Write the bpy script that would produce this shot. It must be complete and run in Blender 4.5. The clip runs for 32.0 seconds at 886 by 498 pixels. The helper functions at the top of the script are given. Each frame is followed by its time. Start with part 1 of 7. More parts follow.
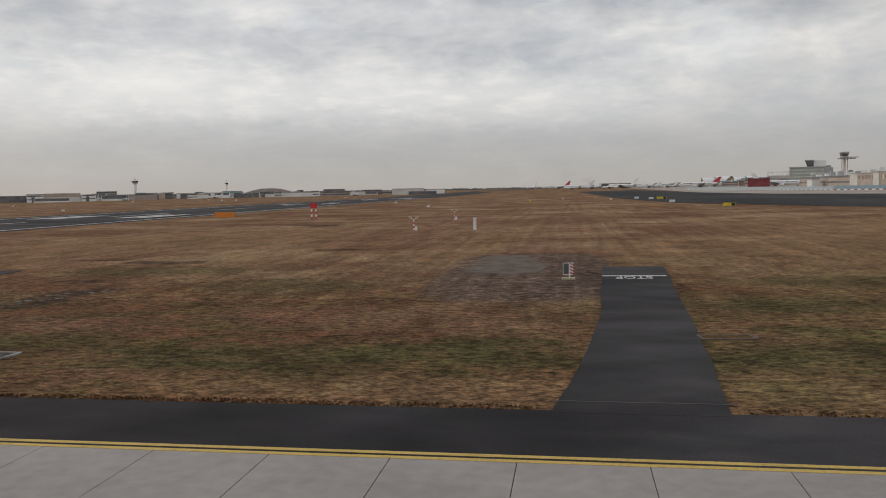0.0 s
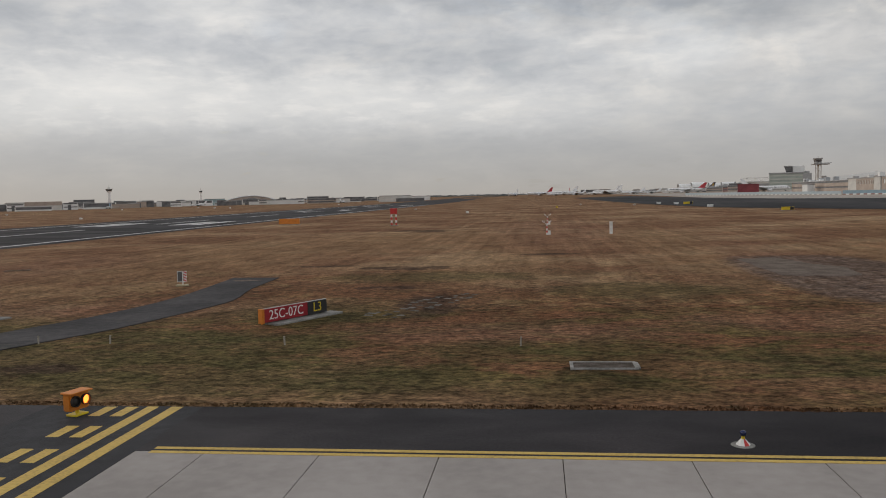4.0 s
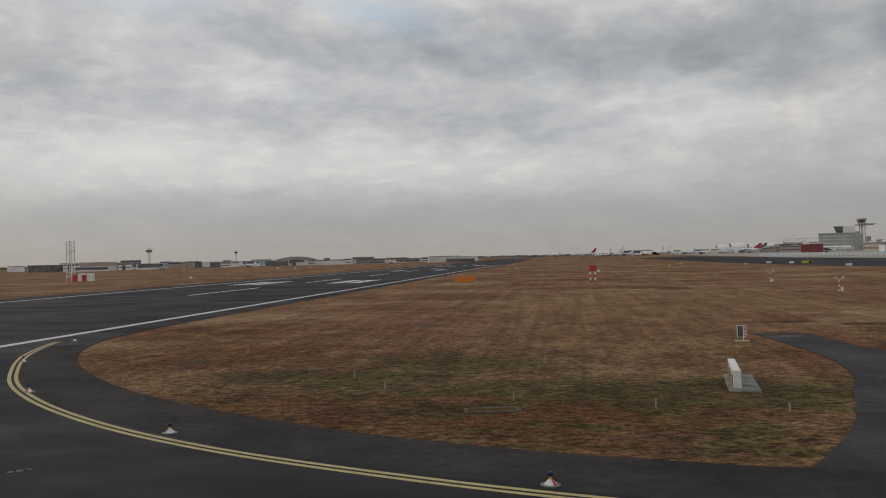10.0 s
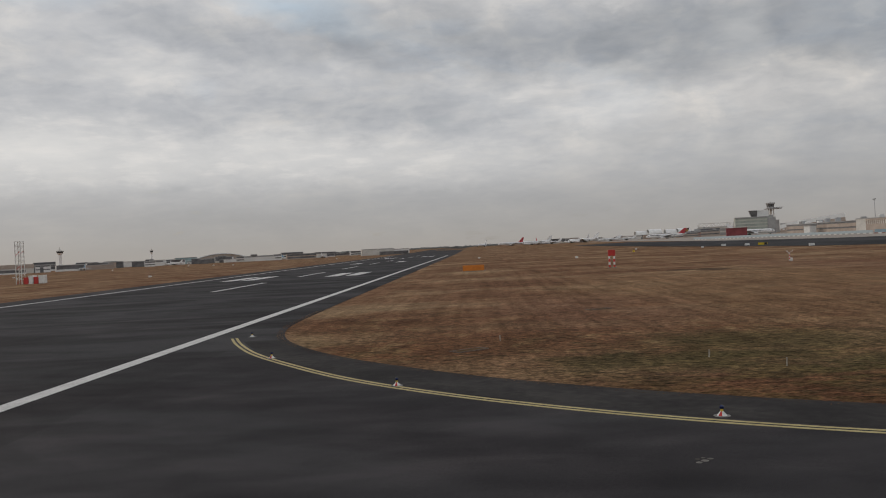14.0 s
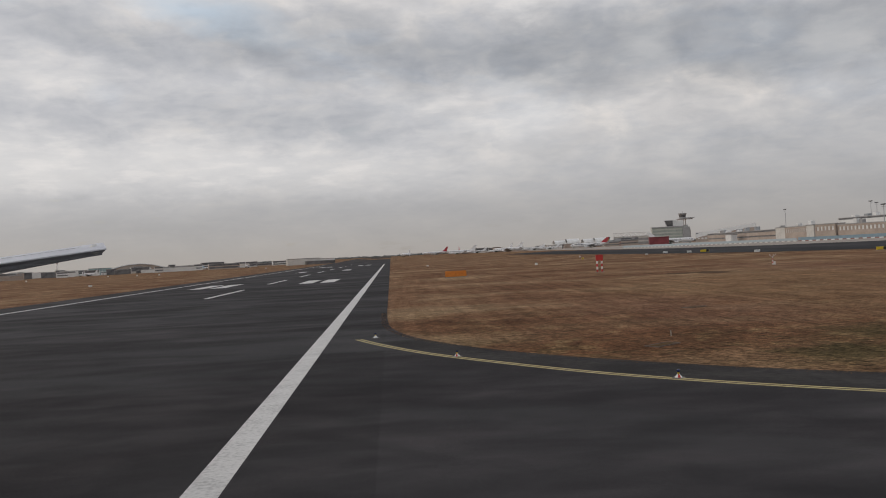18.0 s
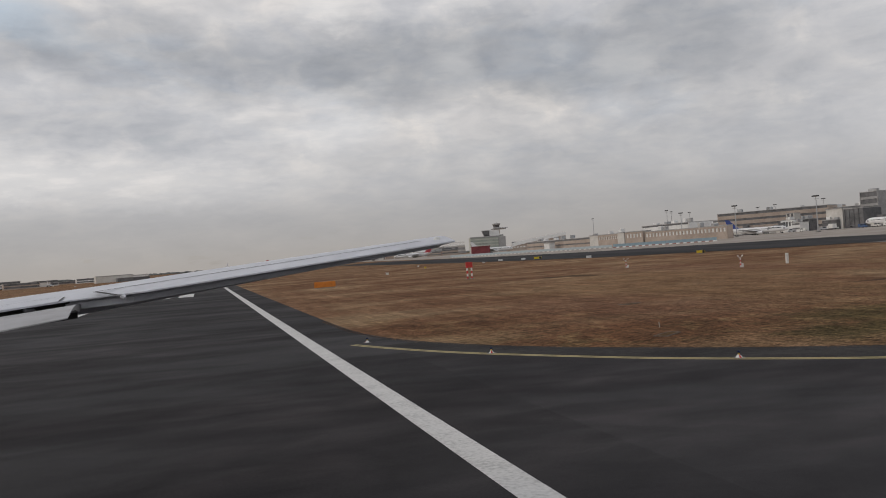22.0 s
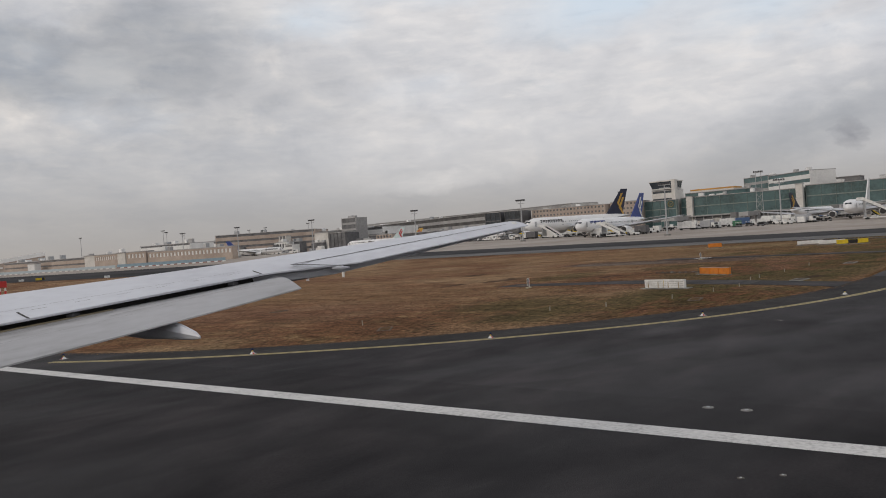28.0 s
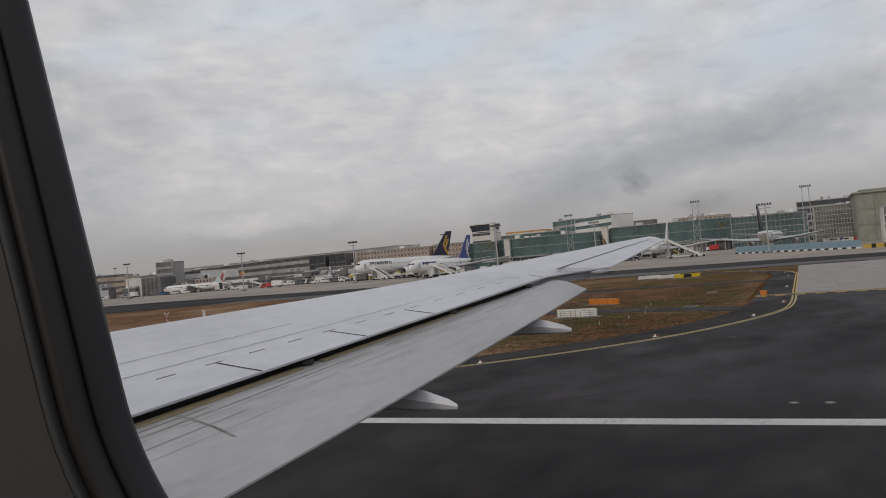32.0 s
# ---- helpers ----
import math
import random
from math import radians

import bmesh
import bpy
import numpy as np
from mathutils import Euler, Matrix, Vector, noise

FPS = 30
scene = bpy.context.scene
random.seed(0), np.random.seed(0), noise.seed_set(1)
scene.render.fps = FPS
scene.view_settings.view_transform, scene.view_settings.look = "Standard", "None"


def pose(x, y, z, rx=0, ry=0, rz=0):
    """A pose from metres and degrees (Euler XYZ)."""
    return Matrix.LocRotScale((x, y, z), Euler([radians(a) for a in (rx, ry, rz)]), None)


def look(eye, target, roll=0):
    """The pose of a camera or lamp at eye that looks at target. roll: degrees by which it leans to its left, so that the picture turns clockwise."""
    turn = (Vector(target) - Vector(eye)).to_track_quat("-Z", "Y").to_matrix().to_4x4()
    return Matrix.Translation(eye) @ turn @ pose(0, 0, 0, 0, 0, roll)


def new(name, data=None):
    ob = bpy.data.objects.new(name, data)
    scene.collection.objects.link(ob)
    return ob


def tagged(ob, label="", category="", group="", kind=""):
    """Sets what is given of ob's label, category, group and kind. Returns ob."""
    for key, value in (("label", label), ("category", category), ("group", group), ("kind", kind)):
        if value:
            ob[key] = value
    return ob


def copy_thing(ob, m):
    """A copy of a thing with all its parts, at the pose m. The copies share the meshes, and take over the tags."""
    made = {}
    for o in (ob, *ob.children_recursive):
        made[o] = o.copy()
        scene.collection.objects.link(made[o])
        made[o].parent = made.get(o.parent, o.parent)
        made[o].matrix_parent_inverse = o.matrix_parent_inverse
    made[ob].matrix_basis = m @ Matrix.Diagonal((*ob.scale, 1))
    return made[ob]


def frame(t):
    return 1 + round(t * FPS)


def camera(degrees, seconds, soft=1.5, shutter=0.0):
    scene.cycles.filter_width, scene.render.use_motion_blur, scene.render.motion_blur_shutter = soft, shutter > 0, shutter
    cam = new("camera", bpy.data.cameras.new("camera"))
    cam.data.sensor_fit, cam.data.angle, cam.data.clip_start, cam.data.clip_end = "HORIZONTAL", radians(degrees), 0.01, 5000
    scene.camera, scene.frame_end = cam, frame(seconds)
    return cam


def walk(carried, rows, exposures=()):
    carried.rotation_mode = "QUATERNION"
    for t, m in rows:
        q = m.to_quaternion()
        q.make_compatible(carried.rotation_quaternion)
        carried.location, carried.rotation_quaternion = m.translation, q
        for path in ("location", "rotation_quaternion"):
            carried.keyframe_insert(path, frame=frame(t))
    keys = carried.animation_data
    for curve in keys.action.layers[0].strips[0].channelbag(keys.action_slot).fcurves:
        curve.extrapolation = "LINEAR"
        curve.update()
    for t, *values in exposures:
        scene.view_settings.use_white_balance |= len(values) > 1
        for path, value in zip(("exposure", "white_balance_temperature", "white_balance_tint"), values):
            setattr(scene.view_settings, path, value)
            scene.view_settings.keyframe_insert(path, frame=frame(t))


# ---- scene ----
cam = camera(57.6, 32.0, 1.0)

# seconds, x, y, z, yaw, pitch, roll
ROWS = [
    (0, 0.000, 0.040, 5.051, 9.099, -4.218, -1.111),
    (0.5, -2.638, 0.003, 5.046, 8.558, -4.233, -1.121),
    (1, -5.240, -0.049, 5.047, 7.889, -4.049, -0.925),
    (1.5, -7.727, -0.205, 5.078, 7.758, -4.085, -0.940),
    (2, -10.255, -0.376, 5.073, 7.177, -4.094, -0.776),
    (2.5, -12.823, -0.508, 5.093, 7.256, -4.118, -0.939),
    (3, -15.404, -0.587, 5.106, 6.901, -4.042, -0.961),
    (3.5, -18.012, -0.655, 5.082, 6.850, -3.902, -1.178),
    (5.5, -28.409, -0.873, 5.101, 6.390, -3.491, -2.000),
    (6, -31.072, -1.052, 5.102, 5.693, -3.609, -1.943),
    (6.5, -33.726, -0.974, 5.089, 6.913, -2.991, -2.252),
    (7, -36.387, -0.887, 5.052, 6.272, -2.818, -2.276),
    (7.5, -39.022, -0.818, 5.055, 6.378, -2.621, -2.235),
    (8, -41.649, -0.851, 5.044, 9.075, -2.094, -1.382),
    (8.5, -44.315, -0.828, 5.079, 13.340, 0.122, -0.958),
    (9, -46.962, -0.773, 5.055, 12.580, 0.155, -1.352),
    (9.5, -49.576, -0.694, 5.031, 9.789, 0.518, -1.504),
    (10, -52.173, -0.621, 5.015, 8.251, 0.626, -1.336),
    (10.5, -54.744, -0.584, 4.987, 7.218, 0.667, -1.295),
    (11, -57.286, -0.559, 5.015, 6.309, 0.777, -1.331),
    (11.5, -59.709, -0.546, 5.034, 5.673, 0.440, -1.692),
    (12, -61.923, -0.526, 5.026, 5.099, 0.074, -1.758),
    (12.5, -64.131, -0.561, 5.033, 4.107, 0.243, -1.731),
    (13, -66.278, -0.590, 5.054, 3.661, -0.023, -2.218),
    (13.5, -68.341, -0.510, 5.045, 3.117, 0.005, -2.476),
    (14, -70.335, -0.460, 5.012, 2.337, -0.117, -2.857),
    (14.5, -72.262, -0.335, 4.995, 1.753, 0.053, -2.822),
    (16.5, -78.866, 1.005, 4.784, -0.844, 0.365, -3.416),
    (17, -80.437, 1.108, 4.818, -1.518, 0.156, -3.056),
    (17.5, -81.960, 1.168, 4.814, -2.561, 0.259, -3.110),
    (18, -83.434, 1.219, 4.838, -3.721, 0.289, -3.003),
    (18.5, -84.881, 1.263, 4.872, -4.903, 0.353, -3.055),
    (19, -86.251, 1.289, 4.879, -6.215, 0.352, -3.082),
    (19.5, -87.600, 1.341, 4.909, -7.466, 0.434, -3.149),
    (20, -88.924, 1.345, 4.940, -8.980, 0.405, -3.066),
    (20.5, -90.215, 1.376, 4.975, -10.696, 0.338, -3.057),
    (21, -91.488, 1.424, 4.977, -12.268, 0.391, -3.652),
    (21.5, -92.734, 1.473, 5.000, -14.394, 0.348, -3.957),
    (22, -93.936, 1.539, 5.028, -16.838, 0.316, -4.136),
    (22.5, -95.097, 1.602, 5.031, -18.775, 0.345, -4.238),
    (23, -96.322, 1.568, 5.084, -17.309, 0.176, -4.820),
    (23.5, -97.487, 1.669, 5.089, -22.943, 0.442, -4.431),
    (24, -98.549, 1.868, 5.097, -29.722, 0.244, -3.723),
    (24.5, -99.615, 2.272, 5.091, -32.884, 0.037, -3.785),
    (25, -100.706, 2.762, 5.097, -35.732, -0.064, -3.688),
    (25.5, -101.756, 3.242, 5.083, -39.185, -0.106, -3.716),
    (26, -102.758, 3.846, 5.085, -41.872, -0.245, -3.683),
    (26.5, -103.714, 4.531, 5.110, -44.963, -0.439, -3.745),
    (28.5, -107.237, 7.377, 5.059, -54.699, -0.658, -3.985),
    (29, -108.010, 8.252, 5.060, -56.980, -0.603, -4.100),
    (29.5, -108.779, 9.124, 5.044, -59.553, -0.655, -4.149),
    (30, -109.515, 10.019, 5.025, -61.362, -0.271, -3.783),
    (30.5, -110.184, 10.920, 5.015, -63.309, 0.061, -3.724),
    (31, -110.766, 11.874, 4.992, -64.473, 0.136, -4.086),
    (31.5, -111.279, 12.804, 5.009, -65.167, 0.635, -5.185),
    (32, -111.782, 13.758, 4.973, -66.038, 1.383, -4.615),
]


def eye_row(t, x, y, z, yaw, pitch, roll):
    return t, pose(x, y, z, 90 + pitch, 0, yaw) @ pose(0, 0, 0, 0, 0, roll)


walk(cam, [eye_row(*r) for r in ROWS], [(0.0, 0.14, 6500, 10), (5.0, 0.06, 6500, 10), (8.0, 0.08, 6500, 10), (9.5, -0.10, 6500, 10), (13.0, -0.14, 6500, 10), (16.0, -0.02, 6500, 12), (20.0, 0.0, 6500, 12), (23.0, 0.02, 6500, 12), (24.0, 0.06, 6500, 12), (26.0, 0.09, 6500, 12), (29.0, 0.08, 6500, 12), (30.0, 0.0, 6500, 12), (31.0, -0.08, 6500, 12), (32.0, -0.12, 6500, 12)])

# ---- world and light ----
SUN_ELEV, SUN_AZ = radians(20), radians(70)      # azimuth to the left of +y
world = bpy.data.worlds.new("world")
scene.world = world
world.use_nodes = True
wn, wl = world.node_tree.nodes, world.node_tree.links
wn.clear()


def wnode(kind, **kw):
    n = wn.new(kind)
    for k, v in kw.items():
        n.inputs[k.replace("_", " ")].default_value = v
    return n


def wmath(op, a, b=None, clamp=False):
    n = wn.new("ShaderNodeMath")
    n.operation, n.use_clamp = op, clamp
    for i, v in enumerate((a, b)):
        if v is None:
            continue
        if isinstance(v, (int, float)):
            n.inputs[i].default_value = v
        else:
            wl.new(v, n.inputs[i])
    return n.outputs[0]


def wramp(fac, stops):
    n = wn.new("ShaderNodeValToRGB")
    el = n.color_ramp.elements
    while len(el) < len(stops):
        el.new(0.5)
    for e, (p, c) in zip(el, stops):
        e.position, e.color = p, (*c, 1) if len(c) == 3 else c
    wl.new(fac, n.inputs[0])
    return n.outputs[0]


def wmix(fac, a, b, blend="MIX"):
    n = wn.new("ShaderNodeMix")
    n.data_type, n.blend_type = "RGBA", blend
    for i, v in ((0, fac), (6, a), (7, b)):
        if isinstance(v, (int, float)):
            n.inputs[i].default_value = v
        elif isinstance(v, tuple):
            n.inputs[i].default_value = (*v, 1)
        else:
            wl.new(v, n.inputs[i])
    return n.outputs[2]


tc = wn.new("ShaderNodeTexCoord")
sep = wn.new("ShaderNodeSeparateXYZ")
wl.new(tc.outputs["Generated"], sep.inputs[0])
up = wmath("MAXIMUM", sep.outputs[2], 0.0)
den = wmath("ADD", up, 0.22)
comb = wn.new("ShaderNodeCombineXYZ")
wl.new(wmath("DIVIDE", sep.outputs[0], den), comb.inputs[0])
wl.new(wmath("DIVIDE", sep.outputs[1], den), comb.inputs[1])
big = wnode("ShaderNodeTexNoise", Scale=0.7, Detail=3.0, Roughness=0.5, Distortion=0.3)
mid = wnode("ShaderNodeTexNoise", Scale=2.9, Detail=5.0, Roughness=0.5, Distortion=0.3)
fine = wnode("ShaderNodeTexNoise", Scale=10.0, Detail=5.0, Roughness=0.5, Distortion=0.6)
stretch = wn.new("ShaderNodeMapping")
stretch.inputs["Rotation"].default_value = (0, 0, radians(35))
stretch.inputs["Scale"].default_value = (1.0, 1.2, 1.0)
stretch.inputs["Location"].default_value = (3.1, 1.4, 0.6)
wl.new(comb.outputs[0], stretch.inputs[0])
for n in (big, mid, fine):
    wl.new(stretch.outputs[0], n.inputs["Vector"])
mixed = wmath("ADD", wmath("MULTIPLY", big.outputs[0], 0.46), wmath("ADD", wmath("MULTIPLY", mid.outputs[0], 0.32), wmath("MULTIPLY", fine.outputs[0], 0.22)))
cloud = wramp(mixed, [(0.38, (0.475, 0.49, 0.515)), (0.455, (0.53, 0.54, 0.56)), (0.50, (0.585, 0.59, 0.60)), (0.54, (0.63, 0.625, 0.62)), (0.62, (0.72, 0.70, 0.675))])
# last stop: unseen sky overhead, darkened to dim the light on the ground
haze = wramp(up, [(0.0, (0.40, 0.375, 0.345)), (0.02, (0.405, 0.39, 0.37)), (0.06, (0.43, 0.425, 0.42)), (0.12, (0.55, 0.555, 0.56)), (0.42, (0.56, 0.575, 0.60)), (0.8, (0.36, 0.37, 0.395))])
hazefac = wramp(up, [(0.015, (0.97,) * 3), (0.07, (0.72,) * 3), (0.15, (0.25,) * 3), (0.45, (0.15,) * 3), (0.75, (0.7,) * 3)])
holes = wnode("ShaderNodeTexNoise", Scale=1.5, Detail=6.0, Roughness=0.55, Distortion=0.4)
hole_at = wn.new("ShaderNodeMapping")
hole_at.inputs["Location"].default_value = (7.3, 2.2, 1.1)
wl.new(comb.outputs[0], hole_at.inputs[0])
wl.new(hole_at.outputs[0], holes.inputs["Vector"])
blue = wmath("MULTIPLY", wramp(holes.outputs[0], [(0.57, (0,) * 3), (0.72, (0.45,) * 3)]), wramp(up, [(0.10, (0,) * 3), (0.24, (1,) * 3)]))
# thinner, smoother cloud over the terminal
thin = wmath("MULTIPLY", wramp(sep.outputs[0], [(0.45, (0,) * 3), (0.92, (0.78,) * 3)]), wramp(up, [(0.04, (0,) * 3), (0.14, (1,) * 3)]))
veil = wmix(thin, wmix(hazefac, cloud, haze), (0.66, 0.665, 0.68))
sky_grey = wmix(blue, veil, (0.62, 0.71, 0.81))
# single clouds: azimuth and elevation in degrees, half-width, half-height, slant, weight
az_deg = wmath("MULTIPLY", wmath("ARCTAN2", sep.outputs[0], sep.outputs[1]), 57.2958)
el_deg = wmath("MULTIPLY", wmath("ARCSINE", sep.outputs[2]), 57.2958)
bearing = wn.new("ShaderNodeCombineXYZ")
wl.new(az_deg, bearing.inputs[0])
wl.new(wmath("MULTIPLY", el_deg, 1.0), bearing.inputs[1])


def ragged_bearing(scale, amount, base):
    """The bearing pushed about by noise, so that the clouds get torn outlines."""
    n = wnode("ShaderNodeTexNoise", Scale=scale, Detail=5.0, Roughness=0.62, Distortion=0.2)
    at = wn.new("ShaderNodeMapping")
    at.inputs["Scale"].default_value = (0.55, 1.0, 1.0)
    wl.new(bearing.outputs[0], at.inputs[0])
    wl.new(at.outputs[0], n.inputs["Vector"])
    v = wn.new("ShaderNodeVectorMath")
    v.operation = "MULTIPLY_ADD"
    wl.new(n.outputs["Color"], v.inputs[0])
    v.inputs[1].default_value = (amount * 1.6, amount, 0)
    w = wn.new("ShaderNodeVectorMath")
    w.operation = "ADD"
    w.inputs[1].default_value = (-amount * 0.8, -amount * 0.5, 0)
    wl.new(base, w.inputs[0])
    wl.new(w.outputs[0], v.inputs[2])
    return v.outputs[0]


torn = ragged_bearing(0.42, 2.6, ragged_bearing(0.12, 3.0, bearing.outputs[0]))


def clouds(rows):
    total = None
    for a, e, w, h, slant, k in rows:
        mp, gr = wn.new("ShaderNodeMapping"), wn.new("ShaderNodeTexGradient")
        mp.vector_type, gr.gradient_type = "TEXTURE", "SPHERICAL"
        mp.inputs["Location"].default_value, mp.inputs["Rotation"].default_value, mp.inputs["Scale"].default_value = (a, e, 0), (0, 0, radians(slant)), (w, h, 1)
        wl.new(torn, mp.inputs[0])
        wl.new(mp.outputs[0], gr.inputs[0])
        one = wmath("MULTIPLY", gr.outputs["Fac"], k)
        total = one if total is None else wmath("ADD", total, one)
    return wmath("MINIMUM", total, 1.0)


pale_blue = clouds([(-12, 16.8, 7, 1.8, -15, 1.1), (44, 15.2, 5, 1.6, 0, 0.8), (65, 15.6, 10, 3.2, 10, 1.2), (76, 14.3, 10, 2.6, 12, 1.0), (56, 18, 12, 2.2, 5, 0.9), (90, 13, 9, 4, 8, 0.9), (-28, 17.4, 6, 1.5, 0, 0.5)])
dark_clouds = clouds([(-18, 15.0, 8, 2.2, -14, 0.7), (-8.5, 14.8, 8, 2.8, -18, 1.1), (0, 14.4, 8, 3.0, -18, 1.1), (7.5, 13.8, 6, 3.4, -15, 1.0), (13.8, 13.4, 6.5, 4.2, -10, 1.5), (22, 13.4, 7, 4.6, -5, 1.6), (26.5, 12.4, 5, 3.6, 0, 1.1), (34, 14.2, 9, 5.2, 10, 1.4), (40, 10.5, 14, 5, 5, 0.55),
                      (-36, 12.3, 10, 3.4, 0, 0.6), (26, 6.5, 26, 4.5, 0, 0.42), (-6, 9.8, 15, 2.4, 0, 0.4), (24, 3.0, 45, 2.2, 0, 0.22), (-16, 3.0, 34, 1.8, 0, 0.25), (79, 6.0, 13, 2.6, 14, 0.9), (90, 8.2, 9, 3.0, 12, 0.8)])
puffs = clouds([(80.0, 4.9, 0.9, 1.3, 0, 1.1), (84.3, 3.2, 2.6, 1.0, 4, 0.9)])
bright_clouds = clouds([(-29, 7.4, 13, 3.2, 2, 1.1), (-14, 7.0, 11, 2.4, 0, 0.8), (-2, 6.2, 13, 2.0, 0, 0.45), (4, 10.6, 8, 2.0, 5, 0.5), (-22, 12.2, 6, 1.6, 0, 0.6), (18.2, 13, 2.8, 2.3, 0, 1.2), (30.2, 12.2, 3.0, 1.8, 10, 1.2), (10.5, 11.6, 4, 1.2, 10, 0.8), (10, 17.4, 4.5, 1.7, 0, 1.1), (19.5, 17.6, 3.2, 1.5, 0, 0.9),
                        (39.5, 16.2, 4.5, 1.8, 5, 0.9), (9, 9.0, 7, 1.6, 5, 0.5), (52, 15, 11, 3.6, 8, 0.55), (58, 9.5, 18, 6, 5, 0.42), (53, 4.4, 6, 1.0, 3, 0.5), (73, 10.5, 11, 4.5, 8, 0.5)])
# small curdled texture of the cloud field, strongest overhead
curd = wnode("ShaderNodeTexNoise", Scale=0.34, Detail=6.0, Roughness=0.55, Distortion=0.35)
curd_at = wn.new("ShaderNodeMapping")
curd_at.inputs["Scale"].default_value, curd_at.inputs["Rotation"].default_value = (0.75, 1.3, 1.0), (0, 0, radians(9))
wl.new(bearing.outputs[0], curd_at.inputs[0])
wl.new(curd_at.outputs[0], curd.inputs["Vector"])
lumps = wramp(curd.outputs[0], [(0.34, (0.86, 0.87, 0.885)), (0.47, (0.97, 0.97, 0.975)), (0.56, (1.04, 1.035, 1.025)), (0.66, (1.20, 1.165, 1.12))])
sky_grey = wmix(wramp(up, [(0.06, (0.15,) * 3), (0.14, (0.8,) * 3), (0.45, (0.6,) * 3), (0.7, (0,) * 3)]), sky_grey, lumps, "MULTIPLY")
sky_grey = wmix(wmath("MULTIPLY", pale_blue, 0.95), sky_grey, (0.60, 0.69, 0.77))
sky_grey = wmix(wmath("MULTIPLY", bright_clouds, 0.85), sky_grey, (0.765, 0.755, 0.735))
# torn bright wisps inside the lit clouds
wisp = wnode("ShaderNodeTexNoise", Scale=0.95, Detail=6.0, Roughness=0.55, Distortion=0.15)
wisp_at = wn.new("ShaderNodeMapping")
wisp_at.inputs["Scale"].default_value, wisp_at.inputs["Rotation"].default_value = (0.34, 1.3, 1.0), (0, 0, radians(-8))
wl.new(bearing.outputs[0], wisp_at.inputs[0])
wl.new(wisp_at.outputs[0], wisp.inputs["Vector"])
wisps = wmath("MULTIPLY", wramp(wisp.outputs[0], [(0.50, (0,) * 3), (0.66, (1,) * 3)]), wramp(bright_clouds, [(0.02, (0.12,) * 3), (0.45, (1,) * 3)]))
sky_grey = wmix(wmath("MULTIPLY", wisps, wramp(up, [(0.05, (0,) * 3), (0.10, (0.42,) * 3)])), sky_grey, (0.84, 0.81, 0.775))
furrow = wmath("MULTIPLY", wramp(wisp.outputs[0], [(0.30, (0.34,) * 3), (0.46, (0,) * 3)]), wramp(up, [(0.08, (0,) * 3), (0.16, (1,) * 3)]))
sky_grey = wmix(furrow, sky_grey, (0.78, 0.80, 0.83), "MULTIPLY")
sky_grey = wmix(wmath("MULTIPLY", dark_clouds, 0.95), sky_grey, (0.62, 0.645, 0.675), "MULTIPLY")
sky_grey = wmix(wmath("MULTIPLY", puffs, 0.8), sky_grey, (0.62, 0.62, 0.66), "MULTIPLY")
# duller towards the city beyond the terminal
side = wmath("MULTIPLY", wmath("MAXIMUM", sep.outputs[0], 0.0), wramp(up, [(0.0, (0.20,) * 3), (0.16, (0.12,) * 3), (0.30, (0,) * 3)]))
sky_grey = wmix(side, sky_grey, (0.14, 0.14, 0.15))
nishita = wn.new("ShaderNodeTexSky")
nishita.sky_type, nishita.sun_disc, nishita.sun_elevation, nishita.sun_rotation = "NISHITA", False, SUN_ELEV, -SUN_AZ
nishita.air_density, nishita.dust_density = 1.2, 2.0
bg_sky, bg_cloud = wn.new("ShaderNodeBackground"), wn.new("ShaderNodeBackground")
wl.new(nishita.outputs[0], bg_sky.inputs[0])
bg_sky.inputs[1].default_value = 0.1
wl.new(sky_grey, bg_cloud.inputs[0])
bg_cloud.inputs[1].default_value = 1.0
gap = wramp(mixed, [(0.33, (0.80,) * 3), (0.40, (0.97,) * 3)])
wmixs = wn.new("ShaderNodeMixShader")
wl.new(gap, wmixs.inputs[0])
wl.new(bg_sky.outputs[0], wmixs.inputs[1])
wl.new(bg_cloud.outputs[0], wmixs.inputs[2])
wo = wn.new("ShaderNodeOutputWorld")
wl.new(wmixs.outputs[0], wo.inputs[0])

sun = new("sun", bpy.data.lights.new("sun", "SUN"))
sun.data.energy, sun.data.angle, sun.data.color = 0.62, radians(18), (1.0, 0.88, 0.74)
to_sun = Vector((-math.sin(SUN_AZ) * math.cos(SUN_ELEV), math.cos(SUN_AZ) * math.cos(SUN_ELEV), math.sin(SUN_ELEV)))
sun.matrix_world = look(to_sun * 100, (0, 0, 0))

# ---- materials ----


def material(name, colours, scale=1.0, rough=0.7, bump=0.0, bump_scale=None, metal=0.0, spec=0.5, stretch=(1, 1, 1), world_space=False,
             spread=0.12, fine=0.35, random_tint=0.0, grain=None):
    """A surface of two to four colours mixed by noise at two scales, with fine relief."""
    m = bpy.data.materials.new(name)
    m.use_nodes = True
    nt = m.node_tree
    b = nt.nodes["Principled BSDF"]
    b.inputs["Roughness"].default_value, b.inputs["Metallic"].default_value = rough, metal
    b.inputs["Specular IOR Level"].default_value = spec
    src = nt.nodes.new("ShaderNodeNewGeometry").outputs["Position"] if world_space else nt.nodes.new("ShaderNodeTexCoord").outputs["Object"]
    mp = nt.nodes.new("ShaderNodeMapping")
    mp.inputs["Scale"].default_value = stretch
    if grain:      # angle, length and width of the grain
        mp.vector_type = "TEXTURE"
        mp.inputs["Rotation"].default_value, mp.inputs["Scale"].default_value = (0, 0, radians(grain[0])), (grain[1], grain[2], 1)
    nt.links.new(src, mp.inputs[0])
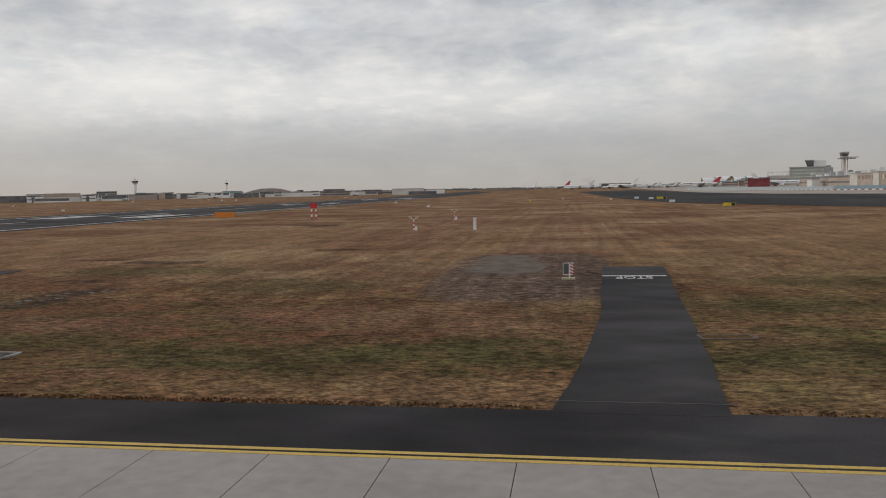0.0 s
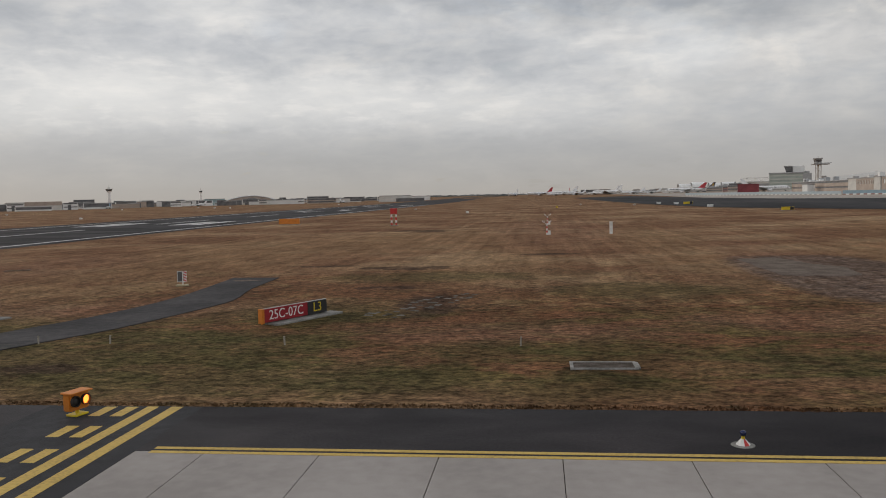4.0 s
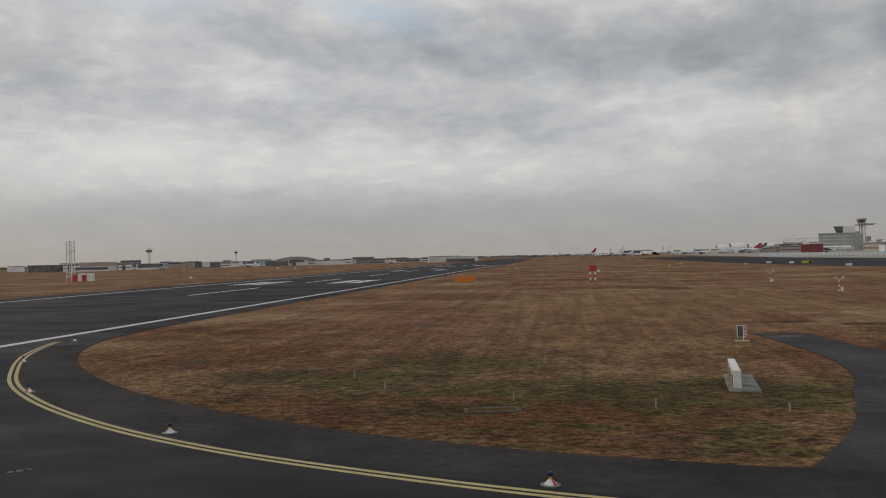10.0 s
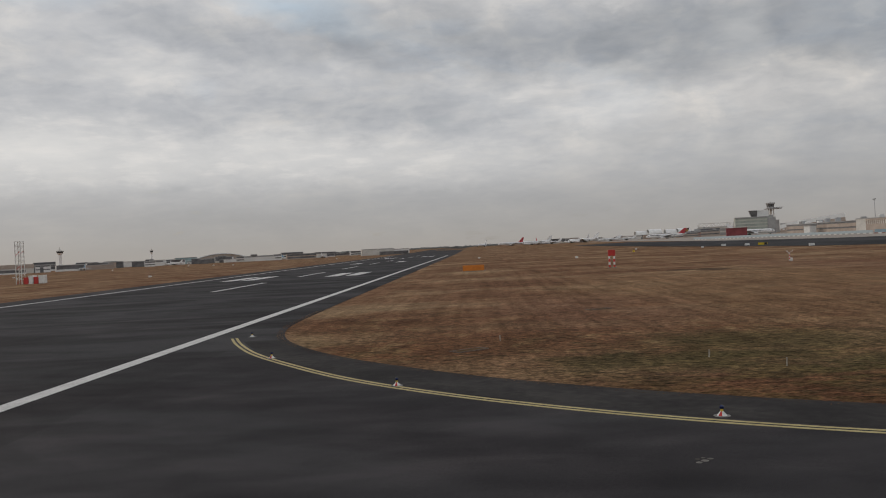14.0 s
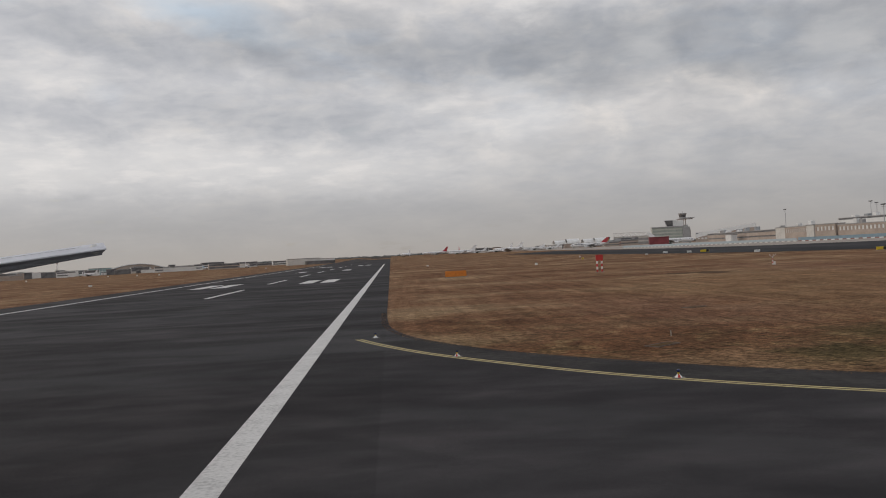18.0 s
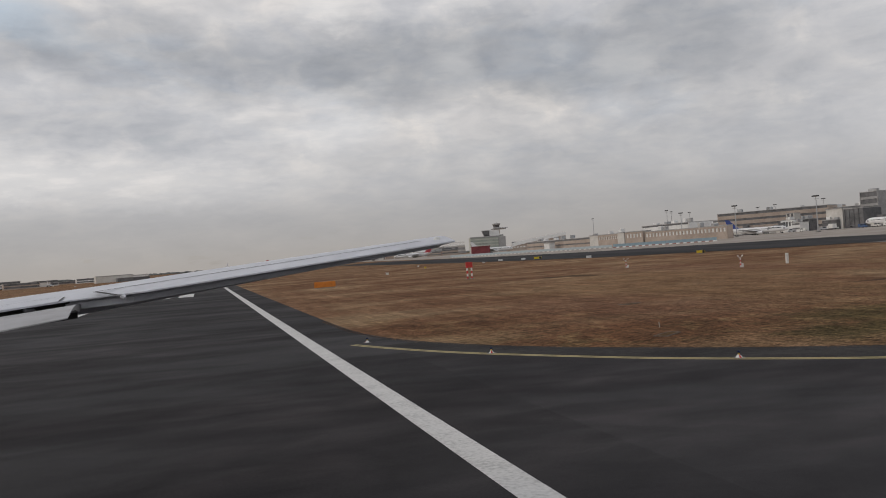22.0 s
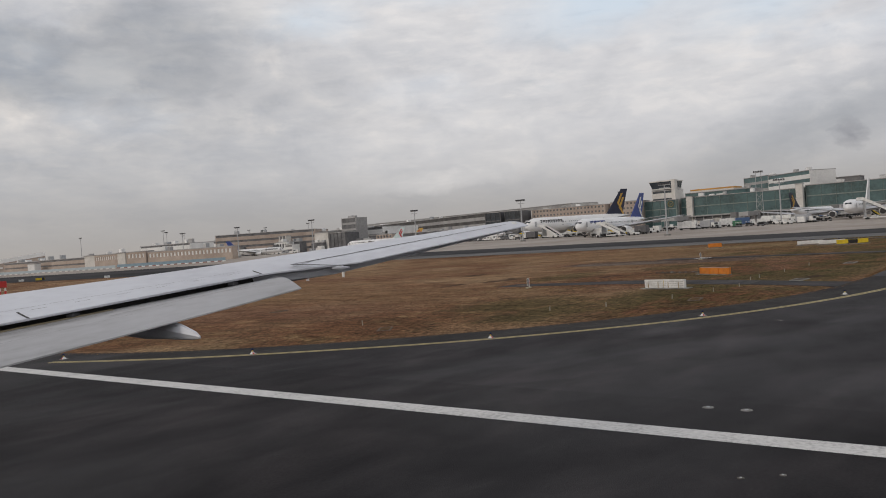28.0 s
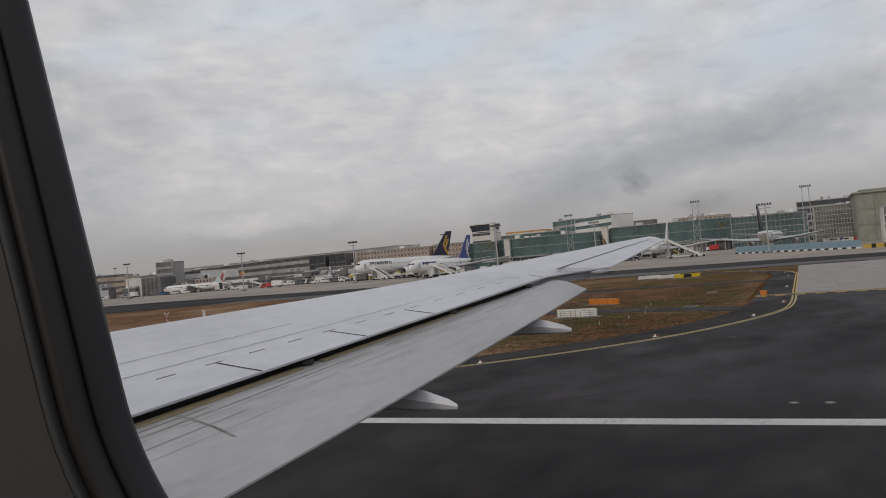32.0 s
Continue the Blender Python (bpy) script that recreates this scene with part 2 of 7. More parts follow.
    n1, n2 = nt.nodes.new("ShaderNodeTexNoise"), nt.nodes.new("ShaderNodeTexNoise")
    n1.inputs["Scale"].default_value, n1.inputs["Detail"].default_value = scale, 6
    n2.inputs["Scale"].default_value, n2.inputs["Detail"].default_value = scale * 9, 5
    add = nt.nodes.new("ShaderNodeMix")
    add.inputs[0].default_value = fine
    for n in (n1, n2):
        nt.links.new(mp.outputs[0], n.inputs["Vector"])
    nt.links.new(n1.outputs[0], add.inputs[2])
    nt.links.new(n2.outputs[0], add.inputs[3])
    fac = add.outputs[0]
    if random_tint:
        info, ma = nt.nodes.new("ShaderNodeObjectInfo"), nt.nodes.new("ShaderNodeMath")
        ma.operation, ma.inputs[1].default_value, ma.inputs[2].default_value = "MULTIPLY_ADD", random_tint, -random_tint / 2
        nt.links.new(info.outputs["Random"], ma.inputs[0])
        sm = nt.nodes.new("ShaderNodeMath")
        nt.links.new(fac, sm.inputs[0])
        nt.links.new(ma.outputs[0], sm.inputs[1])
        fac = sm.outputs[0]
    rp = nt.nodes.new("ShaderNodeValToRGB")
    el = rp.color_ramp.elements
    while len(el) < len(colours):
        el.new(0.5)
    for i, (e, c) in enumerate(zip(el, colours)):
        e.position = 0.5 + spread * (2 * i / max(len(colours) - 1, 1) - 1)
        e.color = (*c, 1)
    nt.links.new(fac, rp.inputs[0])
    nt.links.new(rp.outputs[0], b.inputs["Base Color"])
    if bump:
        bp = nt.nodes.new("ShaderNodeBump")
        bp.inputs["Strength"].default_value, bp.inputs["Distance"].default_value = bump, 0.05
        n3 = nt.nodes.new("ShaderNodeTexNoise")
        n3.inputs["Scale"].default_value, n3.inputs["Detail"].default_value = bump_scale or scale * 12, 6
        nt.links.new(mp.outputs[0], n3.inputs["Vector"])
        nt.links.new(n3.outputs[0], bp.inputs["Height"])
        nt.links.new(bp.outputs[0], b.inputs["Normal"])
    return m


def tone(c, k):
    return tuple(min(1, v * k) for v in c)


def paint(name, c, rough=0.5, metal=0.0, scale=0.6, vary=0.18, **kw):
    return material(name, [tone(c, 1 - vary), c, tone(c, 1 + vary * 0.6)], scale, rough, metal=metal, **kw)


def glowing(name, c, strength):
    m = bpy.data.materials.new(name)
    m.use_nodes = True
    b = m.node_tree.nodes["Principled BSDF"]
    b.inputs["Base Color"].default_value = (*c, 1)
    b.inputs["Emission Color"].default_value, b.inputs["Emission Strength"].default_value = (*c, 1), strength
    return m


def grass_material():
    m = bpy.data.materials.new("winter_grass")
    m.use_nodes = True
    nt = m.node_tree
    b = nt.nodes["Principled BSDF"]
    b.inputs["Roughness"].default_value, b.inputs["Specular IOR Level"].default_value = 0.95, 0.03
    pos = nt.nodes.new("ShaderNodeNewGeometry").outputs["Position"]

    def noise_at(scale, detail, sx=1.0, sy=1.0, rot=0.0, dist=0.0):
        mp, n = nt.nodes.new("ShaderNodeMapping"), nt.nodes.new("ShaderNodeTexNoise")
        mp.inputs["Scale"].default_value, mp.inputs["Rotation"].default_value = (sx, sy, 1), (0, 0, radians(rot))
        n.inputs["Scale"].default_value, n.inputs["Detail"].default_value, n.inputs["Distortion"].default_value = scale, detail, dist
        n.inputs["Roughness"].default_value = 0.6
        nt.links.new(pos, mp.inputs[0])
        nt.links.new(mp.outputs[0], n.inputs["Vector"])
        return n.outputs[0]

    def ramp(fac, stops):
        n = nt.nodes.new("ShaderNodeValToRGB")
        el = n.color_ramp.elements
        while len(el) < len(stops):
            el.new(0.5)
        for e, (p, c) in zip(el, stops):
            e.position, e.color = p, (*c, 1)
        nt.links.new(fac, n.inputs[0])
        return n.outputs[0]

    def mix(fac, a, c, blend="MIX"):
        n = nt.nodes.new("ShaderNodeMix")
        n.data_type, n.blend_type = "RGBA", blend
        for i, v in ((0, fac), (6, a), (7, c)):
            if isinstance(v, (int, float)):
                n.inputs[i].default_value = v
            else:
                nt.links.new(v, n.inputs[i])
        return n.outputs[2]

    def op(kind, a, c, d=None, clamp=False):
        n = nt.nodes.new("ShaderNodeMath")
        n.operation, n.use_clamp = kind, clamp
        for k, v in enumerate((a, c, d)):
            if isinstance(v, (int, float)):
                n.inputs[k].default_value = v
            elif v is not None:
                nt.links.new(v, n.inputs[k])
        return n.outputs[0]

    def mask(fac, lo, hi):
        n = nt.nodes.new("ShaderNodeMapRange")
        n.interpolation_type = "SMOOTHSTEP"
        n.inputs["From Min"].default_value, n.inputs["From Max"].default_value = lo, hi
        nt.links.new(fac, n.inputs[0])
        return n.outputs[0]

    xyz = nt.nodes.new("ShaderNodeSeparateXYZ")
    nt.links.new(pos, xyz.inputs[0])
    px, py = xyz.outputs[0], xyz.outputs[1]
    wide, mid, clump = noise_at(0.045, 6, 1.0, 1.3, 8, 0.5), noise_at(0.16, 8, 1.0, 1.0, -6, 0.6), noise_at(0.75, 8, 1.0, 0.8, 0, 0.4)
    # reddish brown winter sward, paler and redder by turns
    col = ramp(wide, [(0.36, (0.150, 0.070, 0.034)), (0.47, (0.175, 0.087, 0.045)), (0.55, (0.200, 0.113, 0.060)), (0.66, (0.265, 0.166, 0.088))])
    # straw-coloured patches
    col = mix(op("MULTIPLY", mask(op("ADD", op("MULTIPLY", mid, 0.65), op("MULTIPLY", clump, 0.35)), 0.50, 0.61), op("MULTIPLY_ADD", mask(py, 26.0, 42.0), 0.52, 0.16)), col, ramp(clump, [(0.35, (0.20, 0.125, 0.055)), (0.65, (0.33, 0.225, 0.11))]))
    # green growth, thickest in the mown belt along the verge
    near = op("MULTIPLY", mask(op("MULTIPLY_ADD", mid, 7.0, py), 21.5, 25.5), op("SUBTRACT", 1.0, mask(op("MULTIPLY_ADD", wide, 16.0, py), 36.0, 50.0)))
    near = op("MULTIPLY", near, mask(px, -72.0, -54.0))
    green = op("MULTIPLY", mask(op("ADD", op("MULTIPLY", noise_at(0.21, 8, 0.8, 1.9, 3, 0.5), 0.7), op("MULTIPLY", noise_at(1.3, 6), 0.3)), 0.45, 0.56), op("MULTIPLY_ADD", near, 0.56, 0.08))
    col = mix(green, col, ramp(clump, [(0.35, (0.040, 0.046, 0.014)), (0.65, (0.115, 0.110, 0.036))]))
    # dark matted growth
    dark = op("MULTIPLY", mask(op("ADD", op("MULTIPLY", noise_at(0.33, 8, 0.8, 1.1, -4, 0.6), 0.6), op("MULTIPLY", noise_at(2.4, 6), 0.4)), 0.52, 0.61), 0.85)
    col = mix(dark, col, ramp(clump, [(0.4, (0.055, 0.040, 0.020)), (0.6, (0.095, 0.062, 0.030))]))
    # paler far out on the field
    far = mask(op("ADD", py, op("MULTIPLY", wide, 30.0)), 45.0, 90.0)
    col = mix(op("MULTIPLY", far, 0.78), col, ramp(op("ADD", op("MULTIPLY", wide, 0.75), op("MULTIPLY", mid, 0.25)), [(0.40, (0.185, 0.098, 0.056)), (0.50, (0.255, 0.145, 0.082)), (0.60, (0.375, 0.255, 0.148))]))
    # sparser olive sward towards the taxiway corner
    col = mix(op("MULTIPLY", op("MULTIPLY", mask(px, -8.0, 16.0), op("SUBTRACT", 1.0, mask(py, 48.0, 95.0))), op("MULTIPLY_ADD", mask(mid, 0.40, 0.60), 0.30, 0.12)), col, ramp(clump, [(0.35, (0.105, 0.085, 0.034)), (0.65, (0.215, 0.170, 0.070))]))
    # pools of one growth each, with ragged outlines: straw, pinkish dry stalks, fresh green
    edge_noise = op("ADD", op("MULTIPLY", noise_at(0.35, 8, 1.0, 0.8, 12, 0.7), 0.7), op("MULTIPLY", noise_at(1.7, 6), 0.3))

    def pools(spots):
        out = None
        for sx, sy, w, d in spots:
            ex, ey = op("MULTIPLY", op("ADD", px, -sx), 1 / w), op("MULTIPLY", op("ADD", py, -sy), 1 / d)
            q = op("MULTIPLY_ADD", ex, ex, op("MULTIPLY", ey, ey))
            k = op("SUBTRACT", 1.0, mask(op("MULTIPLY_ADD", edge_noise, 5.5, q), 2.7, 4.6))
            out = k if out is None else op("MAXIMUM", out, k)
        return out

    straw = pools(((-51, 74, 11, 34), (-36, 92, 14, 22), (-24, 60, 5, 16), (-8, 84, 5, 40), (16, 62, 12, 16), (-3.5, 19.8, 7, 1.7), (12, 20.4, 8, 1.6), (30, 90, 16, 30)))
    col = mix(op("MULTIPLY", straw, 0.6), col, ramp(edge_noise, [(0.38, (0.205, 0.118, 0.060)), (0.62, (0.335, 0.215, 0.115))]))
    pink = pools(((-6.5, 31, 8, 3.2), (-22, 29, 6, 2.5), (-62, 60, 8, 14), (-18, 120, 9, 40), (-40, 36, 9, 4), (-3, 64, 3.5, 22)))
    col = mix(op("MULTIPLY", pink, 0.55), col, ramp(edge_noise, [(0.38, (0.165, 0.080, 0.045)), (0.62, (0.29, 0.165, 0.105))]))
    fresh = pools(((9, 35.6, 5, 2.6), (8, 24.5, 6, 2.4), (-9, 23.6, 9, 2.2), (-20, 25.5, 5, 2.0), (-2.6, 25, 2.5, 2.2), (-33, 27, 6, 2.4), (-15, 42, 5, 3.4), (-48, 30, 9, 3.5), (-27, 50, 7, 3), (14, 44, 5, 2.5), (-57, 38, 6, 4), (-31, 34, 5, 3), (-30, 21.6, 7, 2.6), (-38, 24, 4, 3), (-62, 33, 6, 2.4), (-20, 20.8, 4, 1.6)))
    col = mix(op("MULTIPLY", fresh, 0.62), col, ramp(edge_noise, [(0.38, (0.050, 0.046, 0.018)), (0.62, (0.110, 0.100, 0.038))]))
    # bare churned soil, each spot with a ragged outline
    rag = noise_at(0.9, 8, 1.0, 1.0, 0, 0.8)
    soil = None
    for sx, sy, w, d in ((-30, 56.5, 4.2, 1.8), (-37.2, 58.6, 3.0, 0.9), (-40.5, 119, 2.6, 3.4), (-36.5, 117, 3.2, 5.0), (-36.2, 22.6, 1.6, 1.0), (-25.9, 37.0, 1.8, 4.8), (-29.0, 44, 2.5, 1.0), (-20, 68, 3, 1.2)):
        ex, ey = op("MULTIPLY", op("ADD", px, -sx), 1 / w), op("MULTIPLY", op("ADD", py, -sy), 1 / d)
        r = op("ADD", op("MULTIPLY", ex, ex), op("MULTIPLY", ey, ey))
        k = op("SUBTRACT", 1.0, mask(op("MULTIPLY_ADD", rag, 3.4, r), 1.75, 2.9))
        soil = k if soil is None else op("MAXIMUM", soil, k)
    col = mix(op("MULTIPLY", soil, 0.85), col, ramp(rag, [(0.35, (0.042, 0.026, 0.018)), (0.65, (0.105, 0.066, 0.045))]))
    # trodden gravel beside the service road
    ex, ey = op("MULTIPLY", op("ADD", px, 2.6), 1 / 5.4), op("MULTIPLY", op("ADD", py, -49.5), 1 / 14.0)
    ex, ey = op("MULTIPLY", ex, ex), op("MULTIPLY", ey, ey)
    bare = op("SUBTRACT", 1.0, mask(op("MULTIPLY_ADD", rag, 1.3, op("ADD", op("MULTIPLY", ex, ex), op("MULTIPLY", ey, ey))), 1.1, 1.9))
    col = mix(op("MULTIPLY", bare, 0.8), col, ramp(noise_at(1.6, 8, 1, 1, 0, 0.5), [(0.38, (0.080, 0.054, 0.041)), (0.5, (0.130, 0.094, 0.074)), (0.64, (0.195, 0.148, 0.120))]))
    col = mix(0.55, col, ramp(noise_at(0.42, 7, 1.0, 0.75, 20, 0.7), [(0.36, (0.60, 0.60, 0.60)), (0.5, (1.0, 1.0, 1.0)), (0.64, (1.40, 1.37, 1.33))]), "MULTIPLY")
    blades = ramp(noise_at(2.6, 9, 0.8, 1.3, 0, 0.25), [(0.37, (0.34, 0.34, 0.35)), (0.5, (0.92, 0.93, 0.96)), (0.64, (1.48, 1.47, 1.45))])
    tuft = ramp(noise_at(10.0, 7, 0.7, 1.2), [(0.35, (0.34, 0.35, 0.37)), (0.5, (0.94, 0.97, 1.04)), (0.65, (1.50, 1.50, 1.52))])
    fade = op("MULTIPLY_ADD", far, -0.25, 0.80)
    col = mix(fade, col, blades, "MULTIPLY")
    col = mix(op("MULTIPLY_ADD", far, -0.25, 0.85), col, tuft, "MULTIPLY")
    # mower tracks drawn out along the field
    track = noise_at(0.9, 5, 1.0, 0.035, 2, 0.3)
    col = mix(op("MULTIPLY", mask(py, 24.0, 40.0), 0.55), col, ramp(track, [(0.36, (0.70, 0.66, 0.62)), (0.5, (1.0, 1.0, 1.0)), (0.64, (1.32, 1.30, 1.30))]), "MULTIPLY")
    nt.links.new(col, b.inputs["Base Color"])
    bp = nt.nodes.new("ShaderNodeBump")
    bp.inputs["Strength"].default_value, bp.inputs["Distance"].default_value = 0.7, 0.12
    nt.links.new(noise_at(5.0, 9), bp.inputs["Height"])
    nt.links.new(bp.outputs[0], b.inputs["Normal"])
    return m


GRASS = grass_material()
def asphalt_material(name, k):
    """Worn dark asphalt: fine aggregate, broad paler streaks along the traffic that paint soft reflections into the
    colour, damp patches that shine a little.
    """
    m = bpy.data.materials.new(name)
    m.use_nodes = True
    nt = m.node_tree
    b = nt.nodes["Principled BSDF"]
    pos = nt.nodes.new("ShaderNodeNewGeometry").outputs["Position"]

    def noise_at(scale, detail, sx=1.0, sy=1.0, rot=0.0, dist=0.0):
        mp, n = nt.nodes.new("ShaderNodeMapping"), nt.nodes.new("ShaderNodeTexNoise")
        mp.inputs["Scale"].default_value, mp.inputs["Rotation"].default_value = (sx, sy, 1), (0, 0, radians(rot))
        n.inputs["Scale"].default_value, n.inputs["Detail"].default_value, n.inputs["Distortion"].default_value = scale, detail, dist
        nt.links.new(pos, mp.inputs[0])
        nt.links.new(mp.outputs[0], n.inputs["Vector"])
        return n.outputs[0]

    def ramp(fac, stops):
        n = nt.nodes.new("ShaderNodeValToRGB")
        el = n.color_ramp.elements
        while len(el) < len(stops):
            el.new(0.5)
        for e, (p, c) in zip(el, stops):
            e.position, e.color = p, (*c, 1)
        nt.links.new(fac, n.inputs[0])
        return n.outputs[0]

    def times(a, c, k=1.0):
        n = nt.nodes.new("ShaderNodeMix")
        n.data_type, n.blend_type, n.inputs[0].default_value = "RGBA", "MULTIPLY", k
        nt.links.new(a, n.inputs[6])
        nt.links.new(c, n.inputs[7])
        return n.outputs[2]

    # broad pale streaks: soft sky reflections put into the base colour
    col = ramp(noise_at(0.10, 5, 0.45, 1.0, 18, 0.6), [(0.36, tone((0.0192, 0.0175, 0.0192), k)), (0.50, tone((0.0282, 0.0258, 0.0278), k)), (0.66, tone((0.0450, 0.0412, 0.0432), k))])
    col = times(col, ramp(noise_at(0.55, 7, 0.6, 1.0, 18, 0.4), [(0.34, (0.70, 0.70, 0.71)), (0.5, (1.0, 1.0, 1.0)), (0.68, (1.42, 1.38, 1.36))]))
    col = times(col, ramp(noise_at(14.0, 4), [(0.3, (0.75, 0.75, 0.75)), (0.7, (1.25, 1.25, 1.25))]), 0.7)
    nt.links.new(col, b.inputs["Base Color"])
    b.inputs["Specular IOR Level"].default_value = 0.09
    nt.links.new(ramp(noise_at(0.13, 5, 0.4, 1.0, 18, 0.7), [(0.40, (0.82,) * 3), (0.60, (0.62,) * 3)]), b.inputs["Roughness"])
    bp = nt.nodes.new("ShaderNodeBump")
    bp.inputs["Strength"].default_value, bp.inputs["Distance"].default_value = 0.25, 0.03
    nt.links.new(noise_at(30.0, 5), bp.inputs["Height"])
    nt.links.new(bp.outputs[0], b.inputs["Normal"])
    return m


ASPHALT = asphalt_material("dark_asphalt", 1.08)
RUNWAY_ASPHALT = asphalt_material("runway_asphalt", 0.84)
DUSTY_ASPHALT = material("dusty_asphalt", [(0.028, 0.026, 0.026), (0.042, 0.039, 0.038), (0.062, 0.057, 0.054)], 0.3, 0.85, 0.25, 30, spec=0.08, world_space=True)
FAR_ASPHALT = material("taxiway_asphalt", [(0.028, 0.027, 0.029), (0.042, 0.041, 0.043), (0.062, 0.060, 0.060)], 0.05, 0.85, stretch=(1, 0.3, 1), spec=0.06, world_space=True)
ROAD = material("worn_service_road", [(0.036, 0.035, 0.037), (0.062, 0.059, 0.061), (0.100, 0.095, 0.095)], 0.30, 0.8, 0.25, 25, spec=0.05, world_space=True, spread=0.16)
DARK_ROAD = material("newer_service_road", [(0.026, 0.024, 0.026), (0.042, 0.039, 0.041), (0.066, 0.061, 0.062)], 0.30, 0.75, 0.25, 25, spec=0.1, world_space=True, spread=0.16)
CONCRETE = material("concrete_slab", [(0.258, 0.232, 0.215), (0.306, 0.277, 0.257), (0.348, 0.317, 0.296)], 0.35, 0.62, 0.12, 40, world_space=True, random_tint=0.05, spec=0.45)
APRON = material("apron_concrete", [(0.30, 0.262, 0.228), (0.37, 0.325, 0.285), (0.43, 0.382, 0.338)], 0.03, 0.8, world_space=True, spec=0.1)
SHOULDER = material("pale_shoulder", [(0.11, 0.107, 0.105), (0.15, 0.147, 0.143), (0.20, 0.195, 0.19)], 0.05, 0.85, stretch=(1, 0.3, 1), spec=0.06, world_space=True)
YELLOW = material("yellow_marking", [(0.30, 0.205, 0.055), (0.56, 0.375, 0.075), (0.64, 0.45, 0.11)], 1.5, 0.65, world_space=True, spread=0.2, fine=0.6)
FADED_YELLOW = material("faded_yellow_marking", [(0.30, 0.245, 0.10), (0.47, 0.385, 0.165), (0.57, 0.48, 0.235)], 0.9, 0.7, world_space=True, spread=0.2, fine=0.6)
WHITE_LINE = material("white_marking", [(0.36, 0.355, 0.345), (0.64, 0.63, 0.61), (0.76, 0.75, 0.73)], 0.9, 0.65, world_space=True, spread=0.2, fine=0.6)
GRAVEL = material("gravel_and_moss", [(0.100, 0.076, 0.060), (0.150, 0.119, 0.098), (0.20, 0.165, 0.140)], 0.9, 0.9, 0.5, 20, world_space=True, fine=0.55, spec=0.05)
TURF_EDGE = material("turf_edge", [(0.06, 0.040, 0.022), (0.13, 0.080, 0.040), (0.20, 0.125, 0.062)], 3.0, 0.95, world_space=True, spread=0.2, fine=0.5, spec=0.05)

# ---- building tools ----


def thing(name, at, label, category, group="", kind="", turn=0.0):
    ob = new(name)
    ob.matrix_basis = pose(at[0], at[1], at[2], 0, 0, turn)
    ob.empty_display_size = 0.2
    return tagged(ob, label, category, group, kind)


def finish(name, bm, mat, smooth=False):
    me = bpy.data.meshes.new(name)
    bm.to_mesh(me)
    bm.free()
    for m in mat if isinstance(mat, (list, tuple)) else [mat]:
        me.materials.append(m)
    if smooth:
        me.polygons.foreach_set("use_smooth", [True] * len(me.polygons))
    return me


def part(name, bm, mat, parent, label="", smooth=False):
    ob = new(name, finish(name, bm, mat, smooth))
    ob.parent = parent
    return tagged(ob, label)


def shared(name, me, parent, m=None):
    ob = new(name, me)
    ob.parent = parent
    if m is not None:
        ob.matrix_basis = m
    return ob


def setting(name, bm, mat, label, category, smooth=False):
    return tagged(new(name, finish(name, bm, mat, smooth)), label, category, "", "structure")


def box(bm, x0, x1, y0, y1, z0, z1, m=None):
    v = [bm.verts.new((x, y, z)) for z in (z0, z1) for x, y in ((x0, y0), (x1, y0), (x1, y1), (x0, y1))]
    if m is not None:
        for w in v:
            w.co = m @ w.co
    for f in ((3, 2, 1, 0), (4, 5, 6, 7), (0, 1, 5, 4), (1, 2, 6, 5), (2, 3, 7, 6), (3, 0, 4, 7)):
        bm.faces.new([v[i] for i in f])
    return bm


def boxes(*rows):
    bm = bmesh.new()
    for r in rows:
        box(bm, *r)
    return bm


def bevelled(bm, w=0.02, seg=1):
    bmesh.ops.bevel(bm, geom=bm.edges[:], offset=w, segments=seg, affect="EDGES")
    return bm


def prism(bm, pts, z0, z1):
    lo, hi = [bm.verts.new((x, y, z0)) for x, y in pts], [bm.verts.new((x, y, z1)) for x, y in pts]
    n = len(pts)
    bm.faces.new(hi)
    bm.faces.new(lo[::-1])
    for i in range(n):
        bm.faces.new((lo[i], lo[(i + 1) % n], hi[(i + 1) % n], hi[i]))
    return bm


def ring(bm, c, ax, r, n, squash=1.0):
    ax = Vector(ax).normalized()
    a = ax.orthogonal().normalized() if abs(ax.z) > 0.9 else Vector((0, 0, 1)).cross(ax).normalized()
    b = ax.cross(a)
    return [bm.verts.new(Vector(c) + r * (math.cos(2 * math.pi * i / n) * a + squash * math.sin(2 * math.pi * i / n) * b)) for i in range(n)]


def loft(bm, rings, cap=True):
    for p, q in zip(rings, rings[1:]):
        n = len(p)
        for i in range(n):
            bm.faces.new((p[i], p[(i + 1) % n], q[(i + 1) % n], q[i]))
    if cap:
        bm.faces.new(rings[0][::-1])
        bm.faces.new(rings[-1])
    return bm


def tube(bm, a, b, r0, r1=None, n=8):
    ax = Vector(b) - Vector(a)
    return loft(bm, [ring(bm, a, ax, r0, n), ring(bm, b, ax, r0 if r1 is None else r1, n)])


def smooth_line(pts, k=6):
    """A Catmull-Rom curve through the points."""
    out = []
    p = [pts[0], *pts, pts[-1]]
    for a, b, c, d in zip(p, p[1:], p[2:], p[3:]):
        for i in range(k):
            t = i / k
            out.append(tuple(0.5 * (2 * b[j] + (c[j] - a[j]) * t + (2 * a[j] - 5 * b[j] + 4 * c[j] - d[j]) * t * t + (3 * b[j] - a[j] - 3 * c[j] + d[j]) * t ** 3) for j in (0, 1)))
    return out + [pts[-1]]


def offset_line(pts, d):
    """The line moved by d to its left."""
    out = []
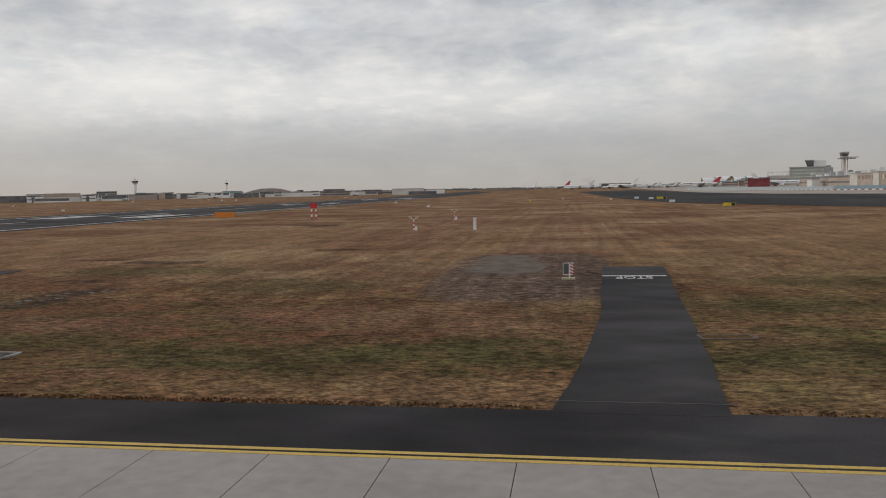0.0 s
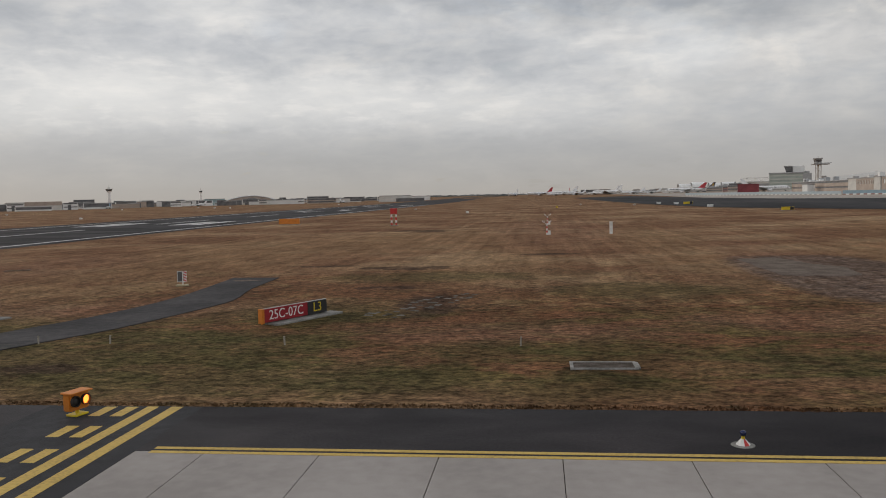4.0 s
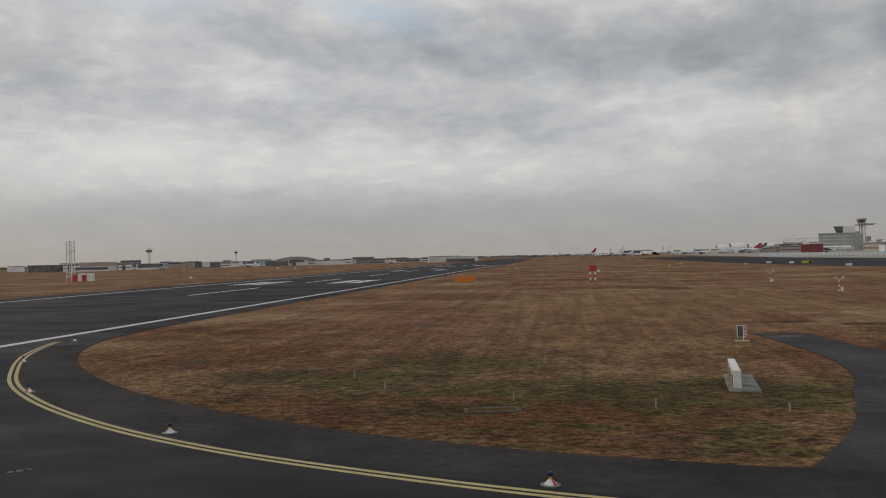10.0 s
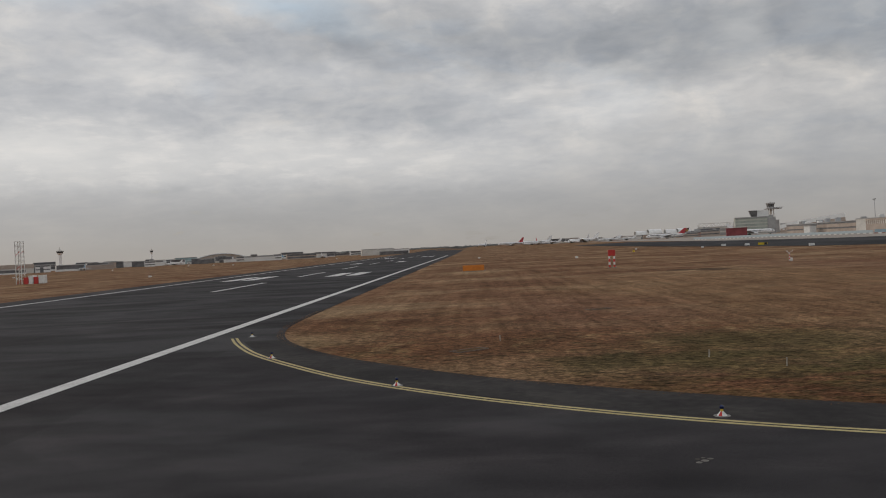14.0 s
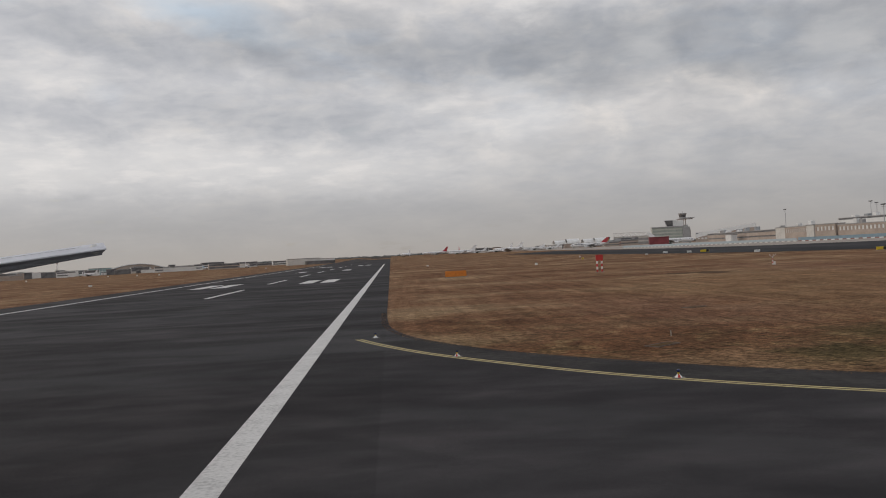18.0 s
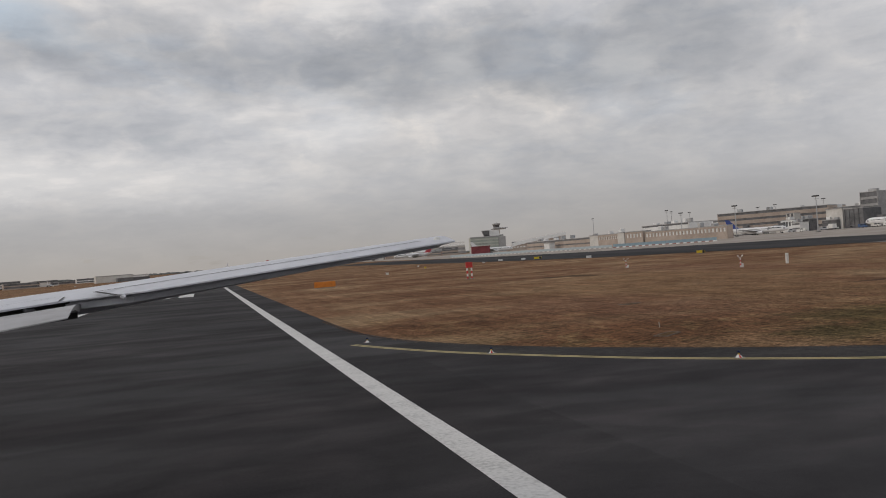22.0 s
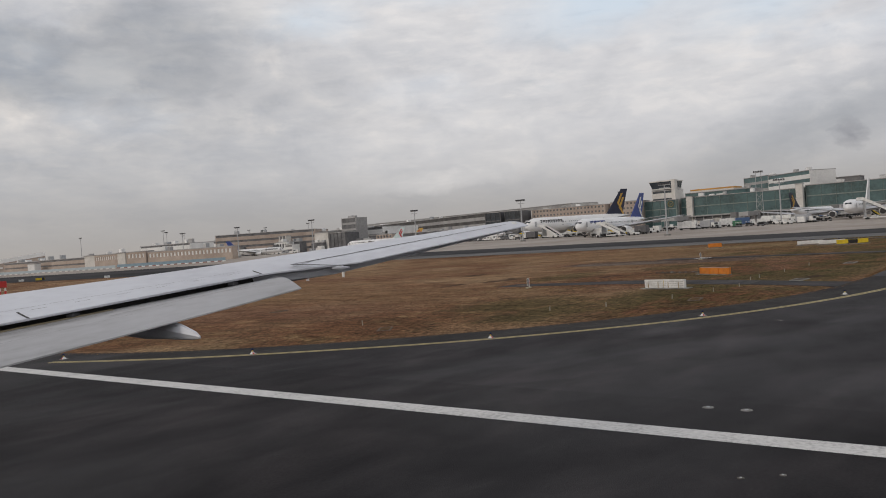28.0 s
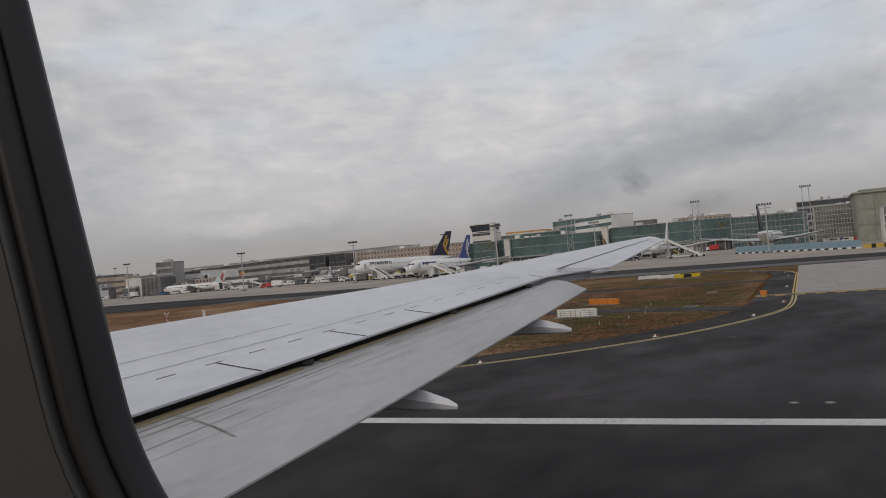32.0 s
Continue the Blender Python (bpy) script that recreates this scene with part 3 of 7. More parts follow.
    for i, p in enumerate(pts):
        a, b = pts[max(i - 1, 0)], pts[min(i + 1, len(pts) - 1)]
        ux, uy = b[0] - a[0], b[1] - a[1]
        n = math.hypot(ux, uy)
        out.append((p[0] - uy / n * d, p[1] + ux / n * d))
    return out


def stripe(bm, pts, d0, d1, z0, z1):
    a, b = offset_line(pts, d0), offset_line(pts, d1)
    for i in range(len(pts) - 1):
        lo = [bm.verts.new((x, y, z0)) for x, y in (a[i], a[i + 1], b[i + 1], b[i])]
        hi = [bm.verts.new((x, y, z1)) for x, y in (a[i], a[i + 1], b[i + 1], b[i])]
        bm.faces.new(hi if d1 > d0 else hi[::-1])
        for k in range(4):
            bm.faces.new((lo[k], lo[(k + 1) % 4], hi[(k + 1) % 4], hi[k]) if d1 > d0 else (hi[k], hi[(k + 1) % 4], lo[(k + 1) % 4], lo[k]))
    return bm


def ground_z(x, y):
    """The field is level near the runway and climbs gently to the terminal."""
    t = min(1, max(0, (x + 0.35 * y - 80) / 300))
    return 2.4 * t * t * (3 - 2 * t)


def sheet(bm, xs, ys, dz):
    g = [[bm.verts.new((x, y, ground_z(x, y) + dz)) for x in xs] for y in ys]
    for j in range(len(ys) - 1):
        for i in range(len(xs) - 1):
            bm.faces.new((g[j][i], g[j][i + 1], g[j + 1][i + 1], g[j + 1][i]))
    return bm


def steps(*spans):
    out = []
    for a, b, d in spans:
        n = max(1, round((b - a) / d))
        out += [a + (b - a) * i / n for i in range(n)]
    return out + [spans[-1][1]]

# ---- ground, runway, taxiways ----
bm = bmesh.new()
sheet(bm, steps((-4600, -600, 400), (-600, -150, 50), (-150, 60, 15), (60, 620, 14), (620, 4600, 350)), steps((-2500, -200, 300), (-200, 20, 20), (20, 1100, 15), (1100, 4700, 300)), -0.03)
setting("ground", bm, GRASS, "brown and olive winter grass of a flat airfield", "grass")

EDGE = smooth_line([(-38, 18.2), (-46.6, 18.9), (-50, 19.5), (-54.3, 20.7), (-58.5, 22.4), (-62.5, 24.6), (-66.5, 27.3), (-70.5, 30.6), (-74, 34.3), (-77, 38), (-79.5, 42), (-81.6, 46.5), (-83.0, 51.5), (-83.8, 58), (-84, 70)])
LINE = smooth_line([(-32.2, 14.74), (-40, 14.80), (-46.8, 15.17), (-52, 16.3), (-57, 18.0), (-61.8, 20.1), (-66.5, 22.9), (-71.3, 26.7), (-75.5, 31), (-79, 35.8), (-82, 40.6), (-84.2, 45.3), (-85.6, 49.0)])
bm = bmesh.new()
prism(bm, [(-84, -400), (-33.0, -400), (-33.0, 18.2), *EDGE[:-1], (-84, 70), (-84.01, 70)], -0.06, 0.0)
setting("taxiway", bm, ASPHALT, "dark asphalt taxiway bending on to the runway", "taxiway")
HOLD_STRIP = material("worn_asphalt_strip", [(0.026, 0.026, 0.029), (0.037, 0.037, 0.041), (0.055, 0.055, 0.059)], 0.35, 0.7, 0.25, 30, spec=0.12, world_space=True)
setting("holding_strip", boxes((-33.0, -28.95, -400, 18.2, -0.06, 0.0)), HOLD_STRIP, "paler worn asphalt strip under the holding bars", "taxiway")
bm = bmesh.new()
box(bm, -28.95, 22, 14.725, 18.2, -0.06, 0.0)
prism(bm, smooth_line([(22, 14.725), (34, 16.7), (46, 22.5), (58, 33), (66, 48)], 4)[::-1] + smooth_line([(22, 18.2), (32, 19.6), (42, 24), (53, 33), (61, 46), (66, 60)], 4), -0.06, 0.0)
setting("taxiway_shoulder", bm, ASPHALT, "dark asphalt shoulder beside the concrete taxiway", "shoulder")
bm = bmesh.new()
sheet(bm, [-141, -132, -110, -96, -84.004], steps((-900, -200, 100), (-200, 600, 40), (600, 3600, 300)), 0.0)
setting("runway", bm, RUNWAY_ASPHALT, "wide dark asphalt runway with white edge stripes", "runway")

# grey concrete of the taxiway the aircraft rolls on, slab by slab
bm = boxes((-28.95, 64, -260, 2.72, -0.06, -0.004))
taxi_concrete = setting("concrete_taxiway", bm, CONCRETE, "pale grey concrete taxiway laid in slabs with dark joints", "taxiway")
slab = bevelled(boxes((0.007, 2.393, 0.007, 3.993, -0.06, 0.0)), 0.008)
slab_mesh = finish("slab", slab, CONCRETE)
edge_slab_mesh = finish("edge_slab", bevelled(boxes((0.007, 1.513, 0.007, 3.993, -0.06, 0.0)), 0.008), CONCRETE)
for j in range(3):
    shared("slab", edge_slab_mesh, taxi_concrete, pose(-28.95, 2.72 + 4.0 * j, 0))
    for i in range(37):
        shared("slab", slab_mesh, taxi_concrete, pose(-27.43 + 2.4 * i, 2.72 + 4.0 * j, 0))
tagged(setting("joint_bed", boxes((-28.95, 61.3, 2.72, 14.72, -0.09, -0.03)), ASPHALT, "dark joint filler under the slabs", "joint"))

# dustier, paler band between the curved line and the turf
bm = bmesh.new()
inner = offset_line(LINE, -0.42)[4:-4]
outer = [min(EDGE, key=lambda q: (q[0] - p[0]) ** 2 + (q[1] - p[1]) ** 2) for p in inner]
for p0, p1, q0, q1 in zip(inner, inner[1:], outer, outer[1:]):
    if q0 != q1:
        bm.faces.new([bm.verts.new((x, y, 0.004)) for x, y in (p0, q0, q1, p1)])
    else:
        bm.faces.new([bm.verts.new((x, y, 0.004)) for x, y in (p0, q0, p1)])
bmesh.ops.remove_doubles(bm, verts=bm.verts[:], dist=0.002)
bmesh.ops.recalc_face_normals(bm, faces=bm.faces[:])
if bm.faces and sum(f.normal.z for f in bm.faces) < 0:
    bmesh.ops.reverse_faces(bm, faces=bm.faces[:])
setting("bend_shoulder", bm, DUSTY_ASPHALT, "paler dusty asphalt shoulder between the yellow line and the turf", "shoulder")

# painted lines
bm = bmesh.new()
for d in (0.0, 0.26):
    stripe(bm, [(-28.6, 14.60), (-10, 14.60), (21, 14.60), *smooth_line([(22, 14.60), (34, 16.7), (46, 22.6), (58, 33.1), (65, 46)], 4)], d, d + 0.15, 0.002, 0.005)
setting("taxiway_edge_line", bm, YELLOW, "faded double yellow taxiway edge line", "marking")
bm = bmesh.new()
for d in (-0.2, 0.08):
    stripe(bm, LINE[::-1], d, d + 0.16, 0.002, 0.005)
setting("curved_edge_line", bm, FADED_YELLOW, "faded double yellow line sweeping round the bend to the runway", "marking")
bm = bmesh.new()
for x in (-30.40, -29.77):
    box(bm, x, x + 0.30, -20, 18.15, 0.002, 0.005)
hold = setting("holding_position_marking", bm, YELLOW, "yellow holding position bars painted across the taxiway", "marking")
dash = finish("dash", boxes((0, 0.30, 0, 0.86, 0.002, 0.005)), YELLOW)
for x in (-31.48, -30.92):
    for j in range(16):
        shared("dash", dash, hold, pose(x, 17.35 - 1.69 * j - 0.1, 0))
bm = bmesh.new()
stripe(bm, [(-87.7, -400), (-87.7, 0), (-87.7, 70), (-87.7, 600), (-87.7, 3500)], 0.42, -0.42, 0.002, 0.006)
stripe(bm, [(-133, -400), (-133, 600), (-133, 3500)], 0.45, -0.45, 0.002, 0.006)
rw_marks = setting("runway_edge_stripe", bm, WHITE_LINE, "broad worn white stripe along the runway edge", "marking")
tz = finish("touchdown_bar", boxes((-1.5, 1.5, 0, 22.5, 0.002, 0.006)), WHITE_LINE)
for y in (170, 320, 470, 620):
    for x in (-119.5, -101.5):
        shared("touchdown_bar", tz, rw_marks, pose(x, y, 0))
        if y == 170 or y == 470:
            shared("touchdown_bar", tz, rw_marks, pose(x + (-4.5 if x < -110 else 4.5), y, 0))
for y in range(120, 1500, 60):
    shared("centre_dash", finish("centre_dash", boxes((-0.45, 0.45, 0, 30, 0.002, 0.006)), WHITE_LINE), rw_marks, pose(-110.5, y, 0))

# service road with the stop line
bm = bmesh.new()
prism(bm, [(-0.48, 18.0), (3.42, 18.0), (3.6, 20), (3.74, 21.7), (3.98, 24), (4.05, 26), (4.36, 29.6), (4.55, 33), (4.70, 36), (5.0, 41), (5.38, 46), (5.6, 51.6), (4.4, 51.75), (3.1, 51.5), (1.9, 51.7), (1.72, 47.4), (1.6, 44), (1.34, 38.5), (1.2, 34), (1.06, 31.5), (0.72, 28), (0.50, 25.6), (0.16, 22.6), (-0.1, 20.6), (-0.32, 19.3)], -0.06, 0.003)
setting("service_road", bm, ASPHALT, "narrow dark asphalt service road with a stop line", "road")
bm = boxes((1.7, 5.2, 46.1, 46.45, 0.005, 0.009))
stop = setting("stop_line", bm, WHITE_LINE, "white stop line with the word STOP painted upside down before it", "marking")
txt = bpy.data.curves.new("stop_word", "FONT")
txt.body, txt.size, txt.align_x, txt.extrude = "STOP", 1.0, "CENTER", 0.003
tob = new("stop_word", txt)
tob.matrix_basis = pose(3.4, 46.0, 0.009, 0, 0, 180) @ Matrix.Diagonal((0.85, 1.7, 1, 1))
tob.data.materials.append(WHITE_LINE)
tob.parent = stop
for pts in ([(-6.6, 48.3), (-4.4, 47.6), (-2.1, 48.0), (-1.3, 53.2), (-2.4, 55.6), (-3.4, 61.6), (-5.1, 60.6), (-6.3, 60.2)],):
    bm = bmesh.new()
    ragged = []
    for a, b in zip(pts, pts[1:] + pts[:1]):
        for i in range(6):
            u = i / 6
            x, y = a[0] + (b[0] - a[0]) * u, a[1] + (b[1] - a[1]) * u
            ragged.append((x + 0.22 * noise.noise(Vector((x * 1.7, y * 1.3, 3))), y + 0.5 * noise.noise(Vector((x * 1.4, y * 1.1, 8)))))
    prism(bm, ragged, -0.06, -0.012)
    setting("gravel_patch", bm, GRAVEL, "bare grey gravel patch in the grass beside the road", "gravel")

PALE_JOINT = paint("pale_crack", (0.10, 0.095, 0.088), 0.9, spec=0.05)
BLACK_JOINT = paint("black_joint", (0.012, 0.012, 0.012), 0.8)
# second service road, winding
bm = bmesh.new()
left = smooth_line([(-46.9, 18.4), (-45.3, 21.2), (-43.6, 24.8), (-42.0, 29.8), (-40.9, 33), (-40.15, 37.3), (-40.05, 42), (-40.8, 50.5)], 3)
right = smooth_line([(-37.6, 50.3), (-37.2, 44), (-36.3, 39), (-36.7, 35.5), (-37.8, 30.3), (-39.0, 27.3), (-40.3, 24), (-41.7, 21.1), (-42.6, 18.2)], 3)
cut_l, cut_r = (-43.2, 26.0), (-39.52, 26.0)
prism(bm, ([cut_l] + [p for p in left if p[1] > 26] + [p for p in right if p[1] > 26] + [cut_r])[::-1], -0.06, 0.003)
setting("winding_road", bm, ROAD, "winding worn asphalt track into the grass", "road")
bm = bmesh.new()
prism(bm, ([p for p in left if p[1] < 26] + [cut_l, cut_r] + [p for p in right if p[1] < 26])[::-1], -0.06, 0.003)
setting("track_mouth", bm, DARK_ROAD, "darker newer asphalt at the mouth of the winding track", "road")
setting("road_joint", boxes((-43.3, -39.6, 25.75, 25.98, 0.004, 0.008)), PALE_JOINT, "pale worn edge beside the cut across the track", "joint")
bm = boxes((-43.2, -39.5, 26.0, 26.42, 0.004, 0.008))
setting("road_joint", bm, BLACK_JOINT, "dark cut across the service track", "joint")
for cx, cy, w, d, sd in ((-39.2, 48.6, 0.9, 0.45, 1),):
    bm = bmesh.new()
    prism(bm, [(cx + w * (1 + 0.7 * noise.noise(Vector((k * 0.8, sd, 0)))) * math.cos(math.pi * k / 16), cy + d * (1 + 0.7 * noise.noise(Vector((k * 0.7, sd, 5)))) * math.sin(math.pi * k / 16)) for k in range(32)], 0.0, 0.0065)
    setting("worn_patch", bm, GRAVEL if sd == 1 else HOLD_STRIP, "paler worn patch on the service track", "patch")
bm = bmesh.new()
for a, b in (((-42.6, 26.6), (-39.7, 26.5)), ((-41.0, 32.8), (-37.6, 32.0)), ((-40.1, 37.6), (-36.6, 37.0))):
    stripe(bm, [(a[0] + (b[0] - a[0]) * i / 14, a[1] + (b[1] - a[1]) * i / 14 + 0.16 * noise.noise(Vector((i * 0.9, a[1], 0)))) for i in range(15)], -0.035, 0.035, 0.006, 0.010)
stripe(bm, [(-0.55 + 4.3 * i / 16, 19.0 + 0.12 * noise.noise(Vector((i * 0.8, 2, 0)))) for i in range(17)], -0.03, 0.03, 0.006, 0.010)
setting("road_cracks", bm, PALE_JOINT, "pale cracks across the worn service track", "crack")

# exit taxiway that leaves the parallel taxiway at a slant
def exit_edge(y):
    pts = ((150, 66), (163, 66), (171, 55), (204, 42), (234, 29), (290, 22), (340, 18), (420, 14), (520, 10), (640, 6))
    for (a, xa), (b, xb) in zip(pts, pts[1:]):
        if y <= b:
            return xa + (xb - xa) * (y - a) / (b - a)
    return pts[-1][1]


def dark_edge(y):
    """Where the dark surface of the taxiways ends against the pale apron."""
    pts = ((-300, 121), (235, 121), (290, 101), (340, 80), (420, 66), (520, 58), (640, 50))
    for (a, xa), (b, xb) in zip(pts, pts[1:]):
        if y <= b:
            return xa + (xb - xa) * (y - a) / (b - a)
    return pts[-1][1]


bm = bmesh.new()
grid = []
for y in steps((164, 640, 12)):
    a, b = exit_edge(y), dark_edge(y)
    grid.append([bm.verts.new((a + (b - a) * k / 10, y, ground_z(a + (b - a) * k / 10, y) + 0.05)) for k in range(11)])
for a, b in zip(grid, grid[1:]):
    for k in range(10):
        bm.faces.new((a[k], a[k + 1], b[k + 1], b[k]))
setting("exit_taxiway", bm, FAR_ASPHALT, "dark exit taxiway slanting from the apron to the runway", "taxiway")

# parallel taxiway, its pale shoulder and the apron before the terminal
bm = bmesh.new()
sheet(bm, steps((64, 84, 10)), steps((-300, 20, 40), (20, 164, 12)), 0.05)
setting("far_shoulder", bm, SHOULDER, "pale grey shoulder beside the parallel taxiway", "shoulder")
bm = bmesh.new()
sheet(bm, steps((84, 121, 9.25)), steps((-300, 20, 40), (20, 164, 12)), 0.05)
setting("parallel_taxiway", bm, FAR_ASPHALT, "dark parallel taxiway between grass and apron", "taxiway")
bm = bmesh.new()
sheet(bm, steps((64, 620, 13.9)), steps((-300, 20, 40), (20, 1100, 15)), 0.0)
setting("apron", bm, APRON, "pale concrete apron in front of the terminal", "apron")

# ---- things on the field ----
WHITE = paint("white_paint", (0.74, 0.74, 0.72), 0.5, scale=1.2)
RED = paint("red_paint", (0.50, 0.035, 0.03), 0.5, scale=1.5)
ORANGE = paint("orange_paint", (0.62, 0.20, 0.02), 0.5, scale=2.0)
SIGN_RED = paint("sign_red", (0.30, 0.012, 0.02), 0.45, scale=2.0)
SIGN_YELLOW = paint("sign_yellow", (0.68, 0.50, 0.02), 0.45, scale=2.0)
BLACK = paint("black_paint", (0.015, 0.015, 0.016), 0.5)
BLUE_GLASS = paint("blue_lens", (0.01, 0.02, 0.09), 0.15)
STEEL = paint("galvanised_steel", (0.42, 0.43, 0.44), 0.45, metal=0.7)
DARK_METAL = paint("dark_metal", (0.06, 0.06, 0.065), 0.5, metal=0.4)
PAD = material("pale_concrete_pad", [(0.15, 0.145, 0.135), (0.24, 0.235, 0.22), (0.33, 0.32, 0.305)], 1.5, 0.9, world_space=True, spec=0.08)
LAMP_ORANGE = glowing("orange_lamp", (1.0, 0.22, 0.03), 3.0)
STONE = material("sunken_stone", [(0.07, 0.065, 0.058), (0.12, 0.112, 0.10), (0.20, 0.19, 0.175)], 1.2, 0.9, world_space=True, spec=0.1, random_tint=0.3)


def disc(z0, z1, r0, r1, n=14, c=(0, 0)):
    return tube(bmesh.new(), (c[0], c[1], z0), (c[0], c[1], z1), r0, r1, n)


def edge_light(at):
    t = thing("edge_light", at, "blue taxiway edge light on a white and red skirted base", "edge light", "taxiway edge lights")
    part("base_plate", disc(0.0, 0.018, 0.31, 0.29, 18), PAD, t, "pale round concrete foot")
    skirt = bmesh.new()
    for k in range(8):
        a0, a1 = k * math.pi / 4, (k + 1) * math.pi / 4
        v = [skirt.verts.new(p) for p in ((0.19 * math.cos(a0), 0.19 * math.sin(a0), 0.02), (0.19 * math.cos(a1), 0.19 * math.sin(a1), 0.02), (0.055 * math.cos(a1), 0.055 * math.sin(a1), 0.20), (0.055 * math.cos(a0), 0.055 * math.sin(a0), 0.20))]
        f = skirt.faces.new(v)
        f.material_index = 1 if k in (1, 6) else 0
    part("skirt", skirt, [WHITE, RED], t, "white and red painted cone")
    part("stem", disc(0.19, 0.30, 0.05, 0.045, 10), SIGN_YELLOW, t, "yellow stem")
    part("collar", disc(0.30, 0.335, 0.085, 0.085, 14), BLACK, t)
    bm = bmesh.new()
    loft(bm, [ring(bm, (0, 0, z), (0, 0, 1), r, 14) for z, r in ((0.335, 0.075), (0.39, 0.085), (0.43, 0.075), (0.455, 0.045), (0.465, 0.01))])
    part("lens", bm, BLUE_GLASS, t, "dark blue glass lens", True)
    for ob in t.children:
        ob.data.transform(Matrix.Diagonal((0.76, 0.76, 0.64, 1)))
    return t


first_light = edge_light((-16.65, 15.65, 0.0))
for x, y in ((-40.4, 15.5), (-52.5, 17.2), (-63.8, 22.0), (-73.5, 29.2), (-80.6, 38.7), (-84.6, 49.5), (11.5, 15.9), (27, 16.6), (43, 22.5)):
    copy_thing(first_light, pose(x, y, 0, 0, 0, 20 * x))


def letters(body, size, mat, parent, m, name="lettering"):
    c = bpy.data.curves.new(name, "FONT")
    c.body, c.size, c.align_x, c.align_y, c.extrude = body, size, "CENTER", "CENTER", 0.004
    ob = new(name, c)
    ob.matrix_basis = m
    ob.data.materials.append(mat)
    ob.parent = parent
    return ob


# red and black runway sign, back painted orange
sg = thing("runway_sign", (-31.9, 30.8, 0.0), "red runway holding sign with black end panel on concrete strip", "airfield sign", turn=62)
part("footing", bevelled(boxes((0.3, 4.25, -0.6, 0.18, -0.05, 0.05)), 0.02), PAD, sg, "pale concrete strip")
part("end_post", bevelled(boxes((-0.10, 0.04, -0.12, 0.12, 0.06, 0.66)), 0.01), ORANGE, sg, "orange end cap")
part("red_panel", bevelled(boxes((0.04, 2.55, -0.09, 0.05, 0.08, 0.64)), 0.012), SIGN_RED, sg, "dark red panel with white characters")
part("black_panel", bevelled(boxes((2.56, 3.75, -0.09, 0.05, 0.08, 0.64)), 0.012), BLACK, sg, "black panel with yellow characters")
part("back_panel", boxes((0.05, 3.75, 0.053, 0.09, 0.07, 0.65)), ORANGE, sg, "orange back")
part("top_rail", boxes((0.04, 3.76, -0.07, 0.03, 0.642, 0.66)), STEEL, sg)
for i in range(4):
    part("rib", boxes((0.08 + 1.2 * i, 0.13 + 1.2 * i, 0.09, 0.14, 0.0, 0.64)), ORANGE, sg)
    part("leg", boxes((0.4 + i, 0.46 + i, 0.0, 0.05, 0.05, 0.09)), DARK_METAL, sg)
letters("25C-07C", 0.56, WHITE, sg, pose(1.30, -0.094, 0.36, 90, 0, 0) @ Matrix.Diagonal((0.95, 1.0, 1, 1)))
letters("L3", 0.56, SIGN_YELLOW, sg, pose(3.15, -0.094, 0.36, 90, 0, 0))

# yellow distance sign, back white
STRUT = paint("ochre_strut", (0.34, 0.23, 0.09), 0.6)
ys = thing("distance_sign", (-45.95, 29.75, 0.0), "yellow taxiway sign with black characters and a white back", "airfield sign", turn=82)
ys.scale.x = 0.88
part("footing", bevelled(boxes((-0.35, 4.2, -0.8, 0.3, -0.05, 0.04)), 0.02), PAD, ys, "pale concrete strip")
part("end_cap", bevelled(boxes((-0.12, 0.02, -0.14, 0.14, 0.06, 0.71)), 0.015), WHITE, ys, "white end cap")
part("yellow_panel", bevelled(boxes((0.02, 3.85, -0.11, 0.06, 0.08, 0.66)), 0.012), SIGN_YELLOW, ys)
for k in range(3):
    part("back_rib", boxes((0.03, 3.85, 0.12, 0.13, 0.20 + 0.16 * k, 0.225 + 0.16 * k)), PAD, ys)
for a, b in ((0.03, 1.92), (1.98, 3.85)):
    part("back_panel", bevelled(boxes((a, b, 0.063, 0.12, 0.06, 0.665)), 0.01), WHITE, ys, "white back panel")
part("top_rail", bevelled(boxes((0.02, 3.86, -0.13, 0.14, 0.67, 0.70)), 0.01), WHITE, ys)
for i in range(4):
    part("strut", boxes((0.45 + i, 0.49 + i, 0.125, 0.16, 0.0, 0.50)), STRUT, ys, "ochre strut")
letters("M6", 0.50, BLACK, ys, pose(0.62, -0.114, 0.37, 90, 0, 0))
letters("3972m", 0.50, BLACK, ys, pose(2.55, -0.114, 0.37, 90, 0, 0))


def arrow(a, b):
    bm = bmesh.new()
    d = Vector((b[0] - a[0], 0, b[1] - a[1]))
    n = Vector((-d.z, 0, d.x)).normalized()
    p, q = Vector((a[0], -0.116, a[1])), Vector((b[0], -0.116, b[1]))
    h = q - d.normalized() * 0.16
    bm.faces.new([bm.verts.new(v) for v in (p + n * 0.03, p - n * 0.03, h - n * 0.03, h + n * 0.03)])
    bm.faces.new([bm.verts.new(v) for v in (h + n * 0.12, h - n * 0.12, q)])
    return bm


part("arrow", arrow((1.35, 0.17), (1.35, 0.57)), BLACK, ys)
part("arrow", arrow((3.35, 0.37), (3.75, 0.37)), BLACK, ys)

# runway guard light
gl = thing("runway_guard_light", (-31.8, 17.35, 0.0), "orange twin-lamp runway guard light, one lamp glowing", "guard light", turn=75)
part("foot", bevelled(boxes((-0.20, 0.20, -0.16, 0.16, 0.0, 0.05)), 0.01), SIGN_YELLOW, gl, "yellow foot plate")
part("stem", tube(bmesh.new(), (0, 0, 0.05), (0, 0, 0.16), 0.05), SIGN_YELLOW, gl)
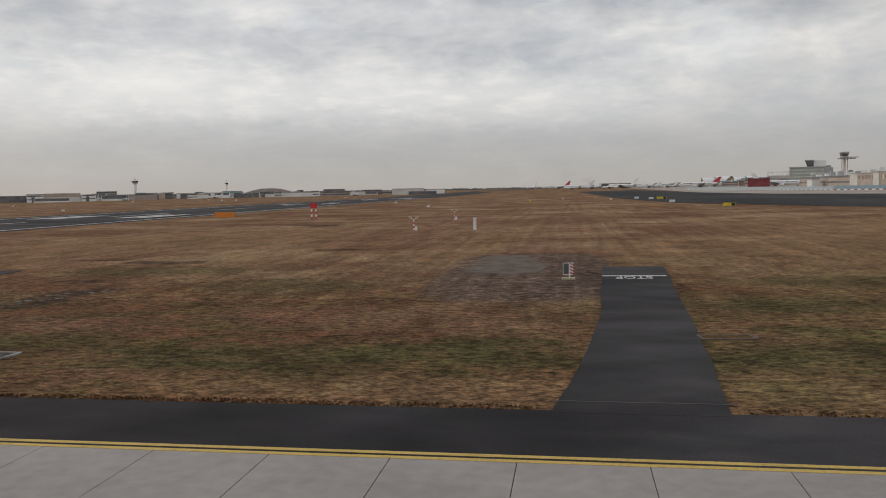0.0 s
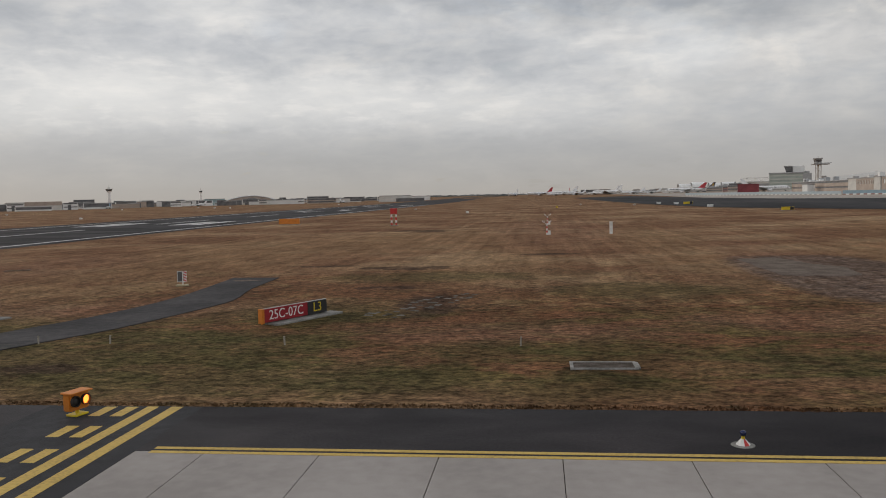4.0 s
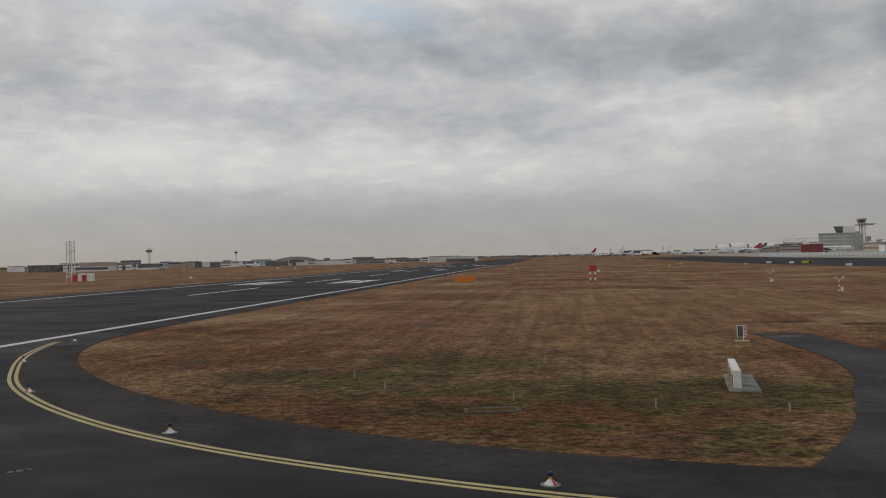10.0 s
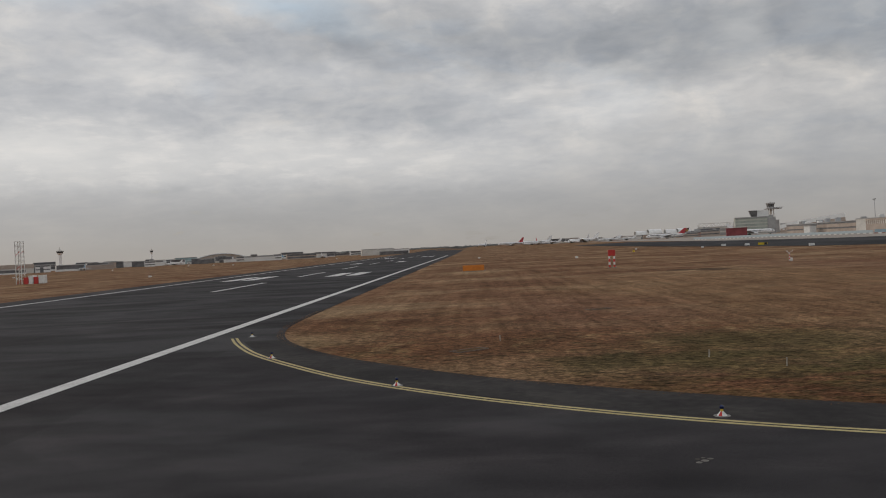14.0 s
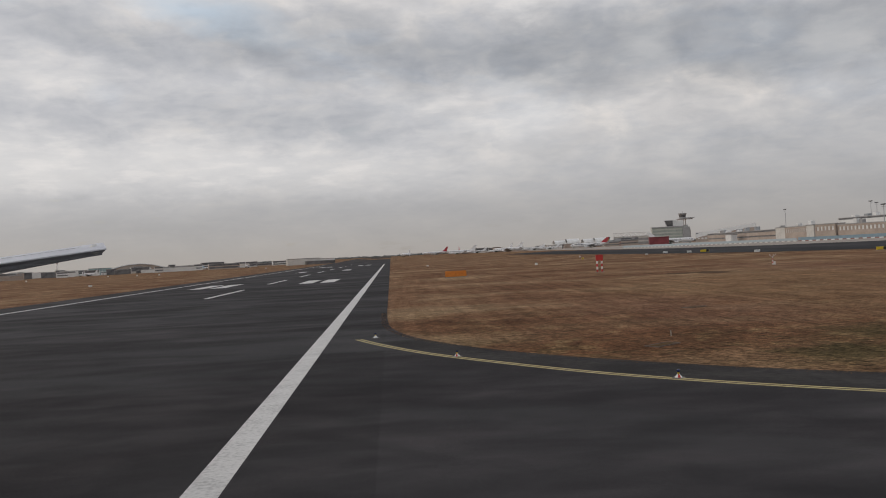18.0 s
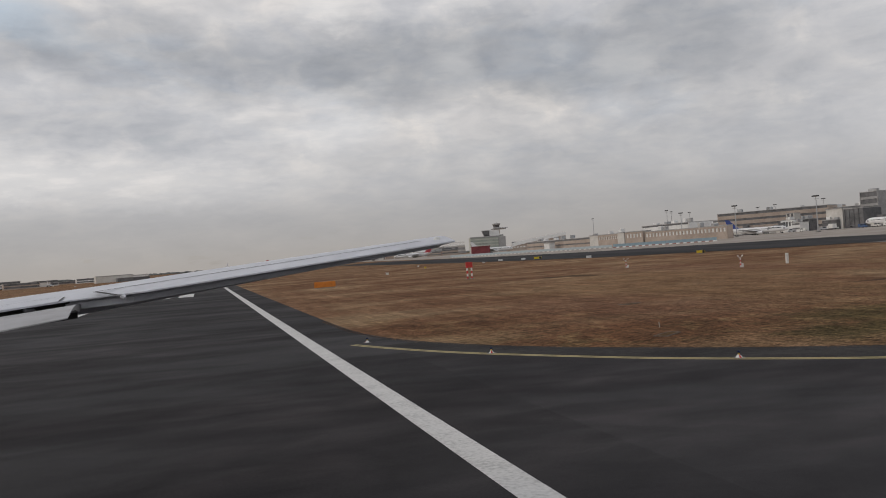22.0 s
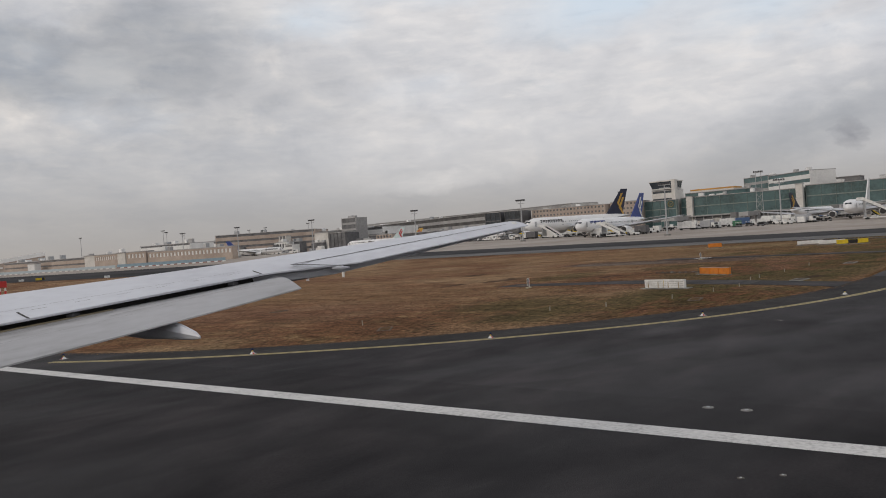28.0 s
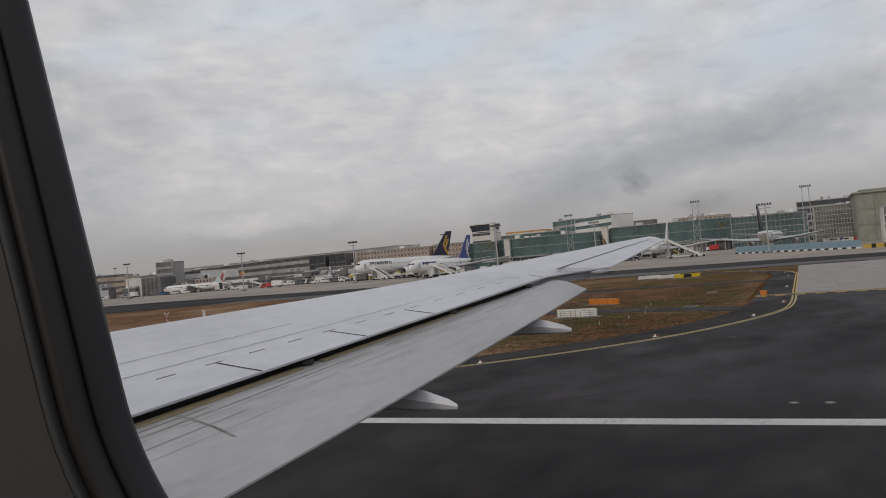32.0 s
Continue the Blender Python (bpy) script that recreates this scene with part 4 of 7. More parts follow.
part("housing", bevelled(boxes((-0.30, 0.30, -0.10, 0.14, 0.14, 0.56)), 0.03, 2), ORANGE, gl)
part("hood", bevelled(boxes((-0.33, 0.33, -0.20, 0.17, 0.56, 0.60)), 0.012), ORANGE, gl, "orange visor")
for sx, m in ((-0.155, BLACK), (0.155, LAMP_ORANGE)):
    rim = bmesh.new()
    loft(rim, [ring(rim, (sx, -0.10, 0.37), (0, 1, 0), 0.135, 18), ring(rim, (sx, -0.17, 0.37), (0, 1, 0), 0.135, 18), ring(rim, (sx, -0.17, 0.37), (0, 1, 0), 0.112, 18), ring(rim, (sx, -0.115, 0.37), (0, 1, 0), 0.112, 18)], cap=False)
    r = part("lamp_rim", rim, BLACK, gl, "black lamp rim")
    lens = bmesh.new()
    loft(lens, [ring(lens, (sx, -0.112, 0.37), (0, 1, 0), 0.112, 18), ring(lens, (sx, -0.14, 0.37), (0, 1, 0), 0.07, 18), ring(lens, (sx, -0.147, 0.37), (0, 1, 0), 0.01, 18)])
    part("lens", lens, m, r, "", True)


PALE_FOOT = paint("pale_rubber_foot", (0.46, 0.40, 0.27), 0.8, scale=4)


def warning_board(at, turn):
    t = thing("warning_board", at, "grey board edged in white with red and white chevrons", "warning board", "warning boards by the tracks", turn=turn)
    part("foot", bevelled(boxes((-0.36, 0.36, -0.17, 0.14, -0.03, 0.075)), 0.015), PALE_FOOT, t, "pale rubber foot")
    part("post", boxes((0.03, 0.085, -0.07, -0.04, 0.05, 0.90)), WHITE, t)
    part("panel", bevelled(boxes((-0.26, 0.09, -0.03, 0.0, 0.26, 0.86)), 0.01), paint_grey, t, "dark grey panel")
    part("border", boxes((-0.28, 0.10, -0.038, -0.005, 0.86, 0.89), (-0.28, 0.10, -0.038, -0.005, 0.23, 0.26), (-0.285, -0.26, -0.038, -0.005, 0.23, 0.89)), WHITE, t)
    strip_ = part("chevron_strip", boxes((0.10, 0.28, -0.035, 0.0, 0.22, 0.90)), WHITE, t, "white strip with red diagonals")
    for k in range(4):
        bm = bmesh.new()
        z = 0.22 + 0.17 * k
        bm.faces.new([bm.verts.new(p) for p in ((0.10, -0.04, min(z + 0.19, 0.90)), (0.10, -0.04, min(z + 0.11, 0.88)), (0.28, -0.04, z), (0.28, -0.04, z + 0.08))])
        part("red_stripe", bm, RED, strip_)
    return t


paint_grey = paint("board_grey", (0.10, 0.10, 0.10), 0.6, scale=3)
wb = warning_board((-0.2, 44.8, 0), 3)
copy_thing(wb, pose(-42.3, 46.0, 0, 0, 0, 8))


POST_WOOD = material("weathered_post", [(0.24, 0.215, 0.18), (0.34, 0.31, 0.265), (0.46, 0.43, 0.38)], 6, 0.9, spec=0.1)


def marker_post(at, h=0.26):
    t = thing("marker_post", at, "short pale marker post in the grass", "marker post", "marker posts in the grass")
    part("post", bevelled(boxes((-0.025, 0.025, -0.025, 0.025, -0.03, h)), 0.006), POST_WOOD, t)
    part("cap", boxes((-0.03, 0.03, -0.03, 0.03, h, h + 0.02)), POST_WOOD, t)
    return t


mp0 = marker_post((-39.05, 26.81, 0))
for i, (x, y) in enumerate(((-36.3, 26.9), (-29.6, 26.6), (-21.3, 26.4), (-45.2, 25.8), (-53.9, 27.6), (-49.2, 26.4), (-59, 30), (-69.3, 41.8), (-61.0, 33.0))):
    copy_thing(mp0, pose(x, y, 0, 3 * math.sin(i), 4 * math.cos(2.3 * i), 40 * i))


DULL_IRON = material("rusty_iron", [(0.05, 0.04, 0.032), (0.085, 0.07, 0.058), (0.13, 0.11, 0.095)], 3, 0.9, spec=0.08)


def drain(at, turn, w=1.75, d=0.8, rim=None, bar=None, label="dark drain cover in a pale concrete surround set in grass"):
    t = thing("drain_cover", at, label, "drain cover", "drain covers in the grass", turn=turn)
    part("surround", bevelled(boxes((-w / 2 - 0.1, w / 2 + 0.1, -d / 2 - 0.1, -d / 2, -0.1, 0.02), (-w / 2 - 0.1, w / 2 + 0.1, d / 2, d / 2 + 0.1, -0.1, 0.02), (-w / 2 - 0.1, -w / 2, -d / 2, d / 2, -0.1, 0.02), (w / 2, w / 2 + 0.16, -d / 2, d / 2, -0.1, 0.02)), 0.01), rim or PAD, t)
    part("bed", boxes((-w / 2, w / 2, -d / 2, d / 2, -0.1, -0.02)), bar or BLACK, t)
    for k in range(8):
        y = -d / 2 + (k + 0.5) * d / 8
        part("grating_bar", boxes((-w / 2, w / 2, y - 0.045, y + 0.045, -0.02, 0.005)), bar or DULL_IRON, t)
    return t


dr = drain((-18.8, 23.15, 0), 0)
copy_thing(dr, pose(-39.4, 22.95, 0, 0, 0, -4))
old = drain((-54.5, 25.8, -0.005), 12, 1.6, 0.6, GRAVEL, TURF_EDGE, "overgrown drain cover with a worn concrete rim in grass")
for x, y, a in ((-70.9, 38.5, 35), (-61.7, 58.4, 20), (5.05, 27.6, 5)):
    copy_thing(old, pose(x, y, -0.005, 0, 0, a))

random.seed(4)
rubble = thing("old_kerb_remains", (-25.9, 37.0, 0.0), "broken rows of old paving stones showing through the grass", "paving remains", turn=-22)
for k in range(44):
    x, y = random.choice((-0.8, -0.1, 0.6)) + random.uniform(-0.15, 0.15), random.uniform(-4.2, 4.2)
    w, d = random.uniform(0.06, 0.22), random.uniform(0.05, 0.14)
    part("stone", bevelled(boxes((x - w, x + w, y - d, y + d, -0.05, random.uniform(-0.02, 0.01))), 0.015), STONE, rubble)


def landing_antenna(at, turn=0):
    t = thing("approach_mast", at, "red and white banded mast with forked arms on top", "mast", "red and white masts", turn=turn)
    for k in range(5):
        part("band", tube(bmesh.new(), (0, 0, 0.26 * k), (0, 0, 0.26 * k + 0.26), 0.11 - 0.012 * k, 0.105 - 0.012 * k), [WHITE, RED][k % 2], t)
    part("cabinet", bevelled(boxes((0.14, 0.44, -0.15, 0.15, -0.03, 0.5)), 0.02), WHITE, t, "small white cabinet")
    for sx in (-1, 1):
        arm = part("arm", tube(bmesh.new(), (0, 0, 1.3), (0.50 * sx, 0, 1.62), 0.022), WHITE, t)
        part("cup", tube(bmesh.new(), (0.50 * sx, 0, 1.58), (0.50 * sx, 0, 1.76), 0.05, 0.04), WHITE, arm)
        part("strut", tube(bmesh.new(), (0.28 * sx, 0, 1.46), (0.24 * sx, 0, 1.72), 0.02), WHITE, arm)
    return t


lm = landing_antenna((-19.7, 100.1, 0), 10)
copy_thing(lm, pose(-19.3, 133.3, 0, 0, 0, -5))

wp = thing("white_marker_box", (-11.9, 99.8, 0.0), "plain white upright instrument box on the grass", "instrument box")
part("body", bevelled(boxes((-0.18, 0.18, -0.18, 0.18, -0.03, 1.42)), 0.04), WHITE, wp)
part("lid", bevelled(boxes((-0.20, 0.20, -0.20, 0.20, 1.42, 1.48)), 0.02), WHITE, wp)
part("door_seam", boxes((-0.18, 0.18, -0.185, -0.178, 0.70, 0.715)), PAD, wp)

rp = thing("signal_frame", (-46.6, 142.2, 0.0), "red and white banded frame of two poles carrying a red panel", "signal frame")
for sx in (-0.42, 0.42):
    for k in range(6):
        part("pole_band", tube(bmesh.new(), (sx, 0, 0.5 * k), (sx, 0, 0.5 * k + 0.5), 0.16), [RED, WHITE][k % 2], rp)
    part("foot", boxes((sx - 0.3, sx + 0.3, -0.3, 0.3, -0.03, 0.08)), PAD, rp)
part("panel", bevelled(boxes((-0.62, 0.62, -0.2, 0.2, 2.1, 3.1)), 0.04), RED, rp)

lat = thing("lattice_mast", (-214.2, 248.2, 0.0), "tall white lattice mast with red-and-white huts at its foot", "lattice mast")
for sx in (-0.9, 0.9):
    for sy in (-0.9, 0.9):
        part("leg", tube(bmesh.new(), (sx, sy, 0), (sx, sy, 13.5), 0.13, 0.13, 6), WHITE, lat)
for k in range(9):
    z = 1.5 * k
    for sy in (-0.9, 0.9):
        part("brace", tube(bmesh.new(), (-0.9, sy, z), (0.9, sy, z + 1.5), 0.07, 0.07, 5), WHITE if k % 3 else RED, lat)
    part("platform", boxes((-1.0, 1.0, -1.0, 1.0, z + 1.44, z + 1.54)), WHITE, lat)
for i, (x, m) in enumerate(((1.6, RED), (3.2, WHITE), (4.8, RED), (6.4, WHITE))):
    part("hut", bevelled(boxes((x, x + 1.5, -1.2, 1.2, -0.03, 2.1 + 0.5 * (i % 2))), 0.06), m, lat, "painted equipment hut")


def small_sign(name, at, turn, w, h, mat, label, extra=None, inset=(0.16, 0.46)):
    t = thing(name, at, label, "airfield sign", turn=turn)
    part("panel", bevelled(boxes((-w / 2, w / 2, -0.1, 0.1, 0.14, 0.14 + h)), 0.02), mat, t)
    if extra:
        part("inset_panel", boxes((w * inset[0], w * inset[1], -0.115, -0.098, 0.16, 0.12 + h)), extra, t)
    for k in (-1, 1):
        part("leg", boxes((k * w * 0.35 - 0.05, k * w * 0.35 + 0.05, -0.05, 0.05, -0.03, 0.16)), DARK_METAL, t)
    part("footing", boxes((-w / 2 - 0.2, w / 2 + 0.2, -0.4, 0.4, -0.05, 0.03)), PAD, t)
    return t


def zat(x, y):
    return (x, y, ground_z(x, y))


small_sign("taxiway_sign", zat(35.0, 189), 10, 2.9, 0.72, SIGN_YELLOW, "yellow taxiway sign with a black panel far across the grass", BLACK)
small_sign("taxiway_sign", zat(30.4, 32.0), -60, 4.6, 0.62, SIGN_YELLOW, "yellow and black direction sign at the far corner of the grass", BLACK, (-0.14, 0.16))
for x, y in ((35.3, 39.2), (32.9, 35.4)):
    small_sign("sign_back", zat(x, y), -60, 4.0, 0.58, WHITE, "white-backed taxiway sign seen from behind")
small_sign("sign_back", zat(42.2, 57.2), -60, 2.4, 0.7, ORANGE, "orange-backed sign seen from behind")
small_sign("orange_board", zat(-71, 158), 5, 4.2, 1.1, ORANGE, "orange board on the grass beside the runway")
small_sign("taxiway_sign", zat(31.0, 289), 5, 3.3, 0.8, SIGN_YELLOW, "yellow taxiway sign with a black panel far across the grass", BLACK)
for x, y in ((24.3, 312), (28.2, 297), (29, 242.5)):
    t = thing("field_marker", zat(x, y), "small white airfield marker block on the grass", "marker", "white markers on the field")
    part("block", bevelled(boxes((-0.8, 0.8, -0.3, 0.3, -0.03, 0.75)), 0.05), WHITE, t)
random.seed(9)
for k in range(5):
    x, y = random.uniform(-70, 50), random.uniform(210, 420)
    t = thing("field_marker", zat(x, y), "small white airfield marker block on the grass", "marker", "white markers on the field")
    w = random.uniform(0.25, 0.5)
    part("block", bevelled(boxes((-w, w, -0.3, 0.3, -0.03, random.uniform(0.35, 0.6))), 0.04), WHITE if k % 5 else SIGN_YELLOW, t)
for k in range(10):
    x, y = random.uniform(-420, -150), random.uniform(150, 700)
    t = thing("field_marker", (x, y, 0), "small white airfield marker block beyond the runway", "marker", "white markers on the field")
    part("block", bevelled(boxes((-0.5, 0.5, -0.3, 0.3, -0.03, random.uniform(0.5, 1.0))), 0.04), WHITE, t)

# flush lights in the runway and a small plate in the asphalt
for x, y, k in ((-84.85, 14.4, 1.0), (-84.85, 13.37, 1.0), (-90.6, 11.76, 0.45), (-90.1, 11.1, 0.45)):
    t = thing("flush_light", (x, y, 0.0), "flush round metal light set in the asphalt", "flush light", "lights set in the runway")
    part("rim", disc(0.002, 0.014, 0.16 * k, 0.14 * k, 18), PAD if k == 1 else STONE, t)
    part("lens", disc(0.014, 0.022, 0.06 * k, 0.04 * k, 12), STEEL, t)
t = thing("service_plate", (-65.5, 17.6, 0.0), "small pale service plate let into the asphalt", "service plate", turn=25)
for x, y, r in ((-0.2, -0.05, 0.07), (0.0, 0.0, 0.09), (0.2, 0.06, 0.07), (-0.05, 0.18, 0.06), (0.12, 0.2, 0.05)):
    part("plate", disc(0.002, 0.008, r, r * 0.9, 12, (x, y)), STONE, t)


# ---- the wing beside the window, where the aircraft comes to stand ----
WING_SKIN = material("wing_skin", [(0.56, 0.575, 0.625), (0.635, 0.65, 0.70), (0.69, 0.71, 0.76)], 0.35, 0.42, 0.012, 20, metal=0.05, fine=0.4)
FLAP_SKIN = material("flap_skin", [(0.33, 0.325, 0.325), (0.46, 0.46, 0.47), (0.54, 0.54, 0.555)], 0.9, 0.48, 0.02, 14, metal=0.05, grain=(-36.4, 3.2, 0.9), spread=0.2, fine=0.4)
# near black: the flap gap's shade as a colour, also used for seams
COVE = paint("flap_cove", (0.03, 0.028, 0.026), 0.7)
SEAM = paint("panel_seam", (0.20, 0.20, 0.21), 0.7)
STREAK = paint("oil_streak", (0.27, 0.265, 0.26), 0.6, scale=2.5, vary=0.5)
OCHRE = paint("primer_spar", (0.33, 0.27, 0.17), 0.6)
wing = thing("aircraft_wing", (-110.766, 11.874, 0.0), "grey-white airliner wing with lowered flaps and dark flap gap", "aircraft wing", turn=29)


def te(l):      # rear edge of the fixed wing: lateral -> ahead
    return 3.7 - 0.736 * (l - 9.03) if l < 16.1 else -2.55 - 0.60 * (l - 16.1)


def crest(l):   # foremost visible line of the upper skin
    pts = ((3.0, 19.5), (9.0, 12.0), (13.4, 5.66), (16.1, 1.6), (19.2, -1.9), (21.2, -4.3), (21.75, -5.2))
    for (a, fa), (b, fb) in zip(pts, pts[1:]):
        if l <= b:
            return fa + (fb - fa) * (l - a) / (b - a)
    return pts[-1][1]


def top_z(l):
    return 5.25 - 0.105 * (21 - l)


def skin(l, u, lift=0.0):
    """A point of the upper skin, u from 0 at the rear edge to 1 at the crest."""
    return l, te(l) + (crest(l) - te(l)) * u, top_z(l) - 0.05 * (1 - u) + 0.10 * math.sin(math.pi * min(u, 1)) + lift


def square_skin(l, u, lift=0.0):
    """The same skin, its chord lines square to the rear edge."""
    return skin(l + 0.478 * u * (crest(l) - te(l)), u, lift)


def flap_point(l, v, lift=0.0):
    """A point of the flap's upper face, v from 0 under the fixed wing to 1 at its rear edge."""
    m = 7.63 + (l - 8.47) * 1.045
    f2 = 2.98 - 0.632 * (m - 7.63) + 0.06 * math.sin((m - 7.63) * 0.4)
    z2 = 3.35 + 0.1085 * (m - 7.63) + 0.0025 * (m - 7.63) ** 2 * (m > 7.63)
    f1, z1 = te(l) + 0.10, top_z(l) - 0.165
    return l + (m - l) * v, f1 + (f2 - f1) * v, z1 + (z2 - z1) * v + 0.09 * math.sin(math.pi * v) * (1 - 0.4 * v) + lift


def strip(at, l0, l1, n, u0, u1, m, lift, thick=0.0):
    """A curved panel of a skin between two chord shares, with its own edge thickness."""
    bm = bmesh.new()
    g = [[bm.verts.new(at(l0 + (l1 - l0) * i / n, u0 + (u1 - u0) * j / m, lift)) for j in range(m + 1)] for i in range(n + 1)]
    for a, b in zip(g, g[1:]):
        for j in range(m):
            bm.faces.new((a[j], b[j], b[j + 1], a[j + 1]))
    if thick:
        r = bmesh.ops.extrude_face_region(bm, geom=bm.faces[:])
        for v in [v for v in r["geom"] if isinstance(v, bmesh.types.BMVert)]:
            v.co.z -= thick
        bmesh.ops.recalc_face_normals(bm, faces=bm.faces[:])
    return bm


def creased(bm, limit=0.5):
    for e in bm.edges:
        e.smooth = len(e.link_faces) == 2 and e.calc_face_angle(0) < limit
    return bm


bm = bmesh.new()
secs = []
for i in range(25):
    l = 4.0 + (21.7 - 4.0) * i / 24
    b, c, z = te(l), crest(l), top_z(l)
    th = 0.16 + 0.055 * (21.7 - l)
    sec = [skin(l, u)[1:] for u in (0.0, 0.1, 0.2, 0.35, 0.5, 0.65, 0.8, 0.9, 1.0)]
    sec += [(c + 0.35, z - 0.18 * th), (c + 0.5, z - 0.5 * th), (c + 0.3, z - 0.85 * th), (b + (c - b) * 0.6, z - th), (b + 0.5, z - 0.12 - 0.3 * th), (b + 0.45, z - 0.13), (b, z - 0.075)]
    secs.append([bm.verts.new((l, f, h)) for f, h in sec])
loft(bm, secs)
bmesh.ops.recalc_face_normals(bm, faces=bm.faces[:])
part("wing_box", creased(bm), WING_SKIN, wing, "smooth grey-white wing skin", True)
for l0, l1 in ((4.1, 6.75), (6.78, 9.30), (9.33, 10.90), (10.93, 12.3), (12.33, 15.6)):
    part("spoiler", creased(strip(square_skin, l0, l1, 4, -0.004, 0.118, 3, 0.014, 0.018)), WING_SKIN, wing, "flat spoiler panel", True)
    part("panel_gap", strip(square_skin, l1 + 0.0, l1 + 0.03, 1, 0.0, 0.118, 3, 0.017), COVE, wing)
for k in range(22):
    l = 4.6 + 0.52 * k
    part("hinge", strip(skin, l - 0.09, l + 0.09, 1, 0.123, 0.1265, 1, 0.010, 0.012), SEAM, wing)
for u, l1 in ((0.121, 16.0), (0.185, 16.0), (0.30, 12.0)):
    part("skin_seam", strip(skin, 4.1, l1, 10, u, u + 0.0022, 1, 0.003), SEAM, wing)
# hollow behind the rear edge, shade painted on its wall; the primed strip in it
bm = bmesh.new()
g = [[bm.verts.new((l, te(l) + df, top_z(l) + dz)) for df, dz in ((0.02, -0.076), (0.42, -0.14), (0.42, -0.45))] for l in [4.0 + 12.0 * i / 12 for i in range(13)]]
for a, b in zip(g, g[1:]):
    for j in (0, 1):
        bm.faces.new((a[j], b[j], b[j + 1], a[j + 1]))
part("cove", bm, COVE, wing, "hollow behind the wing's rear edge, shade painted near black")
for l0, l1 in ((4.0, 7.2), (7.5, 9.9), (10.2, 13.4)):
    part("flap_spar", strip(flap_point, l0, l1, 5, 0.02, 0.10, 1, 0.015, 0.01), OCHRE, wing, "ochre primed strip in the flap gap")
for l in (7.35, 10.05, 12.9, 15.2):
    p = flap_point(l, 0.03)
    part("gap_bracket", bevelled(boxes((l - 0.10, l + 0.10, p[1] - 0.06, p[1] + 0.08, p[2], p[2] + 0.07)), 0.02), DARK_METAL, wing)

bm = strip(flap_point, 3.6, 15.95, 18, 0.0, 1.0, 9, 0.0)
top_faces = bm.faces[:]
r = bmesh.ops.extrude_face_region(bm, geom=top_faces)
lower = [v for v in r["geom"] if isinstance(v, bmesh.types.BMVert)]
for i, v in enumerate(lower):
    best = min(range(0, 11), key=lambda j: (flap_point(v.co.x, j / 10)[1] - v.co.y) ** 2)
    v.co.z -= 0.022 + 0.16 * (1 - best / 10) * min(1, best / 3 + 0.3)
bmesh.ops.recalc_face_normals(bm, faces=bm.faces[:])
flap = part("flap", creased(bm), FLAP_SKIN, wing, "stained grey flap lowered behind the wing", True)
random.seed(5)
for v, w in ((0.16, 0.008), (0.24, 0.010), (0.30, 0.004), (0.40, 0.006), (0.52, 0.004)):
    l = 3.8
    while l < 15.0:
        n = random.uniform(0.7, 2.4)
        part("oil_streak", strip(flap_point, l, min(l + n, 15.6), 3, v, v + w * random.uniform(0.6, 1.4), 1, 0.004), STREAK, flap)
        l += n + random.uniform(0.05, 0.9)
for l in (8.3,):
    part("panel_joint", strip(flap_point, l, l + 0.03, 1, 0.12, 0.62, 5, 0.004), STREAK, flap)
# fairings: slim upright boats below the flap, coming to a point behind it
for (l, f, z), tip in (((10.15, 2.05, 3.52), (9.62, 1.30, 3.34)), ((13.6, -0.2, 3.99), (13.08, -1.14, 3.86))):
    d = Vector((tip[0] - l, tip[1] - f, 0)).normalized()
    side = Vector((d.y, -d.x, 0))
    secs = []
    bm = bmesh.new()
    for s, top, depth, w in ((-2.2, 0.10, 0.16, 0.05), (-1.3, 0.10, 0.31, 0.11), (-0.5, 0.09, 0.35, 0.13), (0.1, 0.07, 0.32, 0.12), (0.5, -0.02, 0.23, 0.085), (0.82, -0.11, 0.13, 0.045), (0.95, -0.17, 0.055, 0.015)):
        c = Vector((l, f, z + top)) + d * s
        secs.append([bm.verts.new(c + side * x + Vector((0, 0, y))) for x, y in ((-w * 0.5, 0), (w * 0.5, 0), (w, -depth * 0.45), (w * 0.5, -depth * 0.9), (0, -depth), (-w * 0.5, -depth * 0.9), (-w, -depth * 0.45))])
    loft(bm, secs)
    bmesh.ops.recalc_face_normals(bm, faces=bm.faces[:])
    part("flap_fairing", creased(bm, 0.35), WING_SKIN, wing, "pointed grey fairing under the flap", True)
part("aileron_seam", strip(skin, 16.15, 21.3, 8, 0.24, 0.252, 1, 0.006), COVE, wing, "dark aileron joint")
part("aileron_end_gap", strip(skin, 16.1, 16.17, 1, 0.0, 0.245, 4, 0.006), COVE, wing)
bm = bmesh.new()
loft(bm, [ring(bm, (16.3, te(16.2) + 0.3, top_z(16.2) - 0.10), (0.3, -1, 0), 0.02, 10), ring(bm, (16.28, te(16.2) + 0.1, top_z(16.2) - 0.10), (0.3, -1, 0), 0.05, 10), ring(bm, (16.22, te(16.2) - 0.08, top_z(16.2) - 0.10), (0.3, -1, 0), 0.012, 10)])
part("outboard_fairing", bm, WING_SKIN, wing, "small pale fairing at the flap's end", True)
bm = bmesh.new()
bmesh.ops.create_icosphere(bm, subdivisions=2, radius=0.11, matrix=pose(21.55, -5.55, 5.27))
part("tip_light", bm, WHITE, wing, "white wing-tip lamp", True)

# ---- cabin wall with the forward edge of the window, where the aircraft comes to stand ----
# panel colour holds the cabin's shade, as no fuselage encloses it
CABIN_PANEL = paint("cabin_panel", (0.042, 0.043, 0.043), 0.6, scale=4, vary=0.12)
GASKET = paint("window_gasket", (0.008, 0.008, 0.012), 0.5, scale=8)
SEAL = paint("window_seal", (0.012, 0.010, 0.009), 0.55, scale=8)
